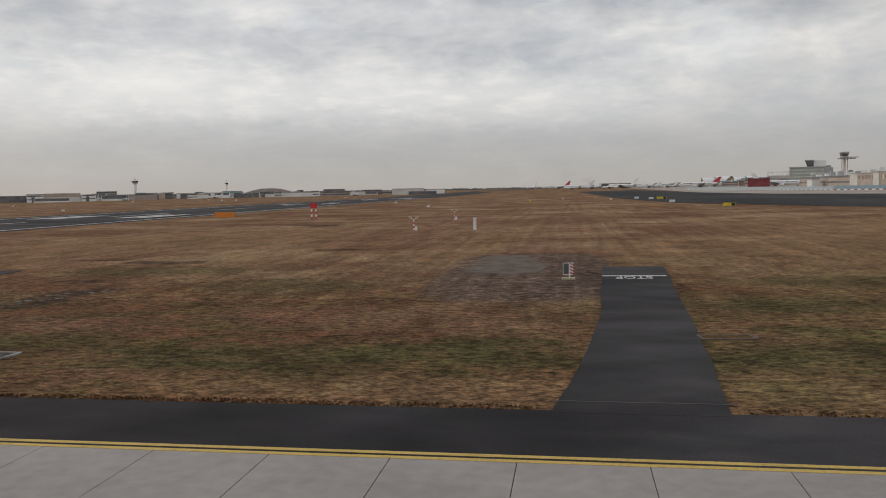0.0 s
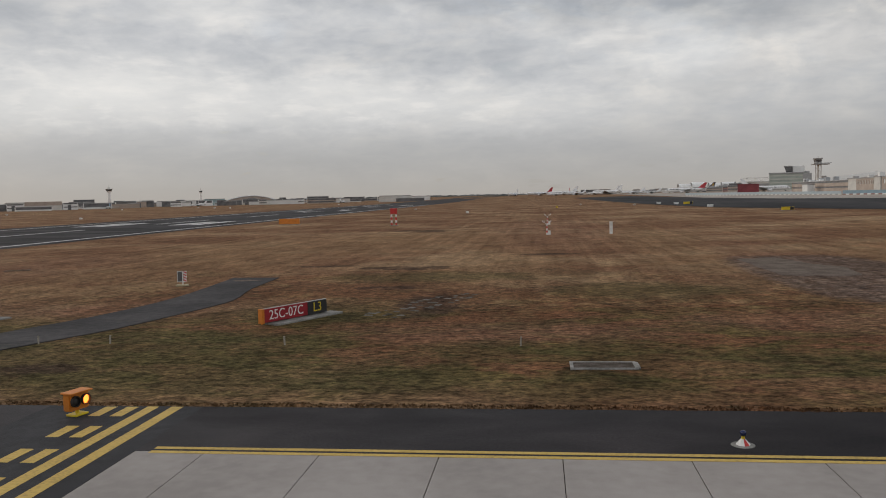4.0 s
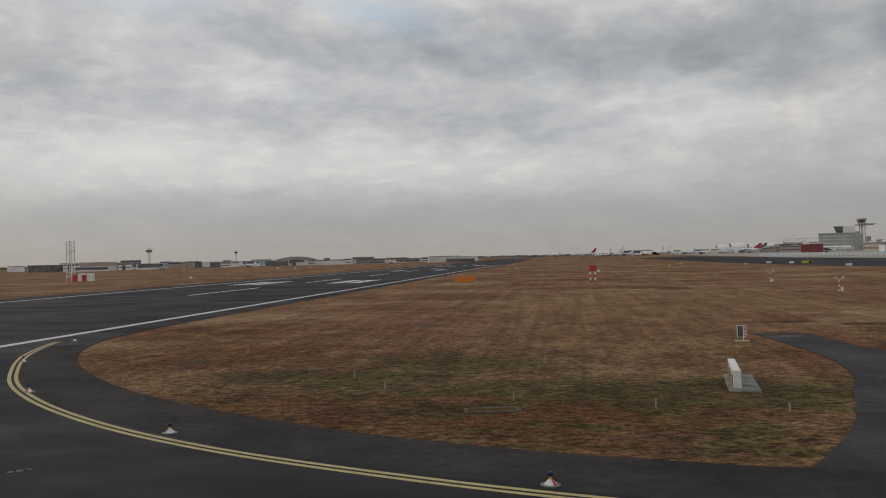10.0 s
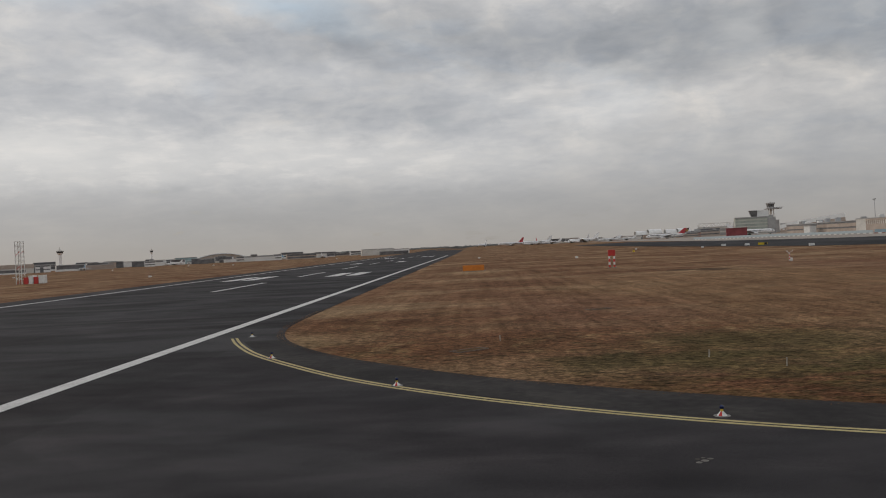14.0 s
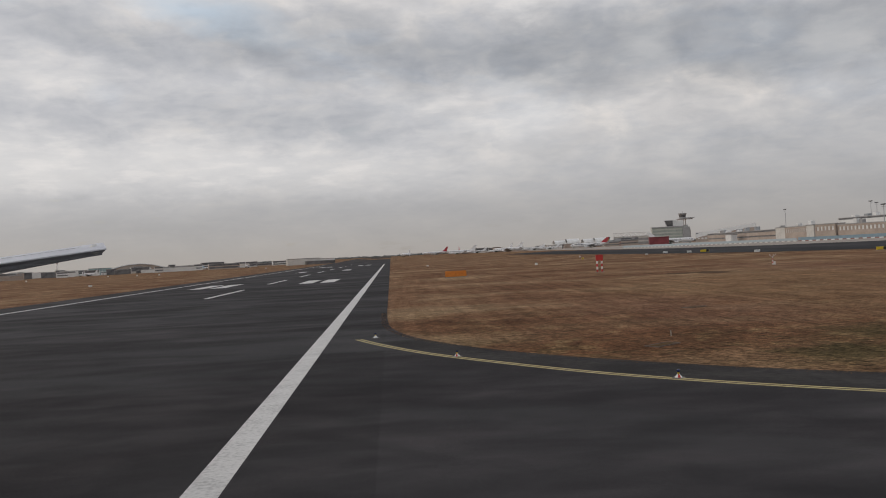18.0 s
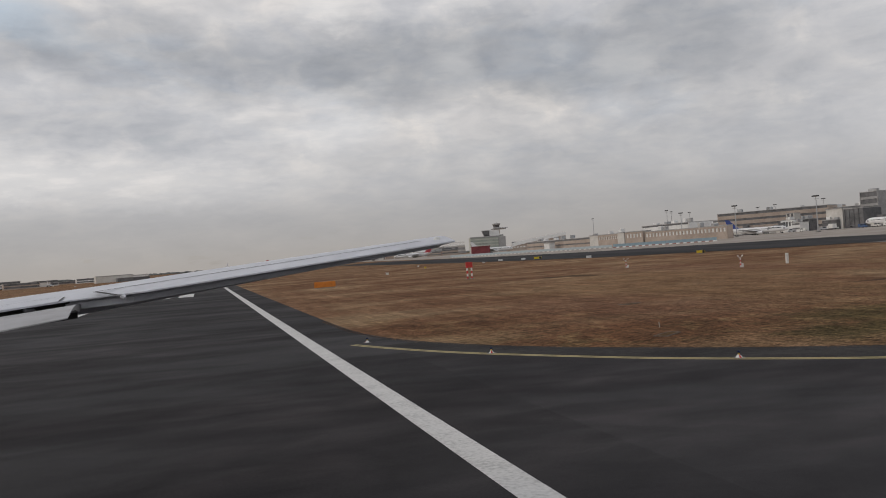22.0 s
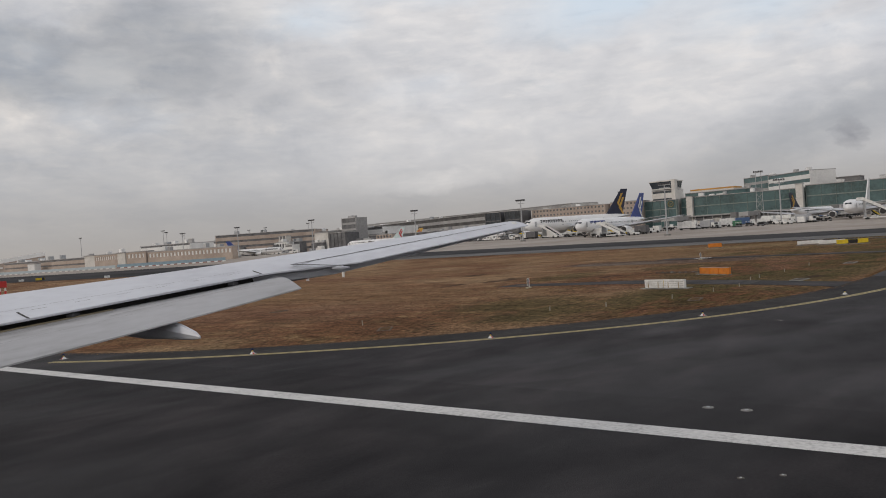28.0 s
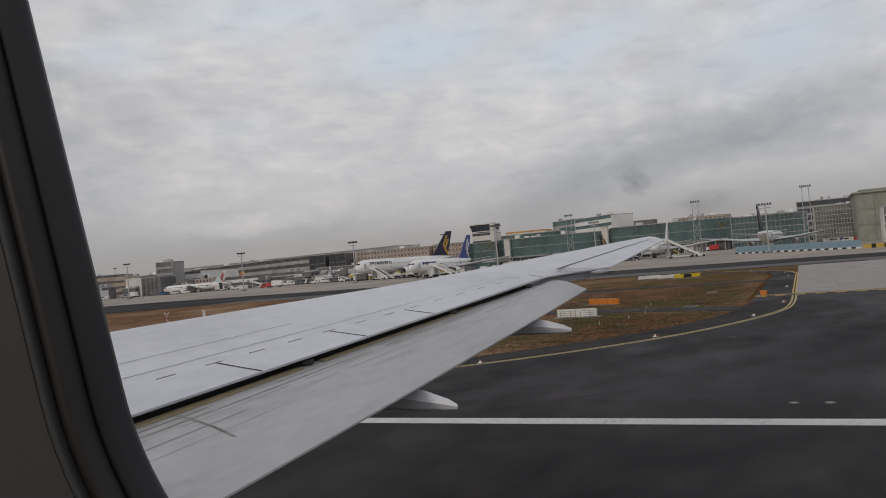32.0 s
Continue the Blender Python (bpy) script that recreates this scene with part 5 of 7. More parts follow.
cabin = thing("cabin_wall", (-111.782 + 0.22 * math.cos(radians(27.4)), 13.758 + 0.22 * math.sin(radians(27.4)), 4.973), "cabin wall panel coloured dark for the unlit cabin, with black window seals", "cabin wall", turn=117.4)


def window_line(d, k):
    """The forward side of a rounded window, d outside its edge; k from 0 at the top to 1 round the lower corner."""
    r, vc, lean = 0.10 + d, -0.026, 0.168
    if k < 0.6:
        u, v = 0.0, 0.30 + (vc - 0.30) * k / 0.6
    else:
        a = (k - 0.6) / 0.4 * radians(52)
        u, v = r * (math.cos(a) - 1), vc - r * math.sin(a)
    return 0.081 + d + u + lean * v, v


def window_band(d0, d1, y0, y1, crown=0.0):
    """A moulded band round the window edge, from d0 to d1, with its own depth and a rounded crown towards the cabin."""
    bm = bmesh.new()
    n, m = 40, 6
    g = []
    for i in range(n + 1):
        row = []
        for j in range(m + 1):
            w = j / m
            u, v = window_line(d0 + (d1 - d0) * w, i / n)
            row.append(bm.verts.new((u, y0 + (y1 - y0) * w + crown * math.sin(math.pi * w), v)))
        u, v = window_line(d1, i / n)
        row.append(bm.verts.new((u, -0.006, v)))
        u, v = window_line(d0, i / n)
        row.append(bm.verts.new((u, -0.006, v)))
        g.append(row)
    for a, b in zip(g, g[1:]):
        for j in range(m + 3):
            bm.faces.new((a[j], b[j], b[(j + 1) % (m + 3)], a[(j + 1) % (m + 3)]))
    bm.faces.new(g[0])
    bm.faces.new(g[-1][::-1])
    bmesh.ops.recalc_face_normals(bm, faces=bm.faces[:])
    return bm


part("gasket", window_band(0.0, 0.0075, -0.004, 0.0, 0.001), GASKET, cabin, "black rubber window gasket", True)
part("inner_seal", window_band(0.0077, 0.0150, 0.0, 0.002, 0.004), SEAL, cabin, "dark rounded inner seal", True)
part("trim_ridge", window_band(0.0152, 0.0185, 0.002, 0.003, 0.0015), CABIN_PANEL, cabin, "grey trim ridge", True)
part("panel", window_band(0.0187, 0.42, 0.003, 0.012), CABIN_PANEL, cabin, "moulded wall panel, cabin shade in its colour")

# ---- terminal and other buildings ----
# pale walls and window bands are lifted, distance haze put into their colours
GLASS_GREEN = paint("green_glass", (0.083, 0.142, 0.145), 0.12, scale=0.08, vary=0.4)
WINDOW_BAND = paint("window_band", (0.15, 0.15, 0.155), 0.3, scale=0.25, vary=0.5)
PALE_CYAN = paint("pale_cyan_panel", (0.34, 0.46, 0.48), 0.4, scale=0.2, vary=0.2)
GLASS_DARK = paint("dark_glass", (0.05, 0.06, 0.07), 0.15, scale=0.1, vary=0.4)
WALL_PALE = material("pale_render", [(0.55, 0.53, 0.50), (0.64, 0.62, 0.58), (0.70, 0.68, 0.645)], 0.12, 0.8)
WALL_WHITE = material("white_cladding", [(0.68, 0.68, 0.67), (0.77, 0.77, 0.755), (0.82, 0.82, 0.81)], 0.1, 0.6)
WALL_BROWN = material("brown_cladding", [(0.36, 0.29, 0.245), (0.43, 0.355, 0.30), (0.49, 0.41, 0.35)], 0.15, 0.75)
WALL_GREY = material("grey_concrete", [(0.29, 0.285, 0.28), (0.36, 0.355, 0.35), (0.42, 0.415, 0.41)], 0.1, 0.8)
WALL_DARK = material("dark_cladding", [(0.09, 0.09, 0.095), (0.13, 0.13, 0.135), (0.17, 0.17, 0.17)], 0.1, 0.6)
OLIVE_BLOCK = material("pale_olive_panel", [(0.44, 0.45, 0.40), (0.52, 0.53, 0.475), (0.58, 0.585, 0.53)], 0.15, 0.7)
BRIGHT_WHITE = paint("bright_white_sheet", (0.86, 0.86, 0.85), 0.5, scale=0.2, vary=0.08)
# solid wall between the parapets, coloured as the shade inside open decks
WALL_DECK = material("painted_deck_shade", [(0.055, 0.053, 0.052), (0.085, 0.082, 0.08), (0.13, 0.125, 0.12)], 0.15, 0.8)
GLASS_GREY = paint("grey_glass", (0.20, 0.205, 0.19), 0.25, scale=0.15, vary=0.45)
WALL_LIGHT = material("light_mullion", [(0.37, 0.37, 0.345), (0.44, 0.44, 0.41), (0.50, 0.50, 0.47)], 0.1, 0.6)
OLIVE_WALL = material("olive_cladding", [(0.20, 0.205, 0.165), (0.25, 0.255, 0.21), (0.29, 0.295, 0.25)], 0.12, 0.7)
OLIVE_PANEL = material("olive_panel", [(0.24, 0.245, 0.205), (0.29, 0.295, 0.25), (0.33, 0.335, 0.29)], 0.2, 0.7)
WALL_GREEN = material("pale_green_panel", [(0.15, 0.19, 0.18), (0.20, 0.245, 0.225), (0.27, 0.30, 0.28)], 0.1, 0.6)
ROOF_GREY = material("grey_roofing", [(0.28, 0.275, 0.27), (0.36, 0.355, 0.35), (0.44, 0.43, 0.425)], 0.06, 0.7)
RED_WALL = material("dark_red_cladding", [(0.17, 0.03, 0.036), (0.22, 0.042, 0.05), (0.27, 0.058, 0.062)], 0.2, 0.6)
ORANGE_ROOF = paint("orange_roof", (0.52, 0.26, 0.05), 0.6, scale=0.1)
POLE_GREY = paint("pole_grey", (0.40, 0.41, 0.42), 0.55)
# window glass of the far block, paled by haze in the colour
GREEN_HAZE = paint("hazed_green_glass", (0.38, 0.42, 0.375), 0.4, scale=0.12, vary=0.25)
RED_BROWN = material("brick_red_cladding", [(0.24, 0.13, 0.11), (0.31, 0.17, 0.145), (0.37, 0.22, 0.19)], 0.15, 0.75)
PALE_BOARD = material("pale_blue_barrier", [(0.34, 0.41, 0.45), (0.43, 0.50, 0.54), (0.52, 0.58, 0.60)], 0.1, 0.6, spread=0.2)
BLUE_WALL = material("blue_barrier", [(0.17, 0.27, 0.33), (0.24, 0.345, 0.41), (0.33, 0.43, 0.48)], 0.1, 0.6, spread=0.2)


def facade(name, a, b, depth, z1, floors, bay, style, wall, glass, label, category="building", roof=None, z0=None, sill=0.35, pier=0.32, head=0.0, clutter=0, seed=0):
    """A house front from a to b, left to right as seen, with storeys, bays, roof edge and body behind."""
    L = math.hypot(b[0] - a[0], b[1] - a[1])
    base = ground_z((a[0] + b[0]) / 2, (a[1] + b[1]) / 2) if z0 is None else z0
    t = thing(name, (a[0], a[1], base), label, category, turn=math.degrees(math.atan2(b[1] - a[1], b[0] - a[0])))
    h = z1 - base
    part("wall", boxes((0, L, 0.35, depth, -1.0, h)), glass if style in ("grid", "bands", "glass") else wall, t)
    part("roof", bevelled(boxes((-0.3, L + 0.3, -0.15, depth + 0.3, h, h + 0.5)), 0.08), roof or ROOF_GREY, t)
    if floors:
        fh = h / floors
        me = finish("spandrel", boxes((0, L, 0, 0.36, 0, fh * (sill if style != "glass" else 0.10))), wall)
        for k in range(floors):
            shared("spandrel", me, t, pose(0, 0, k * fh))
        if head:
            me = finish("lintel", boxes((0, L, 0.01, 0.36, fh * (1 - head), fh)), wall)
            for k in range(floors):
                shared("lintel", me, t, pose(0, 0, k * fh))
        n = max(2, round(L / bay))
        pw = pier * bay if style == "grid" else 0.14
        if style in ("grid", "glass"):
            me = finish("pier", boxes((-pw / 2, pw / 2, 0.02, 0.37, 0, h)), wall)
            for k in range(n + 1):
                shared("pier", me, t, pose(L * k / n, 0, 0))
        for ex in (0, L):
            part("corner", boxes((ex - 0.25, ex + 0.25, -0.02, depth, -1.0, h)), wall, t)
    rng = random.Random(seed + 100)
    for k in range(clutter):
        x, w, d, hh = rng.uniform(0.08, 0.9) * L, rng.uniform(1.5, 5), rng.uniform(2, 4), rng.uniform(0.8, 2.6)
        part("roof_unit", bevelled(boxes((x, x + w, depth * 0.2, depth * 0.2 + d, h + 0.5, h + 0.5 + hh)), 0.1), rng.choice((WALL_GREY, WALL_WHITE, STEEL)), t, "roof plant housing")
    return t


# control block and glass terminal
tb = facade("apron_control_tower", (426, 229), (426, 212.5), 14, 27.5, 5, 4, "bands", WALL_PALE, GLASS_DARK, "pale control building topped by a flared dark glass cab", "control tower", sill=0.72)
bm = bmesh.new()
lo = [(0.3, -0.2, 26.8), (16.2, -0.2, 26.8), (16.2, 12, 26.8), (0.3, 12, 26.8)]
hi = [(-1.2, -1.1, 31.4), (16.8, -1.1, 31.4), (16.8, 13, 31.4), (-1.2, 13, 31.4)]
v0, v1 = [bm.verts.new(p) for p in lo], [bm.verts.new(p) for p in hi]
for i in range(4):
    bm.faces.new((v0[i], v0[(i + 1) % 4], v1[(i + 1) % 4], v1[i]))
bm.faces.new(v1)
part("cab_glazing", bm, GLASS_DARK, tb, "dark leaning cab windows")
part("cab_roof", bevelled(boxes((-1.5, 17.1, -1.4, 13.3, 31.4, 32.2)), 0.15), WALL_PALE, tb)
part("cab_floor", boxes((-0.2, 16.7, -0.5, 12.4, 26.2, 26.85)), WALL_PALE, tb)
part("lift_shaft", boxes((14.4, 17.0, -1.6, 3, 0, 32.5)), WALL_PALE, tb, "pale vertical shaft")
facade("glass_terminal", (422, 233.5), (422, 211), 3.4, 20.8, 3, 5.2, "glass", WALL_GREEN, GLASS_GREEN, "green glass end of the terminal before the control tower", "terminal")
facade("glass_terminal", (430, 210.5), (432, 132), 40, 21.5, 3, 9.0, "glass", WALL_GREEN, GLASS_GREEN, "long green glass terminal wing with thin mullions", "terminal", clutter=6, seed=1)
facade("glass_terminal", (432, 131), (430, 53.5), 40, 22.8, 3, 9.0, "glass", WALL_GREEN, GLASS_GREEN, "long green glass terminal wing behind parked aircraft", "terminal", clutter=6, seed=2)
facade("portal_tower", (427, 206), (427, 202), 4, 22.0, 0, 4, "plain", WALL_PALE, GLASS_DARK, "narrow pale stair tower on the terminal front", "stair tower")
facade("portal_tower", (427, 136), (427, 132), 4, 24.0, 0, 4, "plain", WALL_PALE, GLASS_DARK, "narrow pale stair tower on the terminal front", "stair tower")
facade("rear_terminal_block", (520, 241), (520, 190), 30, 27.5, 2, 6, "bands", WALL_GREY, GLASS_GREEN, "grey terminal block set back behind the glass wing", clutter=5, seed=3)
o = thing("orange_roof_hall", (521, 237, 27.99), "low hall with an orange roof on the terminal", "roof hall", turn=-90)
part("wall", boxes((0, 34, 0, 20, 0, 1.2)), WALL_PALE, o)
bm = bmesh.new()
prism(bm, [(0, 0), (34, 0), (34, 20), (0, 20)], 1.2, 2.4)
part("roof", bm, ORANGE_ROOF, o, "orange metal roof")
facade("office_block", (600, 219), (576.7, 192.6), 22, 38.6, 6, 4, "bands", WALL_GREY, GLASS_GREEN, "six-storey office block with blue-grey window bands", "office block", clutter=2, seed=4)
facade("office_block", (576.7, 192.6), (541.9, 153.1), 22, 37.6, 6, 4, "bands", WALL_WHITE, GLASS_GREEN, "six-storey white office block with dark window bands", "office block", sill=0.55, clutter=2, seed=5)
facade("dark_roof_block", (540, 135), (540, 119), 16, 30.2, 0, 4, "plain", WALL_DARK, GLASS_DARK, "dark windowless block above the terminal")
facade("brown_roof_block", (560, 104), (558, 66), 26, 29.6, 5, 3.4, "grid", WALL_BROWN, WINDOW_BAND, "brown block with small windows behind the terminal", sill=0.42, head=0.16, pier=0.46, clutter=9, seed=6)
facade("brown_roof_block", (575, 64), (570, 16), 26, 26.8, 5, 3.4, "grid", WALL_BROWN, WINDOW_BAND, "brown block with small windows behind the terminal", sill=0.42, head=0.16, pier=0.46, clutter=7, seed=7)
facade("framed_glass_hall", (420, 53), (420, 9.5), 34, 21.6, 5, 2.6, "glass", WALL_GREY, GLASS_GREEN, "dark glass hall divided by a close frame", "terminal", clutter=3, seed=8)
facade("pale_glass_hall", (330, 7), (330, -26), 30, 20.4, 8, 1.3, "glass", WALL_LIGHT, GLASS_GREY, "pale gridded glass hall at the end of the terminal", "terminal", clutter=4, seed=9)
facade("far_concrete_block", (520, 15), (516, -30), 30, 31.5, 6, 5, "bands", WALL_GREY, GLASS_DARK, "grey concrete block with balconies beyond the terminal", clutter=8, seed=10)
ob = facade("olive_end_block", (300, -10), (300, -40), 30, 23.6, 3, 7.5, "grid", OLIVE_WALL, OLIVE_PANEL, "tall olive-grey clad block with a curved roof edge", sill=0.03, pier=0.02, roof=OLIVE_WALL, clutter=1, seed=11)
bm = bmesh.new()
prism(bm, [(-1.4, -0.9), (30.5, -0.9), (30.5, 28), (-1.4, 28)], 21.7, 22.5)
part("curved_eave", bevelled(bm, 0.35), OLIVE_PANEL, ob, "rounded metal roof edge")
part("parapet", bevelled(boxes((1.5, 30, 1.2, 27, 21.4, 23.6)), 0.5), OLIVE_WALL, ob)
gt = facade("glazed_gate_tower", (262, -17.5), (262, -27), 12, 15.5, 4, 2.4, "glass", WALL_PALE, GLASS_GREY, "pale framed glass gate tower beside the boarding bridges", "gate tower")

# ground floor under the glass front, with columns; a dark wall paints its deep shade
for a, b in (((427.5, 209), (429.5, 133)), ((429.5, 130), (427.5, 55))):
    gf = facade("ground_floor", a, b, 2.0, 8.2, 0, 6, "plain", WALL_DARK, GLASS_DARK, "service floor behind grey columns under the terminal, shade painted as a dark wall", "service floor")
    L = math.hypot(b[0] - a[0], b[1] - a[1])
    col = finish("column", bevelled(boxes((-0.35, 0.35, -1.6, -0.9, -1, 6.0)), 0.05), WALL_GREY)
    for k in range(13):
        shared("column", col, gf, pose(L * (k + 0.5) / 13, 0, 0))
    part("canopy", bevelled(boxes((0, L, -2.4, 0.0, 5.9, 6.6)), 0.08), WALL_GREY, gf, "grey canopy edge")
    random.seed(int(a[1]))
    for k in range(9):
        x = random.uniform(2, L - 10)
        part("gate_panel", boxes((x, x + random.uniform(3, 7), -0.06, 0.02, 0, random.uniform(3, 4.6))), random.choice((WALL_PALE, WALL_GREY, WINDOW_BAND)), gf)

# round emblems on the glass front, without lettering
EMBLEM = paint("yellow_emblem", (0.24, 0.20, 0.07), 0.5, scale=0.5)
for x, y, z, r in ((430.3, 59.0, 18.9, 2.0), (422.3, 214.8, 18.2, 2.0)):
    t = thing("facade_emblem", (x, y, z - r), "yellow ring emblem with a plain bar on glass", "emblem", turn=-90)
    bm = bmesh.new()
    loft(bm, [[bm.verts.new((q * math.cos(2 * math.pi * k / 32), d, r + q * math.sin(2 * math.pi * k / 32))) for k in range(32)] for q, d in ((r, 0.1), (r, -0.45), (r * 0.84, -0.45), (r * 0.84, 0.1), (r, 0.1))], cap=False)
    part("ring", bm, EMBLEM, t)
    part("wing_bar", bevelled(boxes((-r * 0.55, r * 0.5, -0.45, 0.1, r * 0.92, r * 1.1)), 0.05), EMBLEM, t)
    part("stem_bar", bevelled(boxes((-r * 0.3, -r * 0.15, -0.45, 0.1, r * 0.5, r * 0.92)), 0.04), EMBLEM, t)

# long terraced parking building and brown offices
facade("terraced_car_park", (500, 600), (380, 338), 40, 21.6, 4, 6, "bands", WALL_GREY, WALL_DECK, "long grey parking building, shade of its decks painted dark", "car park", sill=0.5, clutter=6, seed=12)
facade("dark_connector", (378, 337), (381, 326), 20, 21.4, 3, 3.6, "glass", WALL_DARK, GLASS_DARK, "dark glazed link between the car park and offices")
facade("dark_connector", (384, 324), (386, 312), 20, 21.6, 3, 3.6, "glass", WALL_DARK, GLASS_DARK, "dark glazed link between the car park and offices")
facade("brown_office", (398, 309), (402, 254), 30, 21.2, 6, 2.6, "grid", WALL_BROWN, WINDOW_BAND, "brown office building with rows of small square windows", "office building", sill=0.42, head=0.16, pier=0.46, clutter=3, seed=13)
facade("brown_office", (408, 252), (412, 232), 30, 22.0, 6, 2.6, "grid", WALL_BROWN, WINDOW_BAND, "brown office building with rows of small square windows", "office building", sill=0.42, head=0.16, pier=0.46, clutter=2, seed=14)
facade("roof_band", (520, 590), (440, 300), 30, 25.2, 1, 8, "bands", WALL_PALE, WALL_GREY, "long pale roof band behind the car park", sill=0.9)
facade("white_terminal", (345, 640), (345, 500), 40, 16.5, 3, 7, "bands", WALL_WHITE, WINDOW_BAND, "white and glass terminal front with deep bands", "terminal", sill=0.66, clutter=10, seed=15)
facade("white_terminal", (345, 498), (342, 405), 40, 17.2, 3, 7, "bands", WALL_WHITE, WINDOW_BAND, "white and glass terminal front with deep bands", "terminal", sill=0.66, clutter=8, seed=16)
facade("pier_gate", (331, 545), (331, 517), 18, 16.6, 3, 3.5, "grid", WALL_PALE, WINDOW_BAND, "pale concrete gate building with small windows", "gate building", clutter=2, seed=17)
facade("pier_gate", (320, 515), (320, 503), 14, 16.6, 3, 3.5, "glass", WALL_DARK, GLASS_GREEN, "dark glazed gate building", "gate building")
facade("pier_gate", (320, 502), (320, 487), 14, 15.6, 3, 3.5, "grid", WALL_PALE, WINDOW_BAND, "pale concrete gate building with small windows", "gate building")
facade("pier_gate", (300, 434), (300, 420), 14, 15.4, 0, 3.5, "plain", WALL_PALE, WINDOW_BAND, "pale concrete gate tower", "gate building")
facade("pier_gate", (300, 418), (300, 403), 14, 14.4, 2, 3.5, "glass", WALL_DARK, WINDOW_BAND, "dark glazed gate building", "gate building")
facade("lookout_tower", (320, 425), (320, 411), 12, 24.6, 5, 3, "bands", WALL_GREY, WINDOW_BAND, "square grey lookout tower above the terminal roofs", "tower", clutter=2, seed=18)
facade("low_arrivals", (322, 400), (316, 300), 16, 10.5, 2, 6, "bands", WALL_WHITE, WINDOW_BAND, "low white and glass arrivals front", "terminal", sill=0.55, clutter=6, seed=19)
facade("low_arrivals", (330, 300), (336, 232), 16, 11.5, 2, 6, "bands", WALL_WHITE, WINDOW_BAND, "low white and glass arrivals front", "terminal", sill=0.55, clutter=4, seed=20)
facade("high_roof_block", (294, 540), (335, 470), 40, 19.6, 4, 6, "bands", WALL_BROWN, WINDOW_BAND, "brown roof block stepping above the pier", sill=0.62, clutter=4, seed=21)
# small gate rooms, stores and link buildings before the long fronts
random.seed(58)
for k in range(34):
    y = random.uniform(235, 640)
    x = (300 if y > 400 else 308) + random.uniform(-8, 10)
    w, h = random.uniform(5, 15), random.uniform(3.5, 8.5)
    wall = random.choice((WALL_WHITE, WALL_WHITE, WALL_PALE, WALL_PALE, WALL_GREY, WALL_DARK, WALL_BROWN))
    nm = {WALL_WHITE: "white", WALL_PALE: "pale beige", WALL_GREY: "grey", WALL_DARK: "dark", WALL_BROWN: "brown"}[wall]
    facade("gate_building", (x, y), (x, y - w), 7, ground_z(x, y) + h, random.choice((0, 1, 2, 2)), 3, random.choice(("bands", "grid")), wall, WINDOW_BAND, nm + " flat-roofed gate building before the terminal", "gate building", sill=0.5, head=0.12, clutter=random.choice((0, 1, 2)), seed=300 + k)
# brown pier with white windows
facade("brown_pier", (160, 606), (156, 488), 22, 8.5, 2, 4.4, "bands", WALL_BROWN, WINDOW_BAND, "long low tan pier building with a band of windows", "pier", sill=0.7, clutter=9, seed=22)
facade("gate_hut", (148.5, 547), (149.5, 540), 5, 6.9, 0, 4, "plain", WALL_WHITE, GLASS_DARK, "small cream gate block before the pier", "gate building")
facade("stair_tower", (155, 487), (155.5, 476), 12, 9.4, 0, 4, "plain", WALL_PALE, GLASS_DARK, "pale grey stair block in the brown pier", "stair tower", clutter=1, seed=23)
facade("brown_pier", (155.5, 475), (154, 447), 14, 9.3, 1, 2.6, "grid", WALL_BROWN, WALL_WHITE, "brown pier building with a row of white windows", "pier", sill=0.56, head=0.14, pier=0.42, clutter=2, seed=24)
facade("stair_tower", (153, 446), (153.5, 439), 8, 9.6, 0, 4, "plain", WALL_PALE, GLASS_DARK, "pale stair tower on the brown pier", "stair tower")
facade("brown_pier", (154.5, 438), (158.5, 426), 8, 9.6, 1, 2.6, "grid", WALL_BROWN, WALL_WHITE, "brown pier building with a row of white windows", "pier", sill=0.56, head=0.14, pier=0.42, seed=29)
facade("brown_pier", (160, 425), (174, 367), 5, 8.9, 1, 2.6, "grid", WALL_BROWN, WALL_WHITE, "brown pier building with a row of white windows", "pier", sill=0.56, head=0.14, pier=0.42, clutter=4, seed=25)
facade("white_roof_block", (215, 520), (219, 468), 20, 13.8, 3, 6, "bands", WALL_WHITE, WINDOW_BAND, "low white block rising behind the brown pier", sill=0.75, clutter=5, seed=26)
facade("red_hall", (143, 694), (159, 689.8), 12, 8.7, 0, 4, "plain", RED_WALL, GLASS_DARK, "dark red windowless hall", "hall", roof=RED_WALL)
gb = facade("grey_green_block", (270, 1068), (312, 1056.5), 40, 24.2, 5, 5, "bands", OLIVE_BLOCK, GREEN_HAZE, "grey-green glazed block carrying a control cab", "control tower", sill=0.42, clutter=0)
part("roof_edge", bevelled(boxes((-0.8, 40, -0.9, 0.2, 20.6, 22.2)), 0.2), WALL_GREY, gb, "grey roof edge")
part("cab_box", bevelled(boxes((27, 41, 3, 18, 21.5, 30.4)), 0.3), WALL_WHITE, gb, "white rooftop lift house")
bm = bmesh.new()
v0, v1 = [bm.verts.new(p) for p in ((20, 3, 22.2), (27, 3, 22.2), (27, 14, 22.2), (20, 14, 22.2))], [bm.verts.new(p) for p in ((17.5, 0.5, 29.4), (27, 0.5, 29.4), (27, 16, 29.4), (17.5, 16, 29.4))]
for i in range(4):
    bm.faces.new((v0[i], v0[(i + 1) % 4], v1[(i + 1) % 4], v1[i]))
bm.faces.new(v1)
part("cab_glazing", bm, WINDOW_BAND, gb, "dark leaning cab windows")
part("cab_roof", bevelled(boxes((17, 27.2, 0, 16.4, 29.4, 30.5)), 0.2), WALL_GREY, gb)
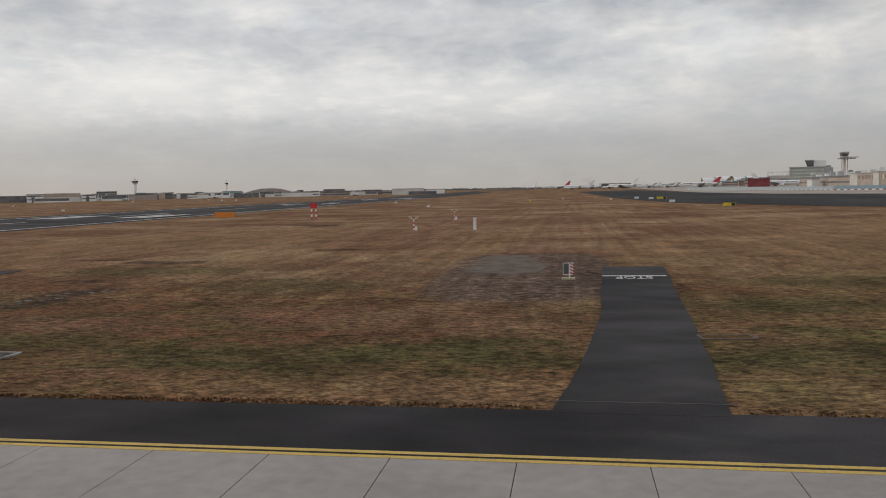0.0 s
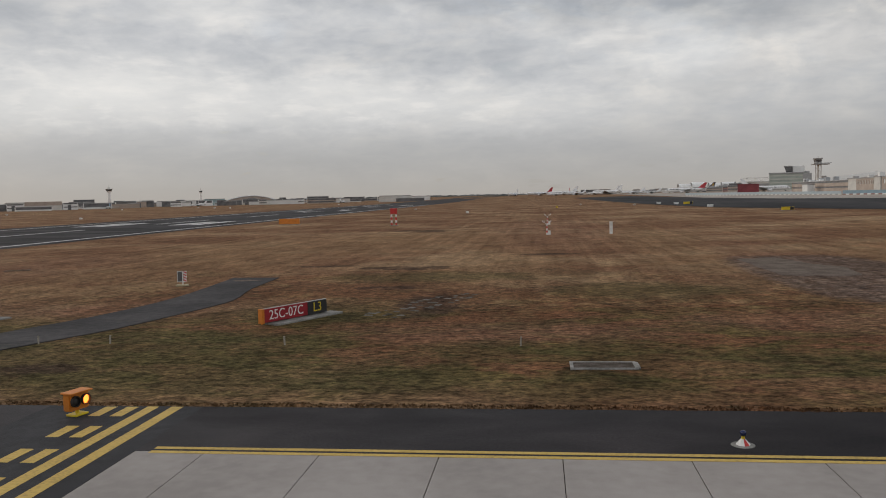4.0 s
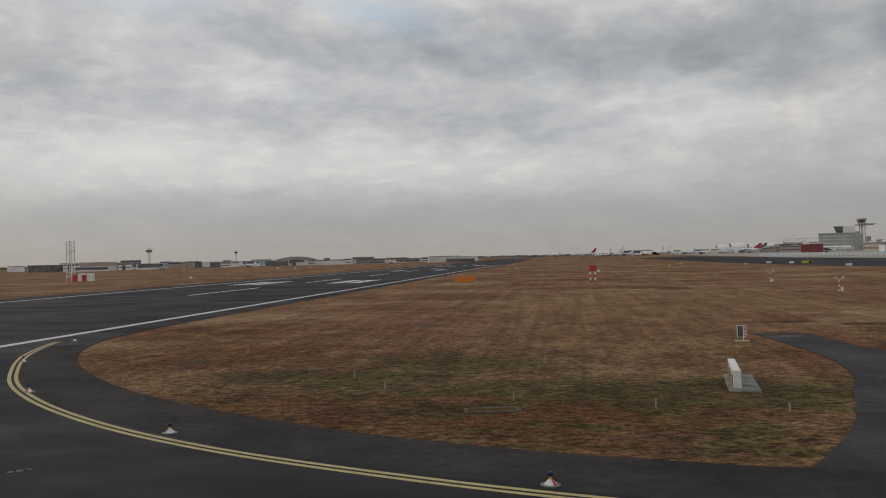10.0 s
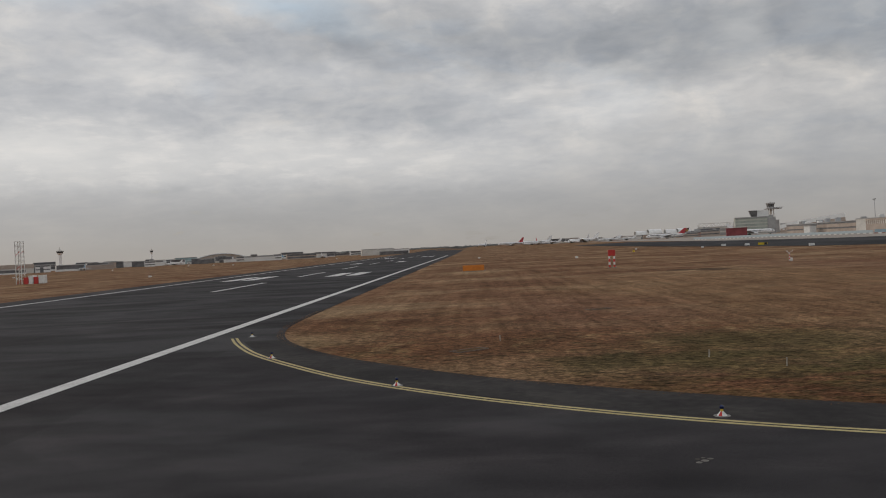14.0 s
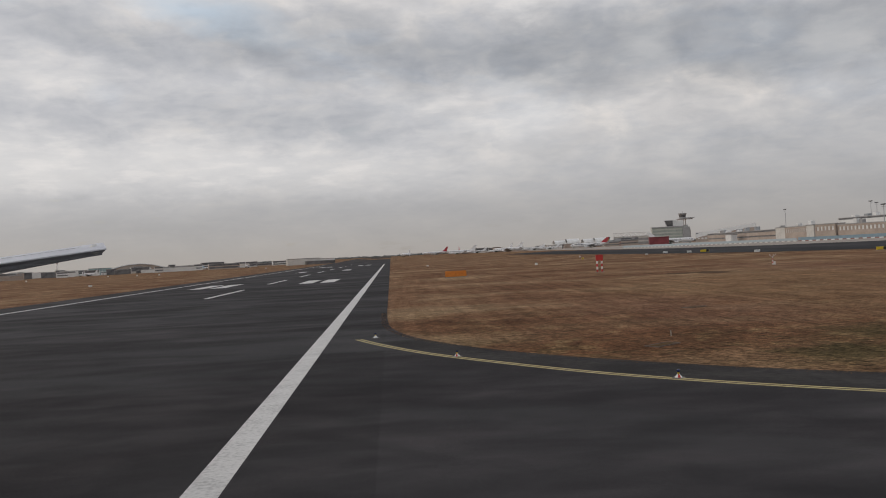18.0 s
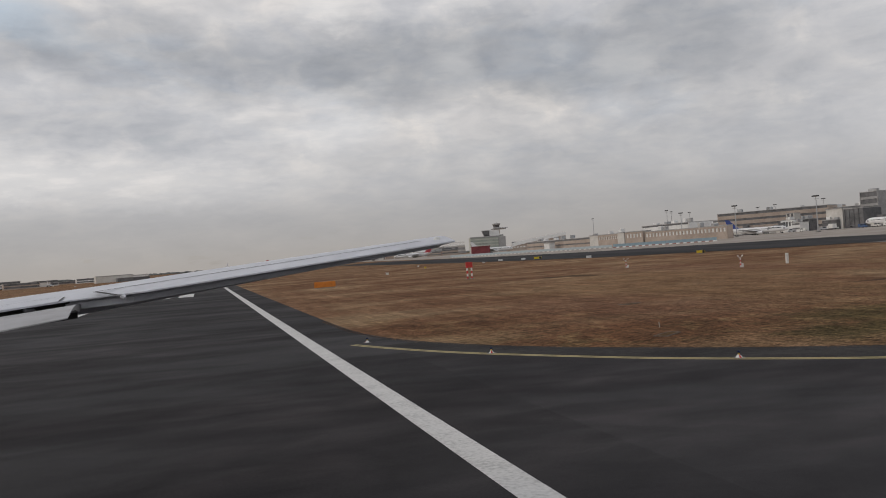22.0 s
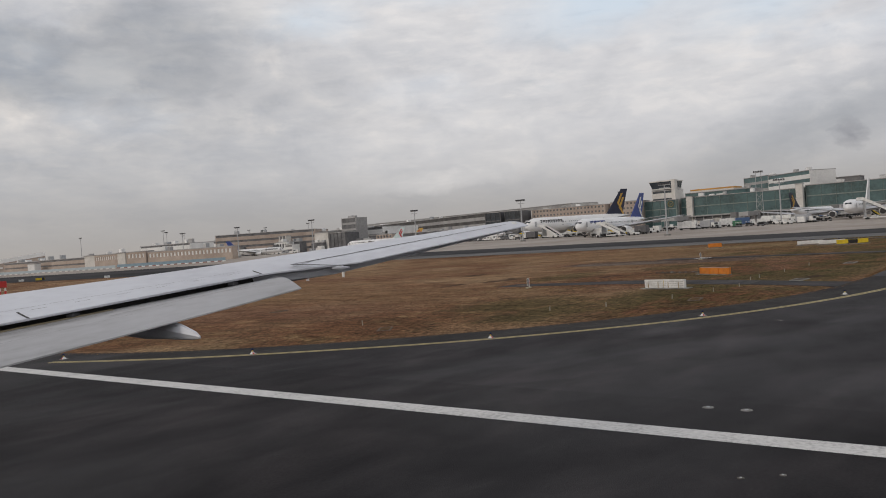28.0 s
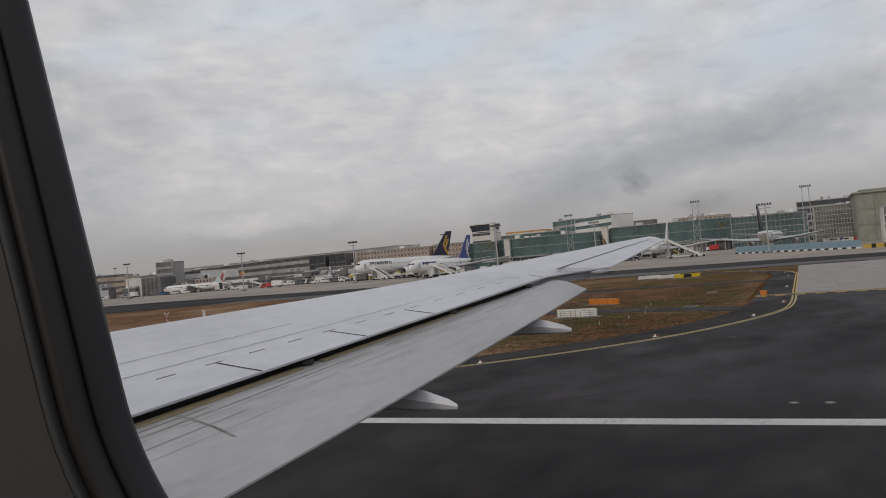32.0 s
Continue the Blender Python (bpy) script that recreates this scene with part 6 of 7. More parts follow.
part("side_block", bevelled(boxes((39, 49, -1.5, 24, -1, 20.8)), 0.3), WALL_GREY, gb, "darker grey side block")
part("side_plant", bevelled(boxes((41.5, 46.5, 2, 12, 20.8, 23.5)), 0.2), WALL_GREY, gb)
th = facade("truss_hall", (359, 1574), (424, 1557), 30, 17.5, 2, 8, "bands", WALL_GREY, WALL_PALE, "grey hall under a white lattice roof truss", "hall", sill=0.6)
for k in range(8):
    up = k % 2 == 0
    part("truss_bar", tube(bmesh.new(), (8.2 * k, 0, 15.6 if up else 22.6), (8.2 * k + 8.2, 0, 22.6 if up else 15.6), 0.5, 0.5, 5), WALL_WHITE, th)
for z in (15.8, 22.6):
    part("truss_chord", boxes((0, 66, -0.6, 0.6, z, z + 0.9)), WALL_WHITE, th)
for x in (0, 33, 65):
    part("truss_post", boxes((x, x + 1.2, -0.5, 0.5, 15, 23.2)), WALL_WHITE, th)
# low brown stores between the red hall and the white sheds
for x, y, w, h, c, nm in ((196, 1010, 34, 9.5, WALL_BROWN, "tan"), (160, 905, 16, 7.2, WALL_BROWN, "tan"), (214, 1040, 26, 12, WALL_GREY, "grey"), (182, 960, 12, 8.2, RED_BROWN, "brick-red")):
    facade("cargo_store", (x, y), (x + w * 0.97, y - w * 0.25), 12, h, 2, 4, "bands", c, WINDOW_BAND, nm + " flat-roofed cargo store on the far apron", "store", sill=0.6, clutter=2, seed=int(x))
ah = facade("arched_hall", (277, 932), (338, 905.5), 40, 12.6, 3, 6, "bands", WALL_PALE, WINDOW_BAND, "long hall with a rising white curved roof", "hall", sill=0.7)
bm = bmesh.new()
prof = [(66.5 * k / 10, 9.0 + 9.6 * (k / 10) ** 0.8) for k in range(11)]
va, vb = [bm.verts.new((x, -1, z)) for x, z in prof], [bm.verts.new((x, 40, z)) for x, z in prof]
wa, wb2 = [bm.verts.new((x, -1, z - 4.5)) for x, z in prof], [bm.verts.new((x, 40, z - 4.5)) for x, z in prof]
for k in range(10):
    bm.faces.new((va[k], va[k + 1], vb[k + 1], vb[k]))
    bm.faces.new((wa[k], wa[k + 1], va[k + 1], va[k]))
    bm.faces.new((wb2[k], wb2[k + 1], wa[k + 1], wa[k]))
part("curved_roof", bm, BRIGHT_WHITE, ah, "white curved roof")
bm = bmesh.new()
bm.faces.new([bm.verts.new((x, -0.5, z - 4.0)) for x, z in prof[::-1]] + [bm.verts.new((0, -0.5, -1)), bm.verts.new((66.5, -0.5, -1))])
part("front_wall", bm, WALL_BROWN, ah, "brown wall below the curved roof")
for k in range(16):
    part("window", boxes((2 + 4.0 * k, 4.4 + 4.0 * k, -0.6, -0.45, 3.2, 4.6)), WALL_WHITE, ah)
for x, y, r, h in ((266, 1652, 12, 15.5), (290, 1640, 13, 18), (318, 1622, 11, 16), (340, 1610, 12, 17)):
    t = thing("white_dome_shed", zat(x, y), "white round-roofed cargo shed with a pale lower wing", "shed")
    bm = bmesh.new()
    loft(bm, [[bm.verts.new((sx, r * math.cos(a), h * 0.55 + h * 0.45 * math.sin(a))) for a in [math.pi * k / 10 for k in range(11)]] for sx in (-r, r)], cap=False)
    part("roof", bm, BRIGHT_WHITE, t)
    part("wall", boxes((-r, r, -r, r, -1, h * 0.56)), WALL_PALE, t)
    part("eave", bevelled(boxes((-r - 0.4, r + 0.4, -r - 0.6, -r, h * 0.5, h * 0.62)), 0.2), BRIGHT_WHITE, t, "white eave")
    part("lower_wing", bevelled(boxes((-r - 4, r + 2, -r - 9, -r - 0.7, -1, h * 0.42)), 0.2), BRIGHT_WHITE, t, "low white front wing")

# far control towers


def control_tower(at, h, w, label):
    t = thing("control_tower", at, label, "control tower")
    bm = bmesh.new()
    loft(bm, [ring(bm, (0, 0, z), (0, 0, 1), r * w, 12) for z, r in ((-1, 0.55), (h * 0.72, 0.46), (h * 0.76, 0.9), (h * 0.80, 1.0))])
    part("shaft", bm, BRIGHT_WHITE, t)
    bm = bmesh.new()
    loft(bm, [ring(bm, (0, 0, z), (0, 0, 1), r * w, 12) for z, r in ((h * 0.80, 0.9), (h * 0.88, 1.25))])
    part("cab_glazing", bm, GLASS_DARK, t)
    bm = bmesh.new()
    loft(bm, [ring(bm, (0, 0, z), (0, 0, 1), r * w, 12) for z, r in ((h * 0.88, 1.35), (h * 0.91, 1.3), (h * 0.92, 0.5), (h, 0.3))])
    part("cab_roof", bm, WALL_PALE, t)
    part("mast", tube(bmesh.new(), (0, 0, h), (0, 0, h * 1.09), 0.12 * w, 0.05 * w, 6), WALL_PALE, t)
    return t


control_tower((-846, 1474, 0), 37.5, 5.5, "slim far control tower with a dark cab")
control_tower((-854, 1919, 0), 36, 3.4, "thin far tower above the hangars")
ct = thing("control_tower", (449, 1435, 2.4), "grey control tower with a square dark cab and ring gallery", "control tower")
part("shaft", tube(bmesh.new(), (0, 0, -1), (0, 0, 43), 2.0, 1.8, 12), WALL_PALE, ct)
for sx in (-4.6, 4.2):
    part("corner_column", boxes((sx - 0.6, sx + 0.6, -2.5, -1.5, -1, 41)), WALL_PALE, ct)
for k in range(6):
    s_ = 1 if k % 2 else -1
    part("brace", tube(bmesh.new(), (-4.4 * s_, -2, 4 + 6 * k), (4.0 * s_, -2, 10 + 6 * k), 0.35, 0.35, 5), WALL_PALE, ct)
part("service_shaft", boxes((7.0, 13, -2, 3, -1, 22)), WALL_GREY, ct, "grey service block at the foot")
part("gallery", bevelled(boxes((-9, 16, -8, 8, 40.6, 42.4)), 0.3), WALL_GREY, ct, "grey gallery reaching out to one side")
part("gallery_rail", boxes((-8.5, 19, -8.2, -7.9, 42.6, 43.8)), POLE_GREY, ct)
bm = bmesh.new()
loft(bm, [ring(bm, (-0.5, 0, z), (0, 0, 1), r, 8) for z, r in ((42.4, 6.4), (44.2, 6.6), (45.0, 6.0))])
part("cab_floor", bm, WALL_GREY, ct)
bm = bmesh.new()
loft(bm, [ring(bm, (-0.5, 0, z), (0, 0, 1), r, 8) for z, r in ((45, 6.0), (49.4, 7.2))])
part("cab_glazing", bm, WINDOW_BAND, ct, "cab windows greyed for haze")
part("cab_roof", bevelled(boxes((-6.6, 5.6, -6, 6, 49.4, 52.2)), 0.4), WALL_GREY, ct, "grey flat cab roof")
part("mast", tube(bmesh.new(), (0, 0, 52), (0, 0, 56), 0.3, 0.15, 5), POLE_GREY, ct)

# hangars across the field
hg = facade("hangar", (-520, 735), (-493, 753), 40, 8.2, 1, 5.5, "bands", WALL_PALE, WALL_PALE, "long pale hangar under a deep brown roof edge", "hangar", roof=WALL_BROWN, sill=0.3)
part("roof_edge", bevelled(boxes((-0.4, 32.9, -0.5, 0.0, 4.9, 8.6)), 0.1), WALL_BROWN, hg, "deep brown roof edge")
for k in range(6):
    part("door_leaf", boxes((0.4 + 5.4 * k, 5.5 + 5.4 * k, -0.2, 0.02, 0, 4.8)), WALL_PALE, hg)
for a, b in (((-533, 726), (-521, 734)), ((-492, 754), (-481, 761))):
    an = facade("hangar_annex", a, b, 20, 6.6, 2, 4, "bands", WALL_WHITE, WINDOW_BAND, "white annex beside the hangar", "hangar", sill=0.7)
    part("gate", boxes((4.0, 7.0, -0.12, 0.02, 0, 5.2)), WALL_DARK, an, "dark tall gate")
facade("office_wing", (-600, 1000), (-560, 1022), 14, 6.2, 2, 4, "bands", WALL_WHITE, WINDOW_BAND, "low white office wing across the field", "office", sill=0.6)
facade("dark_office", (-640, 1015), (-618, 1028), 20, 11.0, 3, 4, "bands", WALL_GREY, WALL_DARK, "grey flat office block across the field", "office")
facade("pale_shed", (-606, 1036), (-560, 1062), 20, 5.5, 0, 6, "plain", WALL_WHITE, GLASS_DARK, "low white shed across the field", "shed")
facade("glass_hall", (-433, 958), (-410, 968), 20, 7.8, 2, 5, "glass", WALL_WHITE, PALE_CYAN, "low glass hall across the field", "hall")
facade("grey_shed", (-314, 1000), (-288, 1008), 20, 8.0, 2, 6, "bands", WALL_PALE, WINDOW_BAND, "grey shed on the far side of the field", "shed")
facade("pale_shed", (-366, 985), (-330, 996), 20, 4.6, 0, 6, "plain", WALL_WHITE, GLASS_DARK, "low white shed across the field", "shed")
ar = thing("arched_arena", (-440, 1035, 0), "broad hall under a pale brown arch roof with white rim", "hall", turn=20)
arc = [(74 * k / 20, 3.4 + 8.0 * math.sin(math.pi * k / 20) ** 0.8) for k in range(21)]
bm = bmesh.new()
rows_ = [[bm.verts.new((x, d, z)) for x, z in arc] for d in (0, 15, 30)]
for p, q in zip(rows_, rows_[1:]):
    for k in range(20):
        bm.faces.new((p[k], p[k + 1], q[k + 1], q[k]))
part("arch_roof", bm, WALL_BROWN, ar, "pale brown arch roof", True)
bm = bmesh.new()
bm.faces.new([bm.verts.new((x, 0.5, z)) for x, z in arc] + [bm.verts.new((74, 0.5, -1)), bm.verts.new((0, 0.5, -1))])
part("front_wall", bm, WALL_BROWN, ar, "brown arched front")
bm = bmesh.new()
for (x0, z0_), (x1, z1_) in zip(arc, arc[1:]):
    tube(bm, (x0, -0.2, z0_), (x1, -0.2, z1_), 0.7, 0.7, 6)
part("rim", bm, WALL_WHITE, ar, "white arch rim")
part("side_wing", bevelled(boxes((62, 84, -3, 14, -1, 6.0)), 0.2), WALL_GREY, ar, "grey side wing")
part("plinth", boxes((-2, 62, -2, 0.3, -1, 2.2)), WALL_WHITE, ar)
random.seed(21)
for k in range(46):
    az_, d = radians(random.uniform(9, 44)), random.uniform(850, 1300)
    x, y = -math.sin(az_) * d, math.cos(az_) * d
    w, h = random.uniform(10, 40), random.choice((3.5, 4.5, 5.5, 6.5, 8.0))
    facade("field_shed", (x, y), (x + w * math.cos(az_), y + w * math.sin(az_)), 14, h, random.choice((0, 1, 2)), 5, random.choice(("plain", "bands")), random.choice((WALL_PALE, WALL_WHITE, BRIGHT_WHITE, WALL_WHITE, WALL_BROWN)), WINDOW_BAND, "low airfield shed in the distance", "shed", z0=0)
# scattered small sheds and stores of the cargo town
random.seed(77)
for k in range(64):
    az_, d = radians(random.uniform(14.5, 31)), random.uniform(930, 1180)
    x, y = -60 - math.sin(az_) * d, math.cos(az_) * d
    w, h = random.uniform(5, 17), random.uniform(2.6, 6.2) * random.choice((1, 1, 1, 1.35))
    facade("cargo_store", (x, y), (x + w * math.cos(az_), y + w * math.sin(az_)), 10, h, random.choice((0, 1, 2)), 5, "bands", random.choice((WALL_WHITE, BRIGHT_WHITE, BRIGHT_WHITE, WALL_PALE, WALL_BROWN, PALE_CYAN)), WINDOW_BAND, "small pale store across the airfield", "shed", z0=0, sill=0.6)
for k in range(34):
    az_, d = -radians(random.uniform(1, 12)), random.uniform(1150, 1500)
    x, y = -math.sin(az_) * d, math.cos(az_) * d
    w, h = random.uniform(8, 26), random.uniform(4.5, 9.5)
    facade("cargo_shed", (x, y), (x + w * math.cos(az_), y + w * math.sin(az_)), 14, h, random.choice((0, 1, 2)), 5, random.choice(("plain", "bands")), random.choice((WALL_PALE, WALL_WHITE, BRIGHT_WHITE, WALL_GREY, WALL_BROWN)), WINDOW_BAND, "pale cargo shed in the distance", "shed")

# noise barriers at the apron edge: blue boards over a red-white or black-white kerb


def barrier(a, b, h, label, cols, boards=None):
    L = math.hypot(b[0] - a[0], b[1] - a[1])
    n = max(3, round(L / 4.0))
    t = thing("apron_barrier", zat(*a), label, "barrier", turn=math.degrees(math.atan2(b[1] - a[1], b[0] - a[0])))
    slope = (ground_z(*b) - ground_z(*a)) / L
    pan, kb = finish("board", bevelled(boxes((0.03, L / n - 0.03, -0.08, 0.08, 0.5, h)), 0.02), boards or BLUE_WALL), [finish("kerb_block", bevelled(boxes((0.02, L / n / 2 - 0.02, -0.3, 0.3, -0.2, 0.5)), 0.05), c) for c in cols]
    for k in range(n):
        shared("board", pan, t, pose(L * k / n, 0, slope * L * k / n))
        for j in (0, 1):
            shared("kerb_block", kb[j], t, pose(L * k / n + j * L / n / 2, 0, slope * L * k / n))
    return t


barrier((74, 540), (115.6, 385), 1.7, "pale blue barrier boards along the apron on grey blocks", (WALL_GREY, WALL_PALE), PALE_BOARD)
barrier((116, 384), (140.5, 329), 1.95, "blue barrier boards along the apron on red and white blocks", (RED_BROWN, WHITE))
barrier((228, 38), (181, -3.6), 2.8, "blue-grey barrier boards on black and white blocks", (BLACK, WHITE))
yb = thing("low_barrier", zat(180.2, -4.3), "low yellow and black blocks at the end of the boards", "barrier", turn=-130)
yel, blk = finish("yellow_block", bevelled(boxes((0.02, 2.9, -0.3, 0.3, -0.4, 1.3)), 0.08), YELLOW), finish("black_block", bevelled(boxes((0.02, 1.4, -0.3, 0.3, -0.4, 1.3)), 0.08), BLACK)
for k in range(9):
    shared("yellow_block", yel, yb, pose(k * 4.4, 0, -0.02 * k))
    shared("black_block", blk, yb, pose(k * 4.4 + 2.95, 0, -0.02 * k))

# far woods and hills
# tree colour greyed and lifted to carry the distance haze
WOOD = material("far_woods", [(0.085, 0.09, 0.085), (0.12, 0.125, 0.118), (0.15, 0.15, 0.14)], 0.02, 0.95, world_space=True)
random.seed(33)
verts, faces = [], []
for k in range(2600):
    az_ = radians(random.uniform(-80, 60))
    d = random.uniform(2500, 3100)
    x, y, r, h = -math.sin(az_) * d, math.cos(az_) * d, random.uniform(9, 18), random.uniform(4, 9)
    i = len(verts)
    for m in range(6):
        a = 2 * math.pi * m / 6 + k
        verts.append((x + r * math.cos(a), y + r * math.sin(a), -1))
        verts.append((x + r * 0.8 * math.cos(a), y + r * 0.8 * math.sin(a), h * random.uniform(0.55, 0.8)))
    verts.append((x, y, h))
    for m in range(6):
        p, q = i + 2 * m, i + 2 * ((m + 1) % 6)
        faces += [(p, q, q + 1, p + 1), (p + 1, q + 1, i + 12)]
me = bpy.data.meshes.new("far_woods")
me.from_pydata(verts, [], faces)
me.materials.append(WOOD)
tagged(new("far_woods", me), "line of far woods along the horizon, greyed for haze", "woods", "", "stuff")
# blue-grey base colour stands in for the haze before the ridge
HILL = material("haze_tinted_hill", [(0.13, 0.145, 0.16), (0.16, 0.175, 0.19), (0.19, 0.20, 0.21)], 0.002, 0.95, world_space=True)
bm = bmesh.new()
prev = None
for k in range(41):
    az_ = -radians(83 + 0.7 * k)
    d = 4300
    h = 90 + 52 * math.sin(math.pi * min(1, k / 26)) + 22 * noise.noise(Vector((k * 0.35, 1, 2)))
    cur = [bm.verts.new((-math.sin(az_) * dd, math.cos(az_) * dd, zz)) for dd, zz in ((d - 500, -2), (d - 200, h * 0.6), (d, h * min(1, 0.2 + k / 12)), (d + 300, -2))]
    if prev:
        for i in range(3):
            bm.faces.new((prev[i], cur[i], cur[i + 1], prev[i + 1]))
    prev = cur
tagged(setting("backdrop_hill", bm, HILL, "wooded ridge on the horizon, haze put into its colour", "hill", True))

# ---- aircraft, poles and vehicles on the apron ----
PLANE_WHITE = paint("aircraft_white", (0.84, 0.84, 0.84), 0.3, scale=0.15, vary=0.08)
PLANE_GREY = paint("aircraft_grey", (0.40, 0.41, 0.43), 0.35, scale=0.15)
NAVY = paint("navy_tail", (0.012, 0.016, 0.045), 0.35)
GOLD = paint("gold_mark", (0.55, 0.33, 0.06), 0.4)
TAIL_BLUE = paint("blue_tail", (0.03, 0.06, 0.25), 0.35)
TAIL_TEAL = paint("pale_teal_tail", (0.50, 0.60, 0.60), 0.35)
TAIL_RED = paint("red_tail", (0.45, 0.04, 0.05), 0.35)
TAIL_DARK = paint("dark_brown_tail", (0.05, 0.03, 0.03), 0.4)
TAIL_SKY = paint("light_blue_tail", (0.25, 0.42, 0.55), 0.35)
ENGINE_DARK = paint("engine_mouth", (0.02, 0.02, 0.022), 0.4)
TYRE = paint("rubber", (0.02, 0.02, 0.02), 0.8)


def aircraft(x, y, turn, L, label, tail=None, mark=None, titles=None, engine=None, fin_scale=1.0, fat=1.0):
    """A parked airliner, nose along +x of its own axes, standing on its wheels."""
    tail, engine = tail or PLANE_WHITE, engine or PLANE_WHITE
    R = L * 0.046 * fat
    ax = R * 1.75
    t = thing("parked_airliner", zat(x, y), label, "airliner", turn=turn)
    bm = bmesh.new()
    st = ((0.5, 0.02, -0.25), (0.492, 0.28, -0.2), (0.475, 0.55, -0.12), (0.45, 0.80, -0.05), (0.41, 0.97, 0), (0.36, 1, 0), (0.1, 1, 0), (-0.18, 1, 0), (-0.28, 0.88, 0.10), (-0.38, 0.62, 0.30), (-0.46, 0.32, 0.50), (-0.5, 0.08, 0.62))
    loft(bm, [ring(bm, (f * L, 0, ax + dz * R), (1, 0, 0), r * R, 18) for f, r, dz in st][::-1])
    body = part("fuselage", bm, PLANE_WHITE, t, "", True)
    part("cockpit_window", bevelled(boxes((0.462 * L, 0.478 * L, -0.42 * R, 0.42 * R, ax + 0.30 * R, ax + 0.52 * R)), 0.03), GLASS_DARK, body)
    for s in (-1, 1):
        if L > 55:
            pane = finish("cabin_window", boxes((0, 0.42, s * R * 0.985 - 0.03, s * R * 0.985 + 0.03, ax + 0.19 * R, ax + 0.31 * R)), GLASS_DARK)
            for k in range(34):
                if k % 11 != 10:
                    shared("cabin_window", pane, body, pose(-0.28 * L + 0.02 * L * k, 0, 0))
        else:
            part("window_strip", boxes((-0.28 * L, 0.40 * L, s * R * 0.985 - 0.03, s * R * 0.985 + 0.03, ax + 0.20 * R, ax + 0.33 * R)), GLASS_DARK, body, "dark strip of cabin glass")
        if titles:
            for k in range(9):
                w = L * 0.0185
                x0 = 0.40 * L - (k + 1) * w * 1.25
                zt, zb, yy = ax + 0.60 * R, ax + 0.30 * R, s * R * 0.93
                rows = [(x0, x0 + w * 0.3, yy - 0.1, yy + 0.1, zb, zt), (x0 + w * 0.3, x0 + w * 0.9, yy - 0.1, yy + 0.1, zt - 0.09 * R, zt)]
                if k % 2:
                    rows.append((x0 + w * 0.62, x0 + w * 0.9, yy - 0.1, yy + 0.1, zb, zt - 0.09 * R))
                else:
                    rows.append((x0 + w * 0.3, x0 + w * 0.9, yy - 0.1, yy + 0.1, zb, zb + 0.08 * R))
                part("title_bar", boxes(*rows), titles, body)
        for f in (0.43, 0.18, -0.22):
            part("cabin_door", boxes((f * L, f * L + 1.0, s * R * 0.96 - 0.06, s * R * 0.96 + 0.06, ax - 0.25 * R, ax + 0.45 * R)), PLANE_GREY, body)
        bm = bmesh.new()
        tipx = -0.17 * L
        sec = []
        for u, xl, xt, z, th in ((0, 0.14 * L, -0.12 * L, ax - 0.55 * R, 0.055), (0.35, 0.045 * L, -0.115 * L, ax - 0.30 * R, 0.035), (1, tipx + 0.035 * L, tipx - 0.01 * L, ax + 0.55 * R, 0.010)):
            yy = s * (R * 0.6 + u * (0.47 * L - R * 0.6))
            h = th * L * 0.35
            sec.append([bm.verts.new(p) for p in ((xl, yy, z), (xl * 0.7 + xt * 0.3, yy, z + h), (xt, yy, z), (xl * 0.6 + xt * 0.4, yy, z - h * 0.6))])
        loft(bm, sec)
        bmesh.ops.recalc_face_normals(bm, faces=bm.faces[:])
        w = part("wing", bm, PLANE_GREY, t)
        bm = bmesh.new()
        sec = []
        for u, xl, xt in ((0, -0.36 * L, -0.46 * L), (1, -0.455 * L, -0.495 * L)):
            yy = s * (R * 0.2 + u * 0.17 * L)
            z = ax + 0.45 * R + u * 0.35 * R
            sec.append([bm.verts.new(p) for p in ((xl, yy, z), ((xl + xt) / 2, yy, z + 0.2), (xt, yy, z), ((xl + xt) / 2, yy, z - 0.15))])
        loft(bm, sec)
        bmesh.ops.recalc_face_normals(bm, faces=bm.faces[:])
        part("tailplane", bm, PLANE_GREY, t)
        bm = bmesh.new()
        ex, ey, ez, er = 0.10 * L, s * 0.155 * L, ax - 0.95 * R, R * 0.52
        loft(bm, [ring(bm, (ex + d * er, ey, ez), (1, 0, 0), r * er, 16) for d, r in ((-3.0, 0.45), (-1.8, 0.85), (0, 1.0), (1.3, 1.0), (1.6, 0.9))])
        e = part("engine", bm, engine, t, "", True)
        part("engine_mouth", disc(0, 0.05, er * 0.82, er * 0.82, 16), ENGINE_DARK, e).matrix_basis = pose(ex + 1.6 * er, ey, ez, 0, 90, 0)
        part("pylon", boxes((ex - 1.6 * er, ex + 0.6 * er, ey - 0.12 * er, ey + 0.12 * er, ez + 0.8 * er, ez + 1.5 * er)), PLANE_GREY, e)
        g = part("main_gear", tube(bmesh.new(), (-0.03 * L, s * 0.07 * L, ax - 0.8 * R), (-0.03 * L, s * 0.07 * L, 0.5), 0.14), DARK_METAL, t)
        for dx in (-0.7, 0.7):
            part("wheel", tube(bmesh.new(), (-0.03 * L + dx, s * 0.07 * L - 0.4, 0.55), (-0.03 * L + dx, s * 0.07 * L + 0.4, 0.55), 0.55, 0.55, 14), TYRE, g)
    g = part("nose_gear", tube(bmesh.new(), (0.40 * L, 0, ax - 0.9 * R), (0.40 * L, 0, 0.45), 0.11), DARK_METAL, t)
    part("wheel", tube(bmesh.new(), (0.40 * L, -0.35, 0.45), (0.40 * L, 0.35, 0.45), 0.45, 0.45, 14), TYRE, g)
    bm = bmesh.new()
    H = ax + R + 0.155 * L * fin_scale
    z0 = ax + 0.7 * R
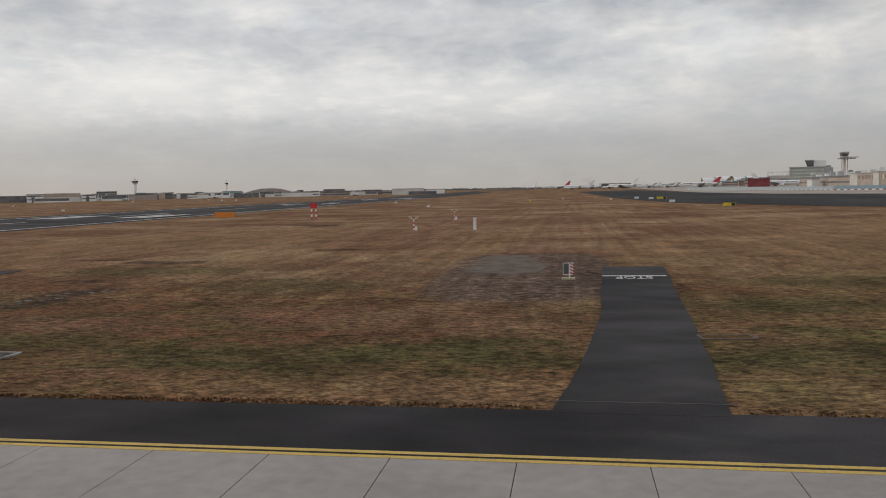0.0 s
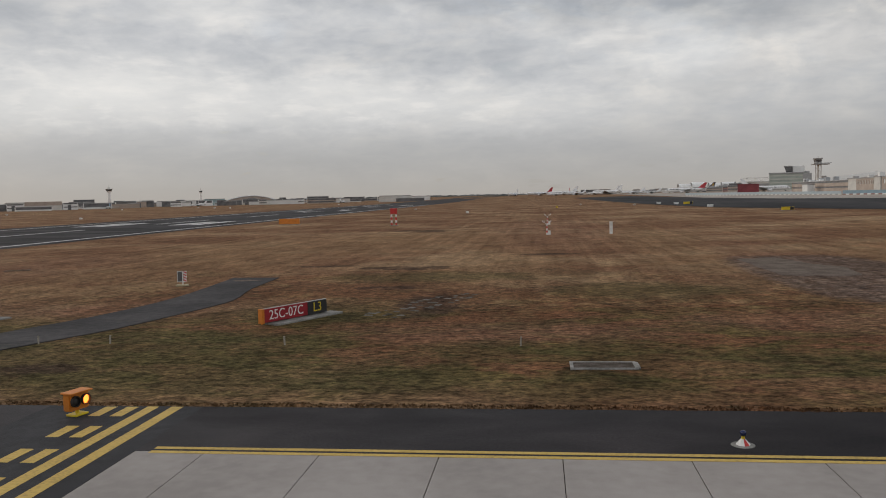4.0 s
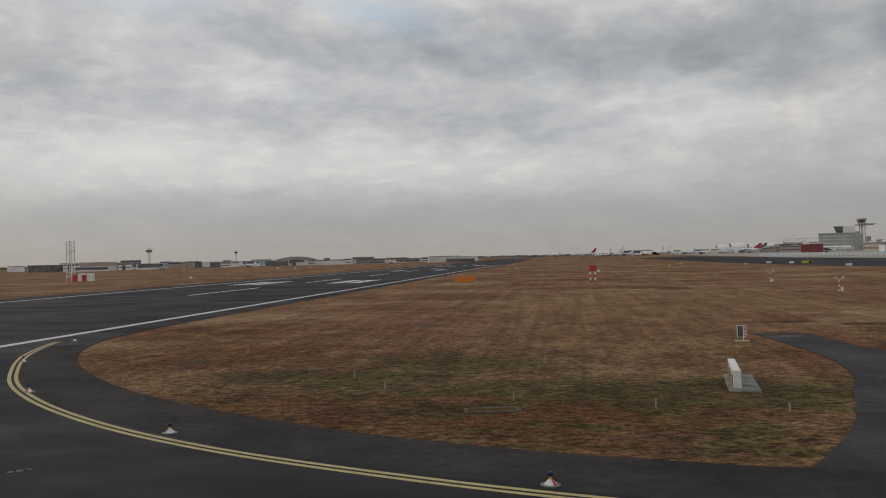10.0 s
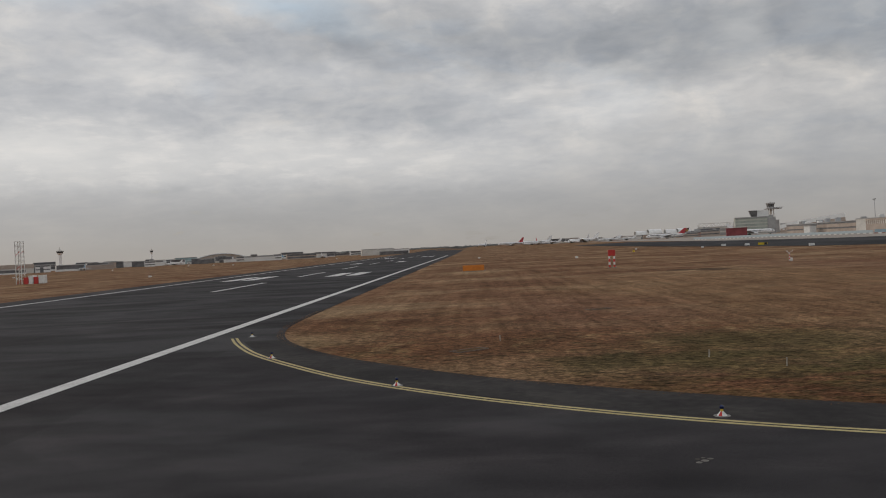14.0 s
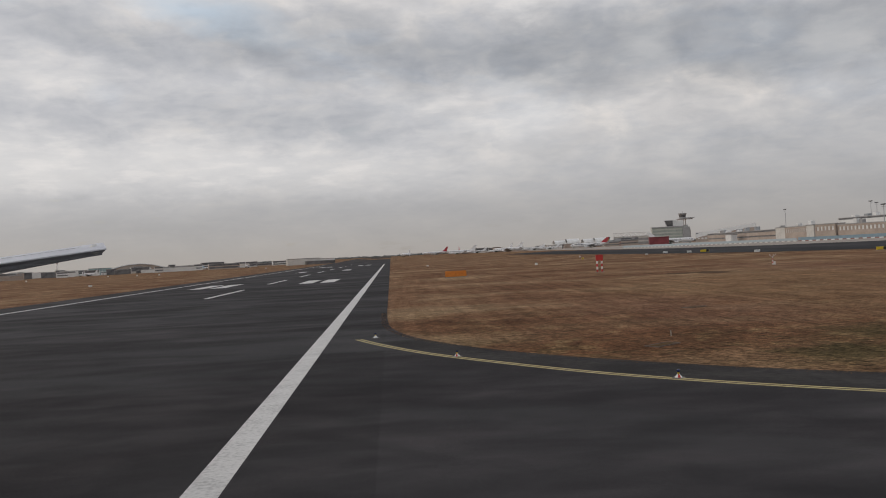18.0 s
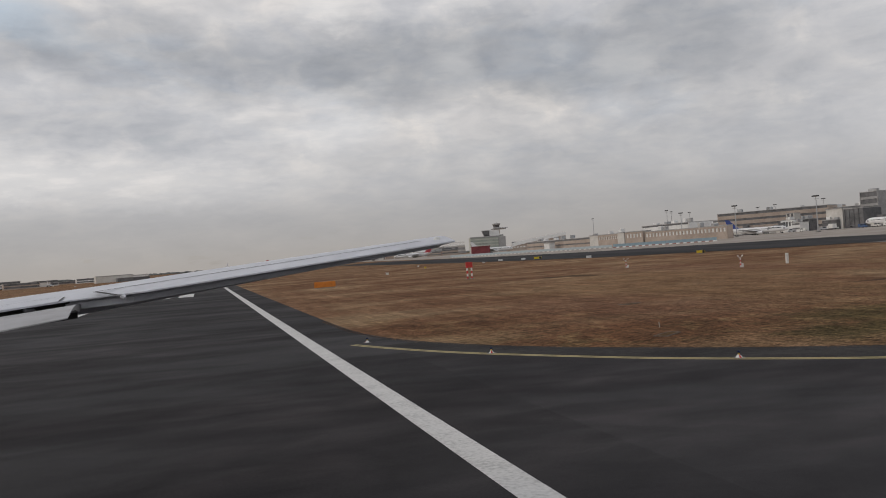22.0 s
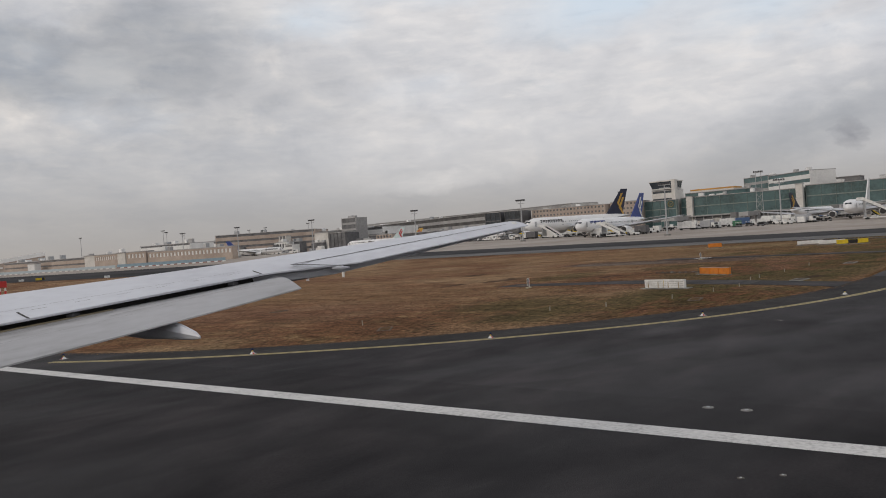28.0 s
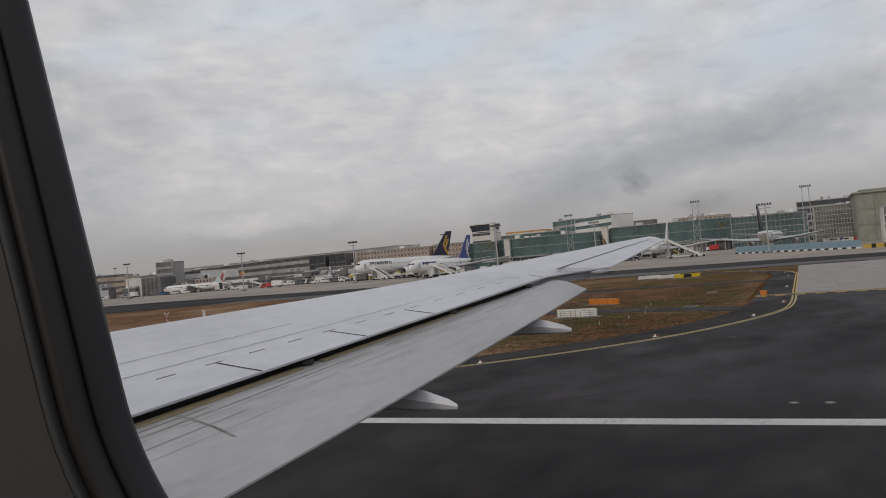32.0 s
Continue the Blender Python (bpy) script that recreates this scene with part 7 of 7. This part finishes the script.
    pr = ((-0.275 * L, z0), (-0.445 * L, z0), (-0.515 * L, H), (-0.45 * L, H))
    a, b = [bm.verts.new((px, -0.12, pz)) for px, pz in pr], [bm.verts.new((px, 0.12, pz)) for px, pz in pr]
    a[0].co.y, b[0].co.y, a[1].co.y, b[1].co.y = -0.3, 0.3, -0.3, 0.3
    bm.faces.new(a)
    bm.faces.new(b[::-1])
    for k in range(4):
        bm.faces.new((a[k], b[k], b[(k + 1) % 4], a[(k + 1) % 4]))
    bmesh.ops.recalc_face_normals(bm, faces=bm.faces[:])
    fin = part("tail_fin", bm, tail, t, "painted tail fin")
    if mark:
        for s in (-1, 1):
            bm = bmesh.new()
            zc, hh = z0 + 0.52 * (H - z0), 0.32 * (H - z0)
            xc = -0.425 * L
            w = 0.028 * L
            for k in range(2):
                o = -k * 0.45 * w
                bm.faces.new([bm.verts.new((xc + px * w + o, s * 0.33, zc + pz * hh - k * 0.5 * hh)) for px, pz in ((-1.4, 1), (-0.6, 1), (0.9, -0.2), (-0.4, -1), (-1.0, -1), (0.2, -0.2))])
            part("tail_mark", bm, mark, fin, "plain angular tail emblem")
    return t


D = math.degrees
aircraft(283.7, 212.4, D(math.atan2(0.43, -0.904)), 68, "white airliner with a dark blue tail and gold emblem parked nose-in", NAVY, GOLD, BLACK, PLANE_WHITE, 1.26, 1.22)
aircraft(218, 161, D(math.atan2(0.05, -0.999)), 61, "white airliner with a blue tail parked before another", TAIL_BLUE, WHITE, TAIL_BLUE, fin_scale=1.13)
aircraft(294, 369, D(math.atan2(42, -10)), 44, "white airliner with a pale tail bearing a red emblem", TAIL_TEAL, TAIL_RED, None)
aircraft(318, 372, D(math.atan2(42, -14)), 40, "white airliner with a red and yellow tail behind another", GOLD, TAIL_RED, None)
aircraft(277, 74, D(math.atan2(-2, -58)), 62, "white airliner parked facing the field with stairs at its door", PLANE_WHITE, None, None)
aircraft(322, 28, D(math.atan2(-6, 58)), 68, "large white airliner seen from behind with dark tail fin", NAVY, None, None, fin_scale=1.15)
aircraft(326, 104, D(math.atan2(-10, 50)), 48, "airliner with a dark tail and yellow emblem beyond stairs", NAVY, GOLD, None)
aircraft(296, 272, D(math.atan2(20, 22)), 32, "small white airliner with a striped tail", PLANE_WHITE, TAIL_BLUE, None)
aircraft(300, 247, D(math.atan2(28, 8)), 32, "small airliner with a light blue tail", TAIL_SKY, None, None)
aircraft(241, 428, D(math.atan2(-33, 23)), 38, "white airliner with a blue tail at the pier", TAIL_BLUE, None, BLACK)
aircraft(172, 720, D(math.atan2(-10, 40)), 40, "white airliner parked by the grey block", PLANE_WHITE, None, None)
aircraft(160, 957, D(math.atan2(10, -44)), 40, "white airliner with a dark tail on the far apron", TAIL_DARK, GOLD, None)
aircraft(129, 852, D(math.atan2(9, -40)), 41, "white airliner with a red tail on the far apron", TAIL_RED, None, BLACK, fin_scale=0.8)
for i, (x, y) in enumerate(((60, 980), (10, 1060), (-20, 1150), (75, 1120), (-60, 1240), (30, 1300))):
    aircraft(x, y, 150 + 25 * i, 40, "white airliner on the far apron", (PLANE_WHITE, PLANE_WHITE, TAIL_RED)[i % 3])
for x, y, a in ((88, 960, 172), (66, 1010, 168), (46, 985, 150), (100, 1030, 185), (24, 1010, 176), (112, 985, 160), (0, 1020, 170)):
    aircraft(x, y, a, 21 + x % 9, "small white airliner on the far apron", PLANE_WHITE, fin_scale=0.85)
for i, (az_, d) in enumerate(((20.2, 1030), (17.0, 1040), (15.2, 900), (30.5, 900), (24.8, 950))):
    aircraft(-math.sin(radians(az_)) * d, math.cos(radians(az_)) * d, 10 + 40 * i, 21, "white airliner across the field", (PLANE_WHITE, TAIL_SKY)[i % 2])




def light_pole(at, h, label="tall grey apron floodlight pole"):
    t = thing("floodlight_pole", at, label, "light pole", "apron floodlight poles")
    part("pole", tube(bmesh.new(), (0, 0, -0.2), (0, 0, h), 0.34, 0.18, 10), POLE_GREY, t)
    part("base", bevelled(boxes((-0.9, 0.9, -0.9, 0.9, -0.3, 0.6)), 0.08), PAD, t)
    part("crossbar", boxes((-0.12, 0.12, -2.2, 2.2, h - 0.4, h - 0.15)), POLE_GREY, t)
    part("crossbar", boxes((-0.12, 0.12, -1.9, 1.9, h - 1.5, h - 1.25)), POLE_GREY, t)
    for k in range(5):
        part("lamp", bevelled(boxes((-0.55, 0.25, -2.1 + k * 0.95, -1.5 + k * 0.95, h - 0.15, h + 0.4)), 0.06), DARK_METAL, t)
    return t


p0 = light_pole(zat(195, 193), 18.0)
for x, y in ((202, 259), (235, 95.4), (207, 25), (200, 330), (205, 400), (215, 470), (164, 115)):
    copy_thing(p0, pose(*zat(x, y)))
p1 = light_pole(zat(420, 567), 26.0)
for x, y in ((430, 640), (410, 505), (450, 690), (300, 620), (330, 660), (380, 705), (280, 720), (400, 240)):
    copy_thing(p1, pose(*zat(x, y)))


def lattice_tower(at, h):
    t = thing("lattice_light_tower", at, "grey lattice floodlight tower with twin legs", "light tower", "lattice light towers")
    for s in (-2.2, 2.2):
        part("leg", tube(bmesh.new(), (0, s, -0.3), (0, s * 0.75, h), 0.22, 0.17, 8), POLE_GREY, t)
    for k in range(4):
        z = h * k / 7
        w0, w1 = 2.2 * (1 - 0.25 * k / 7), 2.2 * (1 - 0.25 * (k + 1) / 7)
        part("brace", tube(bmesh.new(), (0, -w0, z), (0, w1, z + h / 7), 0.11, 0.11, 6), POLE_GREY, t)
        part("brace", tube(bmesh.new(), (0, w0, z), (0, -w1, z + h / 7), 0.11, 0.11, 6), POLE_GREY, t)
    part("head_frame", boxes((-0.5, 0.5, -3, 3, h, h + 0.4)), POLE_GREY, t)
    for k in range(6):
        part("lamp", bevelled(boxes((-0.8, 0.2, -2.9 + k, -2.3 + k, h + 0.4, h + 1.2)), 0.06), DARK_METAL, t)
    return t


l0 = lattice_tower(zat(424, 157), 31)
for x, y, h in ((415, 73, 1.12), (372, 9.8, 1.0)):
    c = copy_thing(l0, pose(*zat(x, y)))

# service vehicles


def van(at, turn, body, label, kind="van", L=5.5, H=2.3):
    t = thing(kind, at, label, kind.replace("_", " "), "apron vehicles", turn=turn)
    bm = bmesh.new()
    prof = ((-L / 2, 0.45), (L / 2, 0.45), (L / 2, 1.1), (L * 0.34, H * 0.62), (L * 0.22, H), (-L / 2, H))
    a, b = [bm.verts.new((px, -1.0, pz)) for px, pz in prof], [bm.verts.new((px, 1.0, pz)) for px, pz in prof]
    bm.faces.new(a)
    bm.faces.new(b[::-1])
    for k in range(6):
        bm.faces.new((a[k], b[k], b[(k + 1) % 6], a[(k + 1) % 6]))
    bmesh.ops.recalc_face_normals(bm, faces=bm.faces[:])
    part("body", bevelled(bm, 0.06), body, t)
    for s in (-1.012, 1.012):
        part("side_window", boxes((-L * 0.1, L * 0.27, s - 0.01, s + 0.01, H * 0.6, H * 0.88)), GLASS_DARK, t)
        for fx in (-0.3, 0.3):
            part("wheel", tube(bmesh.new(), (fx * L, s * 0.85, 0.36), (fx * L, s, 0.36), 0.36, 0.36, 12), TYRE, t)
    part("windscreen", boxes((L * 0.30, L * 0.32, -0.85, 0.85, H * 0.62, H * 0.85)), GLASS_DARK, t)
    return t


def box_truck(at, turn, cab, cargo, label):
    t = thing("box_truck", at, label, "truck", "apron vehicles", turn=turn)
    part("chassis", boxes((-3.6, 3.8, -1.0, 1.0, 0.55, 0.85)), DARK_METAL, t)
    part("cab", bevelled(boxes((2.0, 3.9, -1.15, 1.15, 0.7, 2.6)), 0.12), cab, t)
    part("cargo_box", bevelled(boxes((-3.8, 1.8, -1.25, 1.25, 0.85, 3.6)), 0.05), cargo, t)
    part("windscreen", boxes((3.86, 3.93, -1.0, 1.0, 1.6, 2.4)), GLASS_DARK, t)
    for s in (-1.1, 1.1):
        for fx in (-2.4, 2.6):
            part("wheel", tube(bmesh.new(), (fx, s * 0.85, 0.48), (fx, s, 0.48), 0.48, 0.48, 12), TYRE, t)
    return t


def stairs(at, turn, h=4.6, k=1.0):
    t = thing("passenger_stairs", at, "white mobile passenger stairs with side panels", "passenger stairs", "passenger stairs", turn=turn)
    part("chassis", boxes((-4.2, 3.2, -1.1, 1.1, 0.5, 0.9)), WHITE, t)
    n = 18
    for i in range(n):
        part("step", boxes((-4 + 7.0 * i / n, -4 + 7.0 * (i + 1) / n, -0.9, 0.9, 0.9 + (h - 0.9) * i / n, 0.98 + (h - 0.9) * (i + 0.9) / n)), DARK_METAL, t)
    for s in (-1.0, 1.0):
        bm = bmesh.new()
        v = [bm.verts.new((px, s + dy, pz)) for dy in (-0.05, 0.05) for px, pz in ((-4.1, 0.8), (3.2, h - 0.1), (4.4, h - 0.1), (4.4, h + 1.1), (3.1, h + 1.1), (-4.1, 1.9))]
        bm.faces.new(v[:6])
        bm.faces.new(v[6:][::-1])
        for i in range(6):
            bm.faces.new((v[i], v[6 + i], v[6 + (i + 1) % 6], v[(i + 1) % 6]))
        part("side_panel", bm, WHITE, t)
    part("platform", boxes((3.0, 4.6, -1.0, 1.0, h - 0.15, h)), DARK_METAL, t)
    part("support", boxes((2.6, 3.0, -0.9, 0.9, 0.9, h - 0.15)), STEEL, t)
    for s in (-1.0, 1.0):
        for fx in (-3, 2.4):
            part("wheel", tube(bmesh.new(), (fx, s, 0.42), (fx, s * 1.2, 0.42), 0.42, 0.42, 12), TYRE, t)
    for ob in t.children:
        ob.data.transform(Matrix.Diagonal((k, 1.7 if k > 1 else 1, 1, 1)))
    return t


GREEN = paint("green_container", (0.04, 0.17, 0.09), 0.5)
BLUE_VEH = paint("blue_vehicle", (0.06, 0.12, 0.25), 0.5)
stairs(zat(235, 60.5), 106, 7.4, 1.6)
stairs(zat(238, 204), 75, 5.6, 1.3)
stairs(zat(189, 148), 80, 5.2, 1.3)
stairs(zat(262, 322), 40)
stairs(zat(262, 296), 130, 3.6)
random.seed(12)
kinds = (WHITE,) * 6 + (PLANE_GREY, PLANE_GREY, WALL_PALE, WALL_PALE, WALL_PALE, SIGN_YELLOW, BLUE_VEH)
for k in range(46):
    y = random.choice((random.uniform(235, 345), random.uniform(120, 175), random.uniform(40, 130), random.uniform(350, 520)))
    x = random.uniform(232, 262) if y < 180 else random.uniform(268, 300)
    if 48 < y < 84 or 135 < y < 185 and x < 255:
        continue
    c = random.choice(kinds)
    nm = {WHITE: "white", PLANE_GREY: "grey", SIGN_YELLOW: "yellow", WALL_PALE: "pale", BLUE_VEH: "dark blue"}[c]
    if random.random() < 0.7:
        van(zat(x, y), random.uniform(60, 120) + random.choice((0, 180)), c, nm + " apron van beside parked aircraft")
    else:
        box_truck(zat(x, y), random.uniform(60, 120) + random.choice((0, 180)), WHITE, c, nm + " box truck on the apron")
box_truck(zat(240, 268), 100, RED, WHITE, "white box truck with a red cab on the apron")
van(zat(242, 276), 100, RED, "red apron van beside a truck")
for x, y in ((236, 122), (238, 114), (236, 88), (240, 150)):
    t = thing("cargo_container", zat(x, y), "green and white cargo container on the apron", "container", "cargo containers")
    part("body", bevelled(boxes((-1.6, 1.6, -1.4, 1.4, 0.35, 2.6)), 0.06), GREEN if y > 110 and y < 120 else WHITE, t)
    part("dolly", boxes((-1.7, 1.7, -1.5, 1.5, 0.0, 0.35)), DARK_METAL, t)


def jet_bridge(a, b):
    L = math.hypot(b[0] - a[0], b[1] - a[1])
    t = thing("jet_bridge", zat(*a), "grey passenger boarding bridge on a wheeled support", "boarding bridge", "boarding bridges", turn=D(math.atan2(b[1] - a[1], b[0] - a[0])))
    part("tunnel", bevelled(boxes((0, L * 0.55, -1.6, 1.6, 4.0, 6.9)), 0.1), WALL_GREY, t)
    part("inner_tunnel", bevelled(boxes((L * 0.5, L, -1.4, 1.4, 4.2, 6.7)), 0.1), WALL_PALE, t)
    part("head", bevelled(boxes((L, L + 3, -2, 2, 3.9, 7.0)), 0.15), WALL_DARK, t)
    part("rotunda", tube(bmesh.new(), (0, 0, 0), (0, 0, 7.3), 2.2, 2.2, 14), WALL_GREY, t)
    for s in (-1.5, 1.5):
        part("leg", boxes((L * 0.75 - 0.25, L * 0.75 + 0.25, s - 0.25, s + 0.25, 0, 4.3)), STEEL, t)
    part("window_strip", boxes((1, L * 0.5, -1.63, -1.58, 5.3, 6.1)), GLASS_DARK, t)
    return t


for a, b in (((322, 392), (300, 388)), ((318, 330), (296, 318)), ((332, 262), (302, 262)), ((330, 300), (304, 290)), ((428, 205), (398, 214)), ((428, 110), (398, 108)), ((320, 480), (296, 470)), ((331, 530), (305, 520)), ((428, 160), (400, 165)), ((372, 30), (362, 36))):
    jet_bridge(a, b)


# ground equipment standing about on the apron


def baggage_cart(at, turn, cover, label):
    t = thing("baggage_cart", at, label, "baggage cart", "baggage carts on the apron", turn=turn)
    part("deck", bevelled(boxes((-1.3, 1.3, -0.75, 0.75, 0.45, 0.6)), 0.03), STEEL, t)
    part("canopy", bevelled(boxes((-1.3, 1.3, -0.78, 0.78, 1.75, 1.86)), 0.03), cover, t)
    part("load", bevelled(boxes((-1.15, 1.15, -0.65, 0.65, 0.6, 1.35)), 0.08), TYRE, t, "dark stacked load")
    for sx in (-1.25, 1.25):
        for sy in (-0.7, 0.7):
            part("post", boxes((sx - 0.03, sx + 0.03, sy - 0.03, sy + 0.03, 0.6, 1.75)), STEEL, t)
            part("wheel", tube(bmesh.new(), (sx * 0.75, sy - 0.08, 0.24), (sx * 0.75, sy + 0.08, 0.24), 0.24, 0.24, 10), TYRE, t)
    return t


def tug(at, turn, body, label):
    t = thing("tow_tractor", at, label, "tow tractor", "tow tractors on the apron", turn=turn)
    part("chassis", bevelled(boxes((-2.2, 2.2, -1.1, 1.1, 0.35, 1.15)), 0.08), body, t)
    part("cab", bevelled(boxes((0.4, 1.7, -0.8, 0.8, 1.15, 2.1)), 0.08), body, t)
    part("windscreen", boxes((1.68, 1.73, -0.7, 0.7, 1.4, 1.95)), GLASS_DARK, t)
    for sx in (-1.4, 1.4):
        for sy in (-1.0, 1.0):
            part("wheel", tube(bmesh.new(), (sx, sy - 0.18, 0.5), (sx, sy + 0.18, 0.5), 0.5, 0.5, 12), TYRE, t)
    return t


def belt_loader(at, turn, label):
    t = thing("belt_loader", at, label, "belt loader", "belt loaders on the apron", turn=turn)
    part("chassis", bevelled(boxes((-2.4, 2.0, -0.9, 0.9, 0.4, 1.0)), 0.06), WHITE, t)
    bm = bmesh.new()
    box(bm, -4.2, 3.8, -0.45, 0.45, -0.12, 0.12, pose(0, 0, 1.9, 0, -16, 0))
    part("belt", bm, TYRE, t, "sloping dark belt")
    for sy in (-0.5, 0.5):
        bm = bmesh.new()
        box(bm, -4.2, 3.8, sy - 0.05, sy + 0.05, -0.18, 0.35, pose(0, 0, 1.9, 0, -16, 0))
        part("side_rail", bm, SIGN_YELLOW if sy > 0 else WHITE, t)
    for sx in (-1.6, 1.4):
        for sy in (-0.8, 0.8):
            part("wheel", tube(bmesh.new(), (sx, sy - 0.12, 0.36), (sx, sy + 0.12, 0.36), 0.36, 0.36, 10), TYRE, t)
    return t


random.seed(91)
cart = baggage_cart(zat(248, 100), 80, WHITE, "covered baggage cart with a dark load")
for k in range(34):
    x, y = random.choice(((246, 96), (262, 120), (300, 150), (305, 255), (300, 330), (232, 140), (296, 405), (250, 90), (330, 95)))
    a = random.uniform(0, 180)
    x, y = x + random.uniform(-12, 12), y + random.uniform(-16, 16)
    copy_thing(cart, pose(*zat(x, y), 0, 0, a))
    copy_thing(cart, pose(*zat(x + 3.2 * math.cos(radians(a)), y + 3.2 * math.sin(radians(a))), 0, 0, a))
tr = tug(zat(240, 132), 70, WHITE, "low white tow tractor with a small cab")
for x, y, a in ((252, 108, 20), (236, 186, 100), (262, 190, 60), (240, 98, 80), (290, 300, 40), (283, 262, 120), (232, 52, 95), (300, 120, 10), (310, 170, 80)):
    copy_thing(tr, pose(*zat(x, y), 0, 0, a))
bl = belt_loader(zat(258, 92), 30, "white belt loader with a raised dark belt")
for x, y, a in ((250, 198, 200), (200, 150, 160), (290, 280, 60), (286, 360, 30), (262, 66, 170), (330, 110, 90)):
    copy_thing(bl, pose(*zat(x, y), 0, 0, a))

# loaders, tugs and carts packed round the two large airliners
random.seed(321)
for k in range(46):
    u = random.random()
    x, y, a = (random.uniform(236, 262), random.uniform(172, 232), random.uniform(40, 140)) if k % 2 else (random.uniform(186, 216), random.uniform(138, 160), random.uniform(40, 140))
    copy_thing((cart, cart, tr, bl)[k % 4], pose(*zat(x, y), 0, 0, a))
for x, y, c, nm in ((246, 188, WALL_DARK, "dark grey"), (241, 206, WHITE, "white"), (232, 178, WHITE, "white"), (250, 222, PLANE_GREY, "grey"), (236, 214, WALL_DARK, "dark grey"), (205, 143, WALL_DARK, "dark grey"), (198, 158, WHITE, "white")):
    box_truck(zat(x, y), 70 + 3 * (x % 7), WHITE if c == WALL_DARK else c, c, nm + " catering truck beside a parked airliner")

# vans and carts standing behind the boards and along the foot of the terminal
random.seed(204)
for k in range(26):
    if k < 10:
        x, y = random.uniform(306, 322), random.uniform(-12, 2)
    else:
        x, y = random.uniform(404, 424), random.uniform(60, 200)
    c = random.choice((WHITE, WHITE, WALL_PALE, PLANE_GREY, RED, WALL_DARK, BLUE_VEH))
    nm = {WHITE: "white", PLANE_GREY: "grey", WALL_PALE: "pale", BLUE_VEH: "dark blue", RED: "red", WALL_DARK: "dark grey"}[c]
    if k < 10 or random.random() < 0.65:
        van(zat(x, y), random.uniform(70, 110) + random.choice((0, 180)), c, nm + " service van parked by the terminal")
    else:
        box_truck(zat(x, y), random.uniform(70, 110), WHITE, c, nm + " box truck parked by the terminal")
for k in range(22):
    u = (k + random.uniform(-0.3, 0.3)) / 21
    x, y = 318 - 55 * u, 325 - 95 * u
    c = random.choice((WHITE, WHITE, WHITE, WALL_PALE, PLANE_GREY, WALL_DARK))
    nm = {WHITE: "white", PLANE_GREY: "grey", WALL_PALE: "pale", WALL_DARK: "dark grey"}[c]
    van(zat(x - 14, y), random.uniform(40, 80) + random.choice((0, 180)), c, nm + " crew van in the row on the apron", L=random.uniform(5.0, 6.5), H=random.uniform(2.2, 2.9))
for k in range(40):
    x, y, a = random.uniform(226, 256), random.choice((random.uniform(84, 132), random.uniform(184, 200))), random.uniform(50, 130)
    copy_thing(random.choice((cart, cart, tr)), pose(*zat(x, y), 0, 0, a))

# ---- ragged turf edge and tufts near the taxiway ----
random.seed(77)


def tufts(name, spots, lo, hi, label):
    verts, faces = [], []
    for x, y, s in spots:
        for _ in range(3):
            a = random.uniform(0, math.pi)
            w, h = s * random.uniform(1.0, 2.2), s * random.uniform(lo, hi)
            dx, dy, ox, oy = w * math.cos(a), w * math.sin(a), random.uniform(-s, s) * 0.6, random.uniform(-s, s) * 0.6
            i = len(verts)
            lx, ly = random.uniform(-0.5, 0.5) * h, random.uniform(-0.5, 0.5) * h
            verts += [(x + ox - dx, y + oy - dy, -0.04), (x + ox + dx, y + oy + dy, -0.04), (x + ox + dx * 0.5 + lx, y + oy + dy * 0.5 + ly, h * random.uniform(0.7, 1)), (x + ox - dx * 0.7 + lx, y + oy - dy * 0.7 + ly, h)]
            faces.append((i, i + 1, i + 2, i + 3))
    me = bpy.data.meshes.new(name)
    me.from_pydata(verts, [], faces)
    me.materials.append(GRASS)
    return tagged(new(name, me), label, "grass", "", "stuff")


def along(pts, n, spread_out, spread_in):
    out = []
    seg = [math.dist(a, b) for a, b in zip(pts, pts[1:])]
    for _ in range(n):
        r = random.uniform(0, sum(seg))
        for (a, b), s in zip(zip(pts, pts[1:]), seg):
            if r <= s:
                break
            r -= s
        u = r / s
        nx, ny = -(b[1] - a[1]) / s, (b[0] - a[0]) / s
        d = random.uniform(-spread_in, spread_out)
        wob = 0.10 * noise.noise(Vector(((a[0] + r) * 0.9, a[1] * 0.9, 0)))
        out.append((a[0] + (b[0] - a[0]) * u + nx * (d + wob), a[1] + (b[1] - a[1]) * u + ny * (d + wob), random.uniform(0.007, 0.020)))
    return out


edge_all = [(30, 19.2), (20, 18.2), (3.7, 18.2)]
spots = along(edge_all[::-1], 900, 0.45, 0.03)
spots += along([(-38, 18.2), (-0.7, 18.2)], 3000, 0.45, 0.04)
spots += along(EDGE[::-1], 3600, -0.05, 0.5)
tufts("turf_edge_tufts", spots, 0.3, 0.7, "ragged brown grass overhanging the asphalt edge")
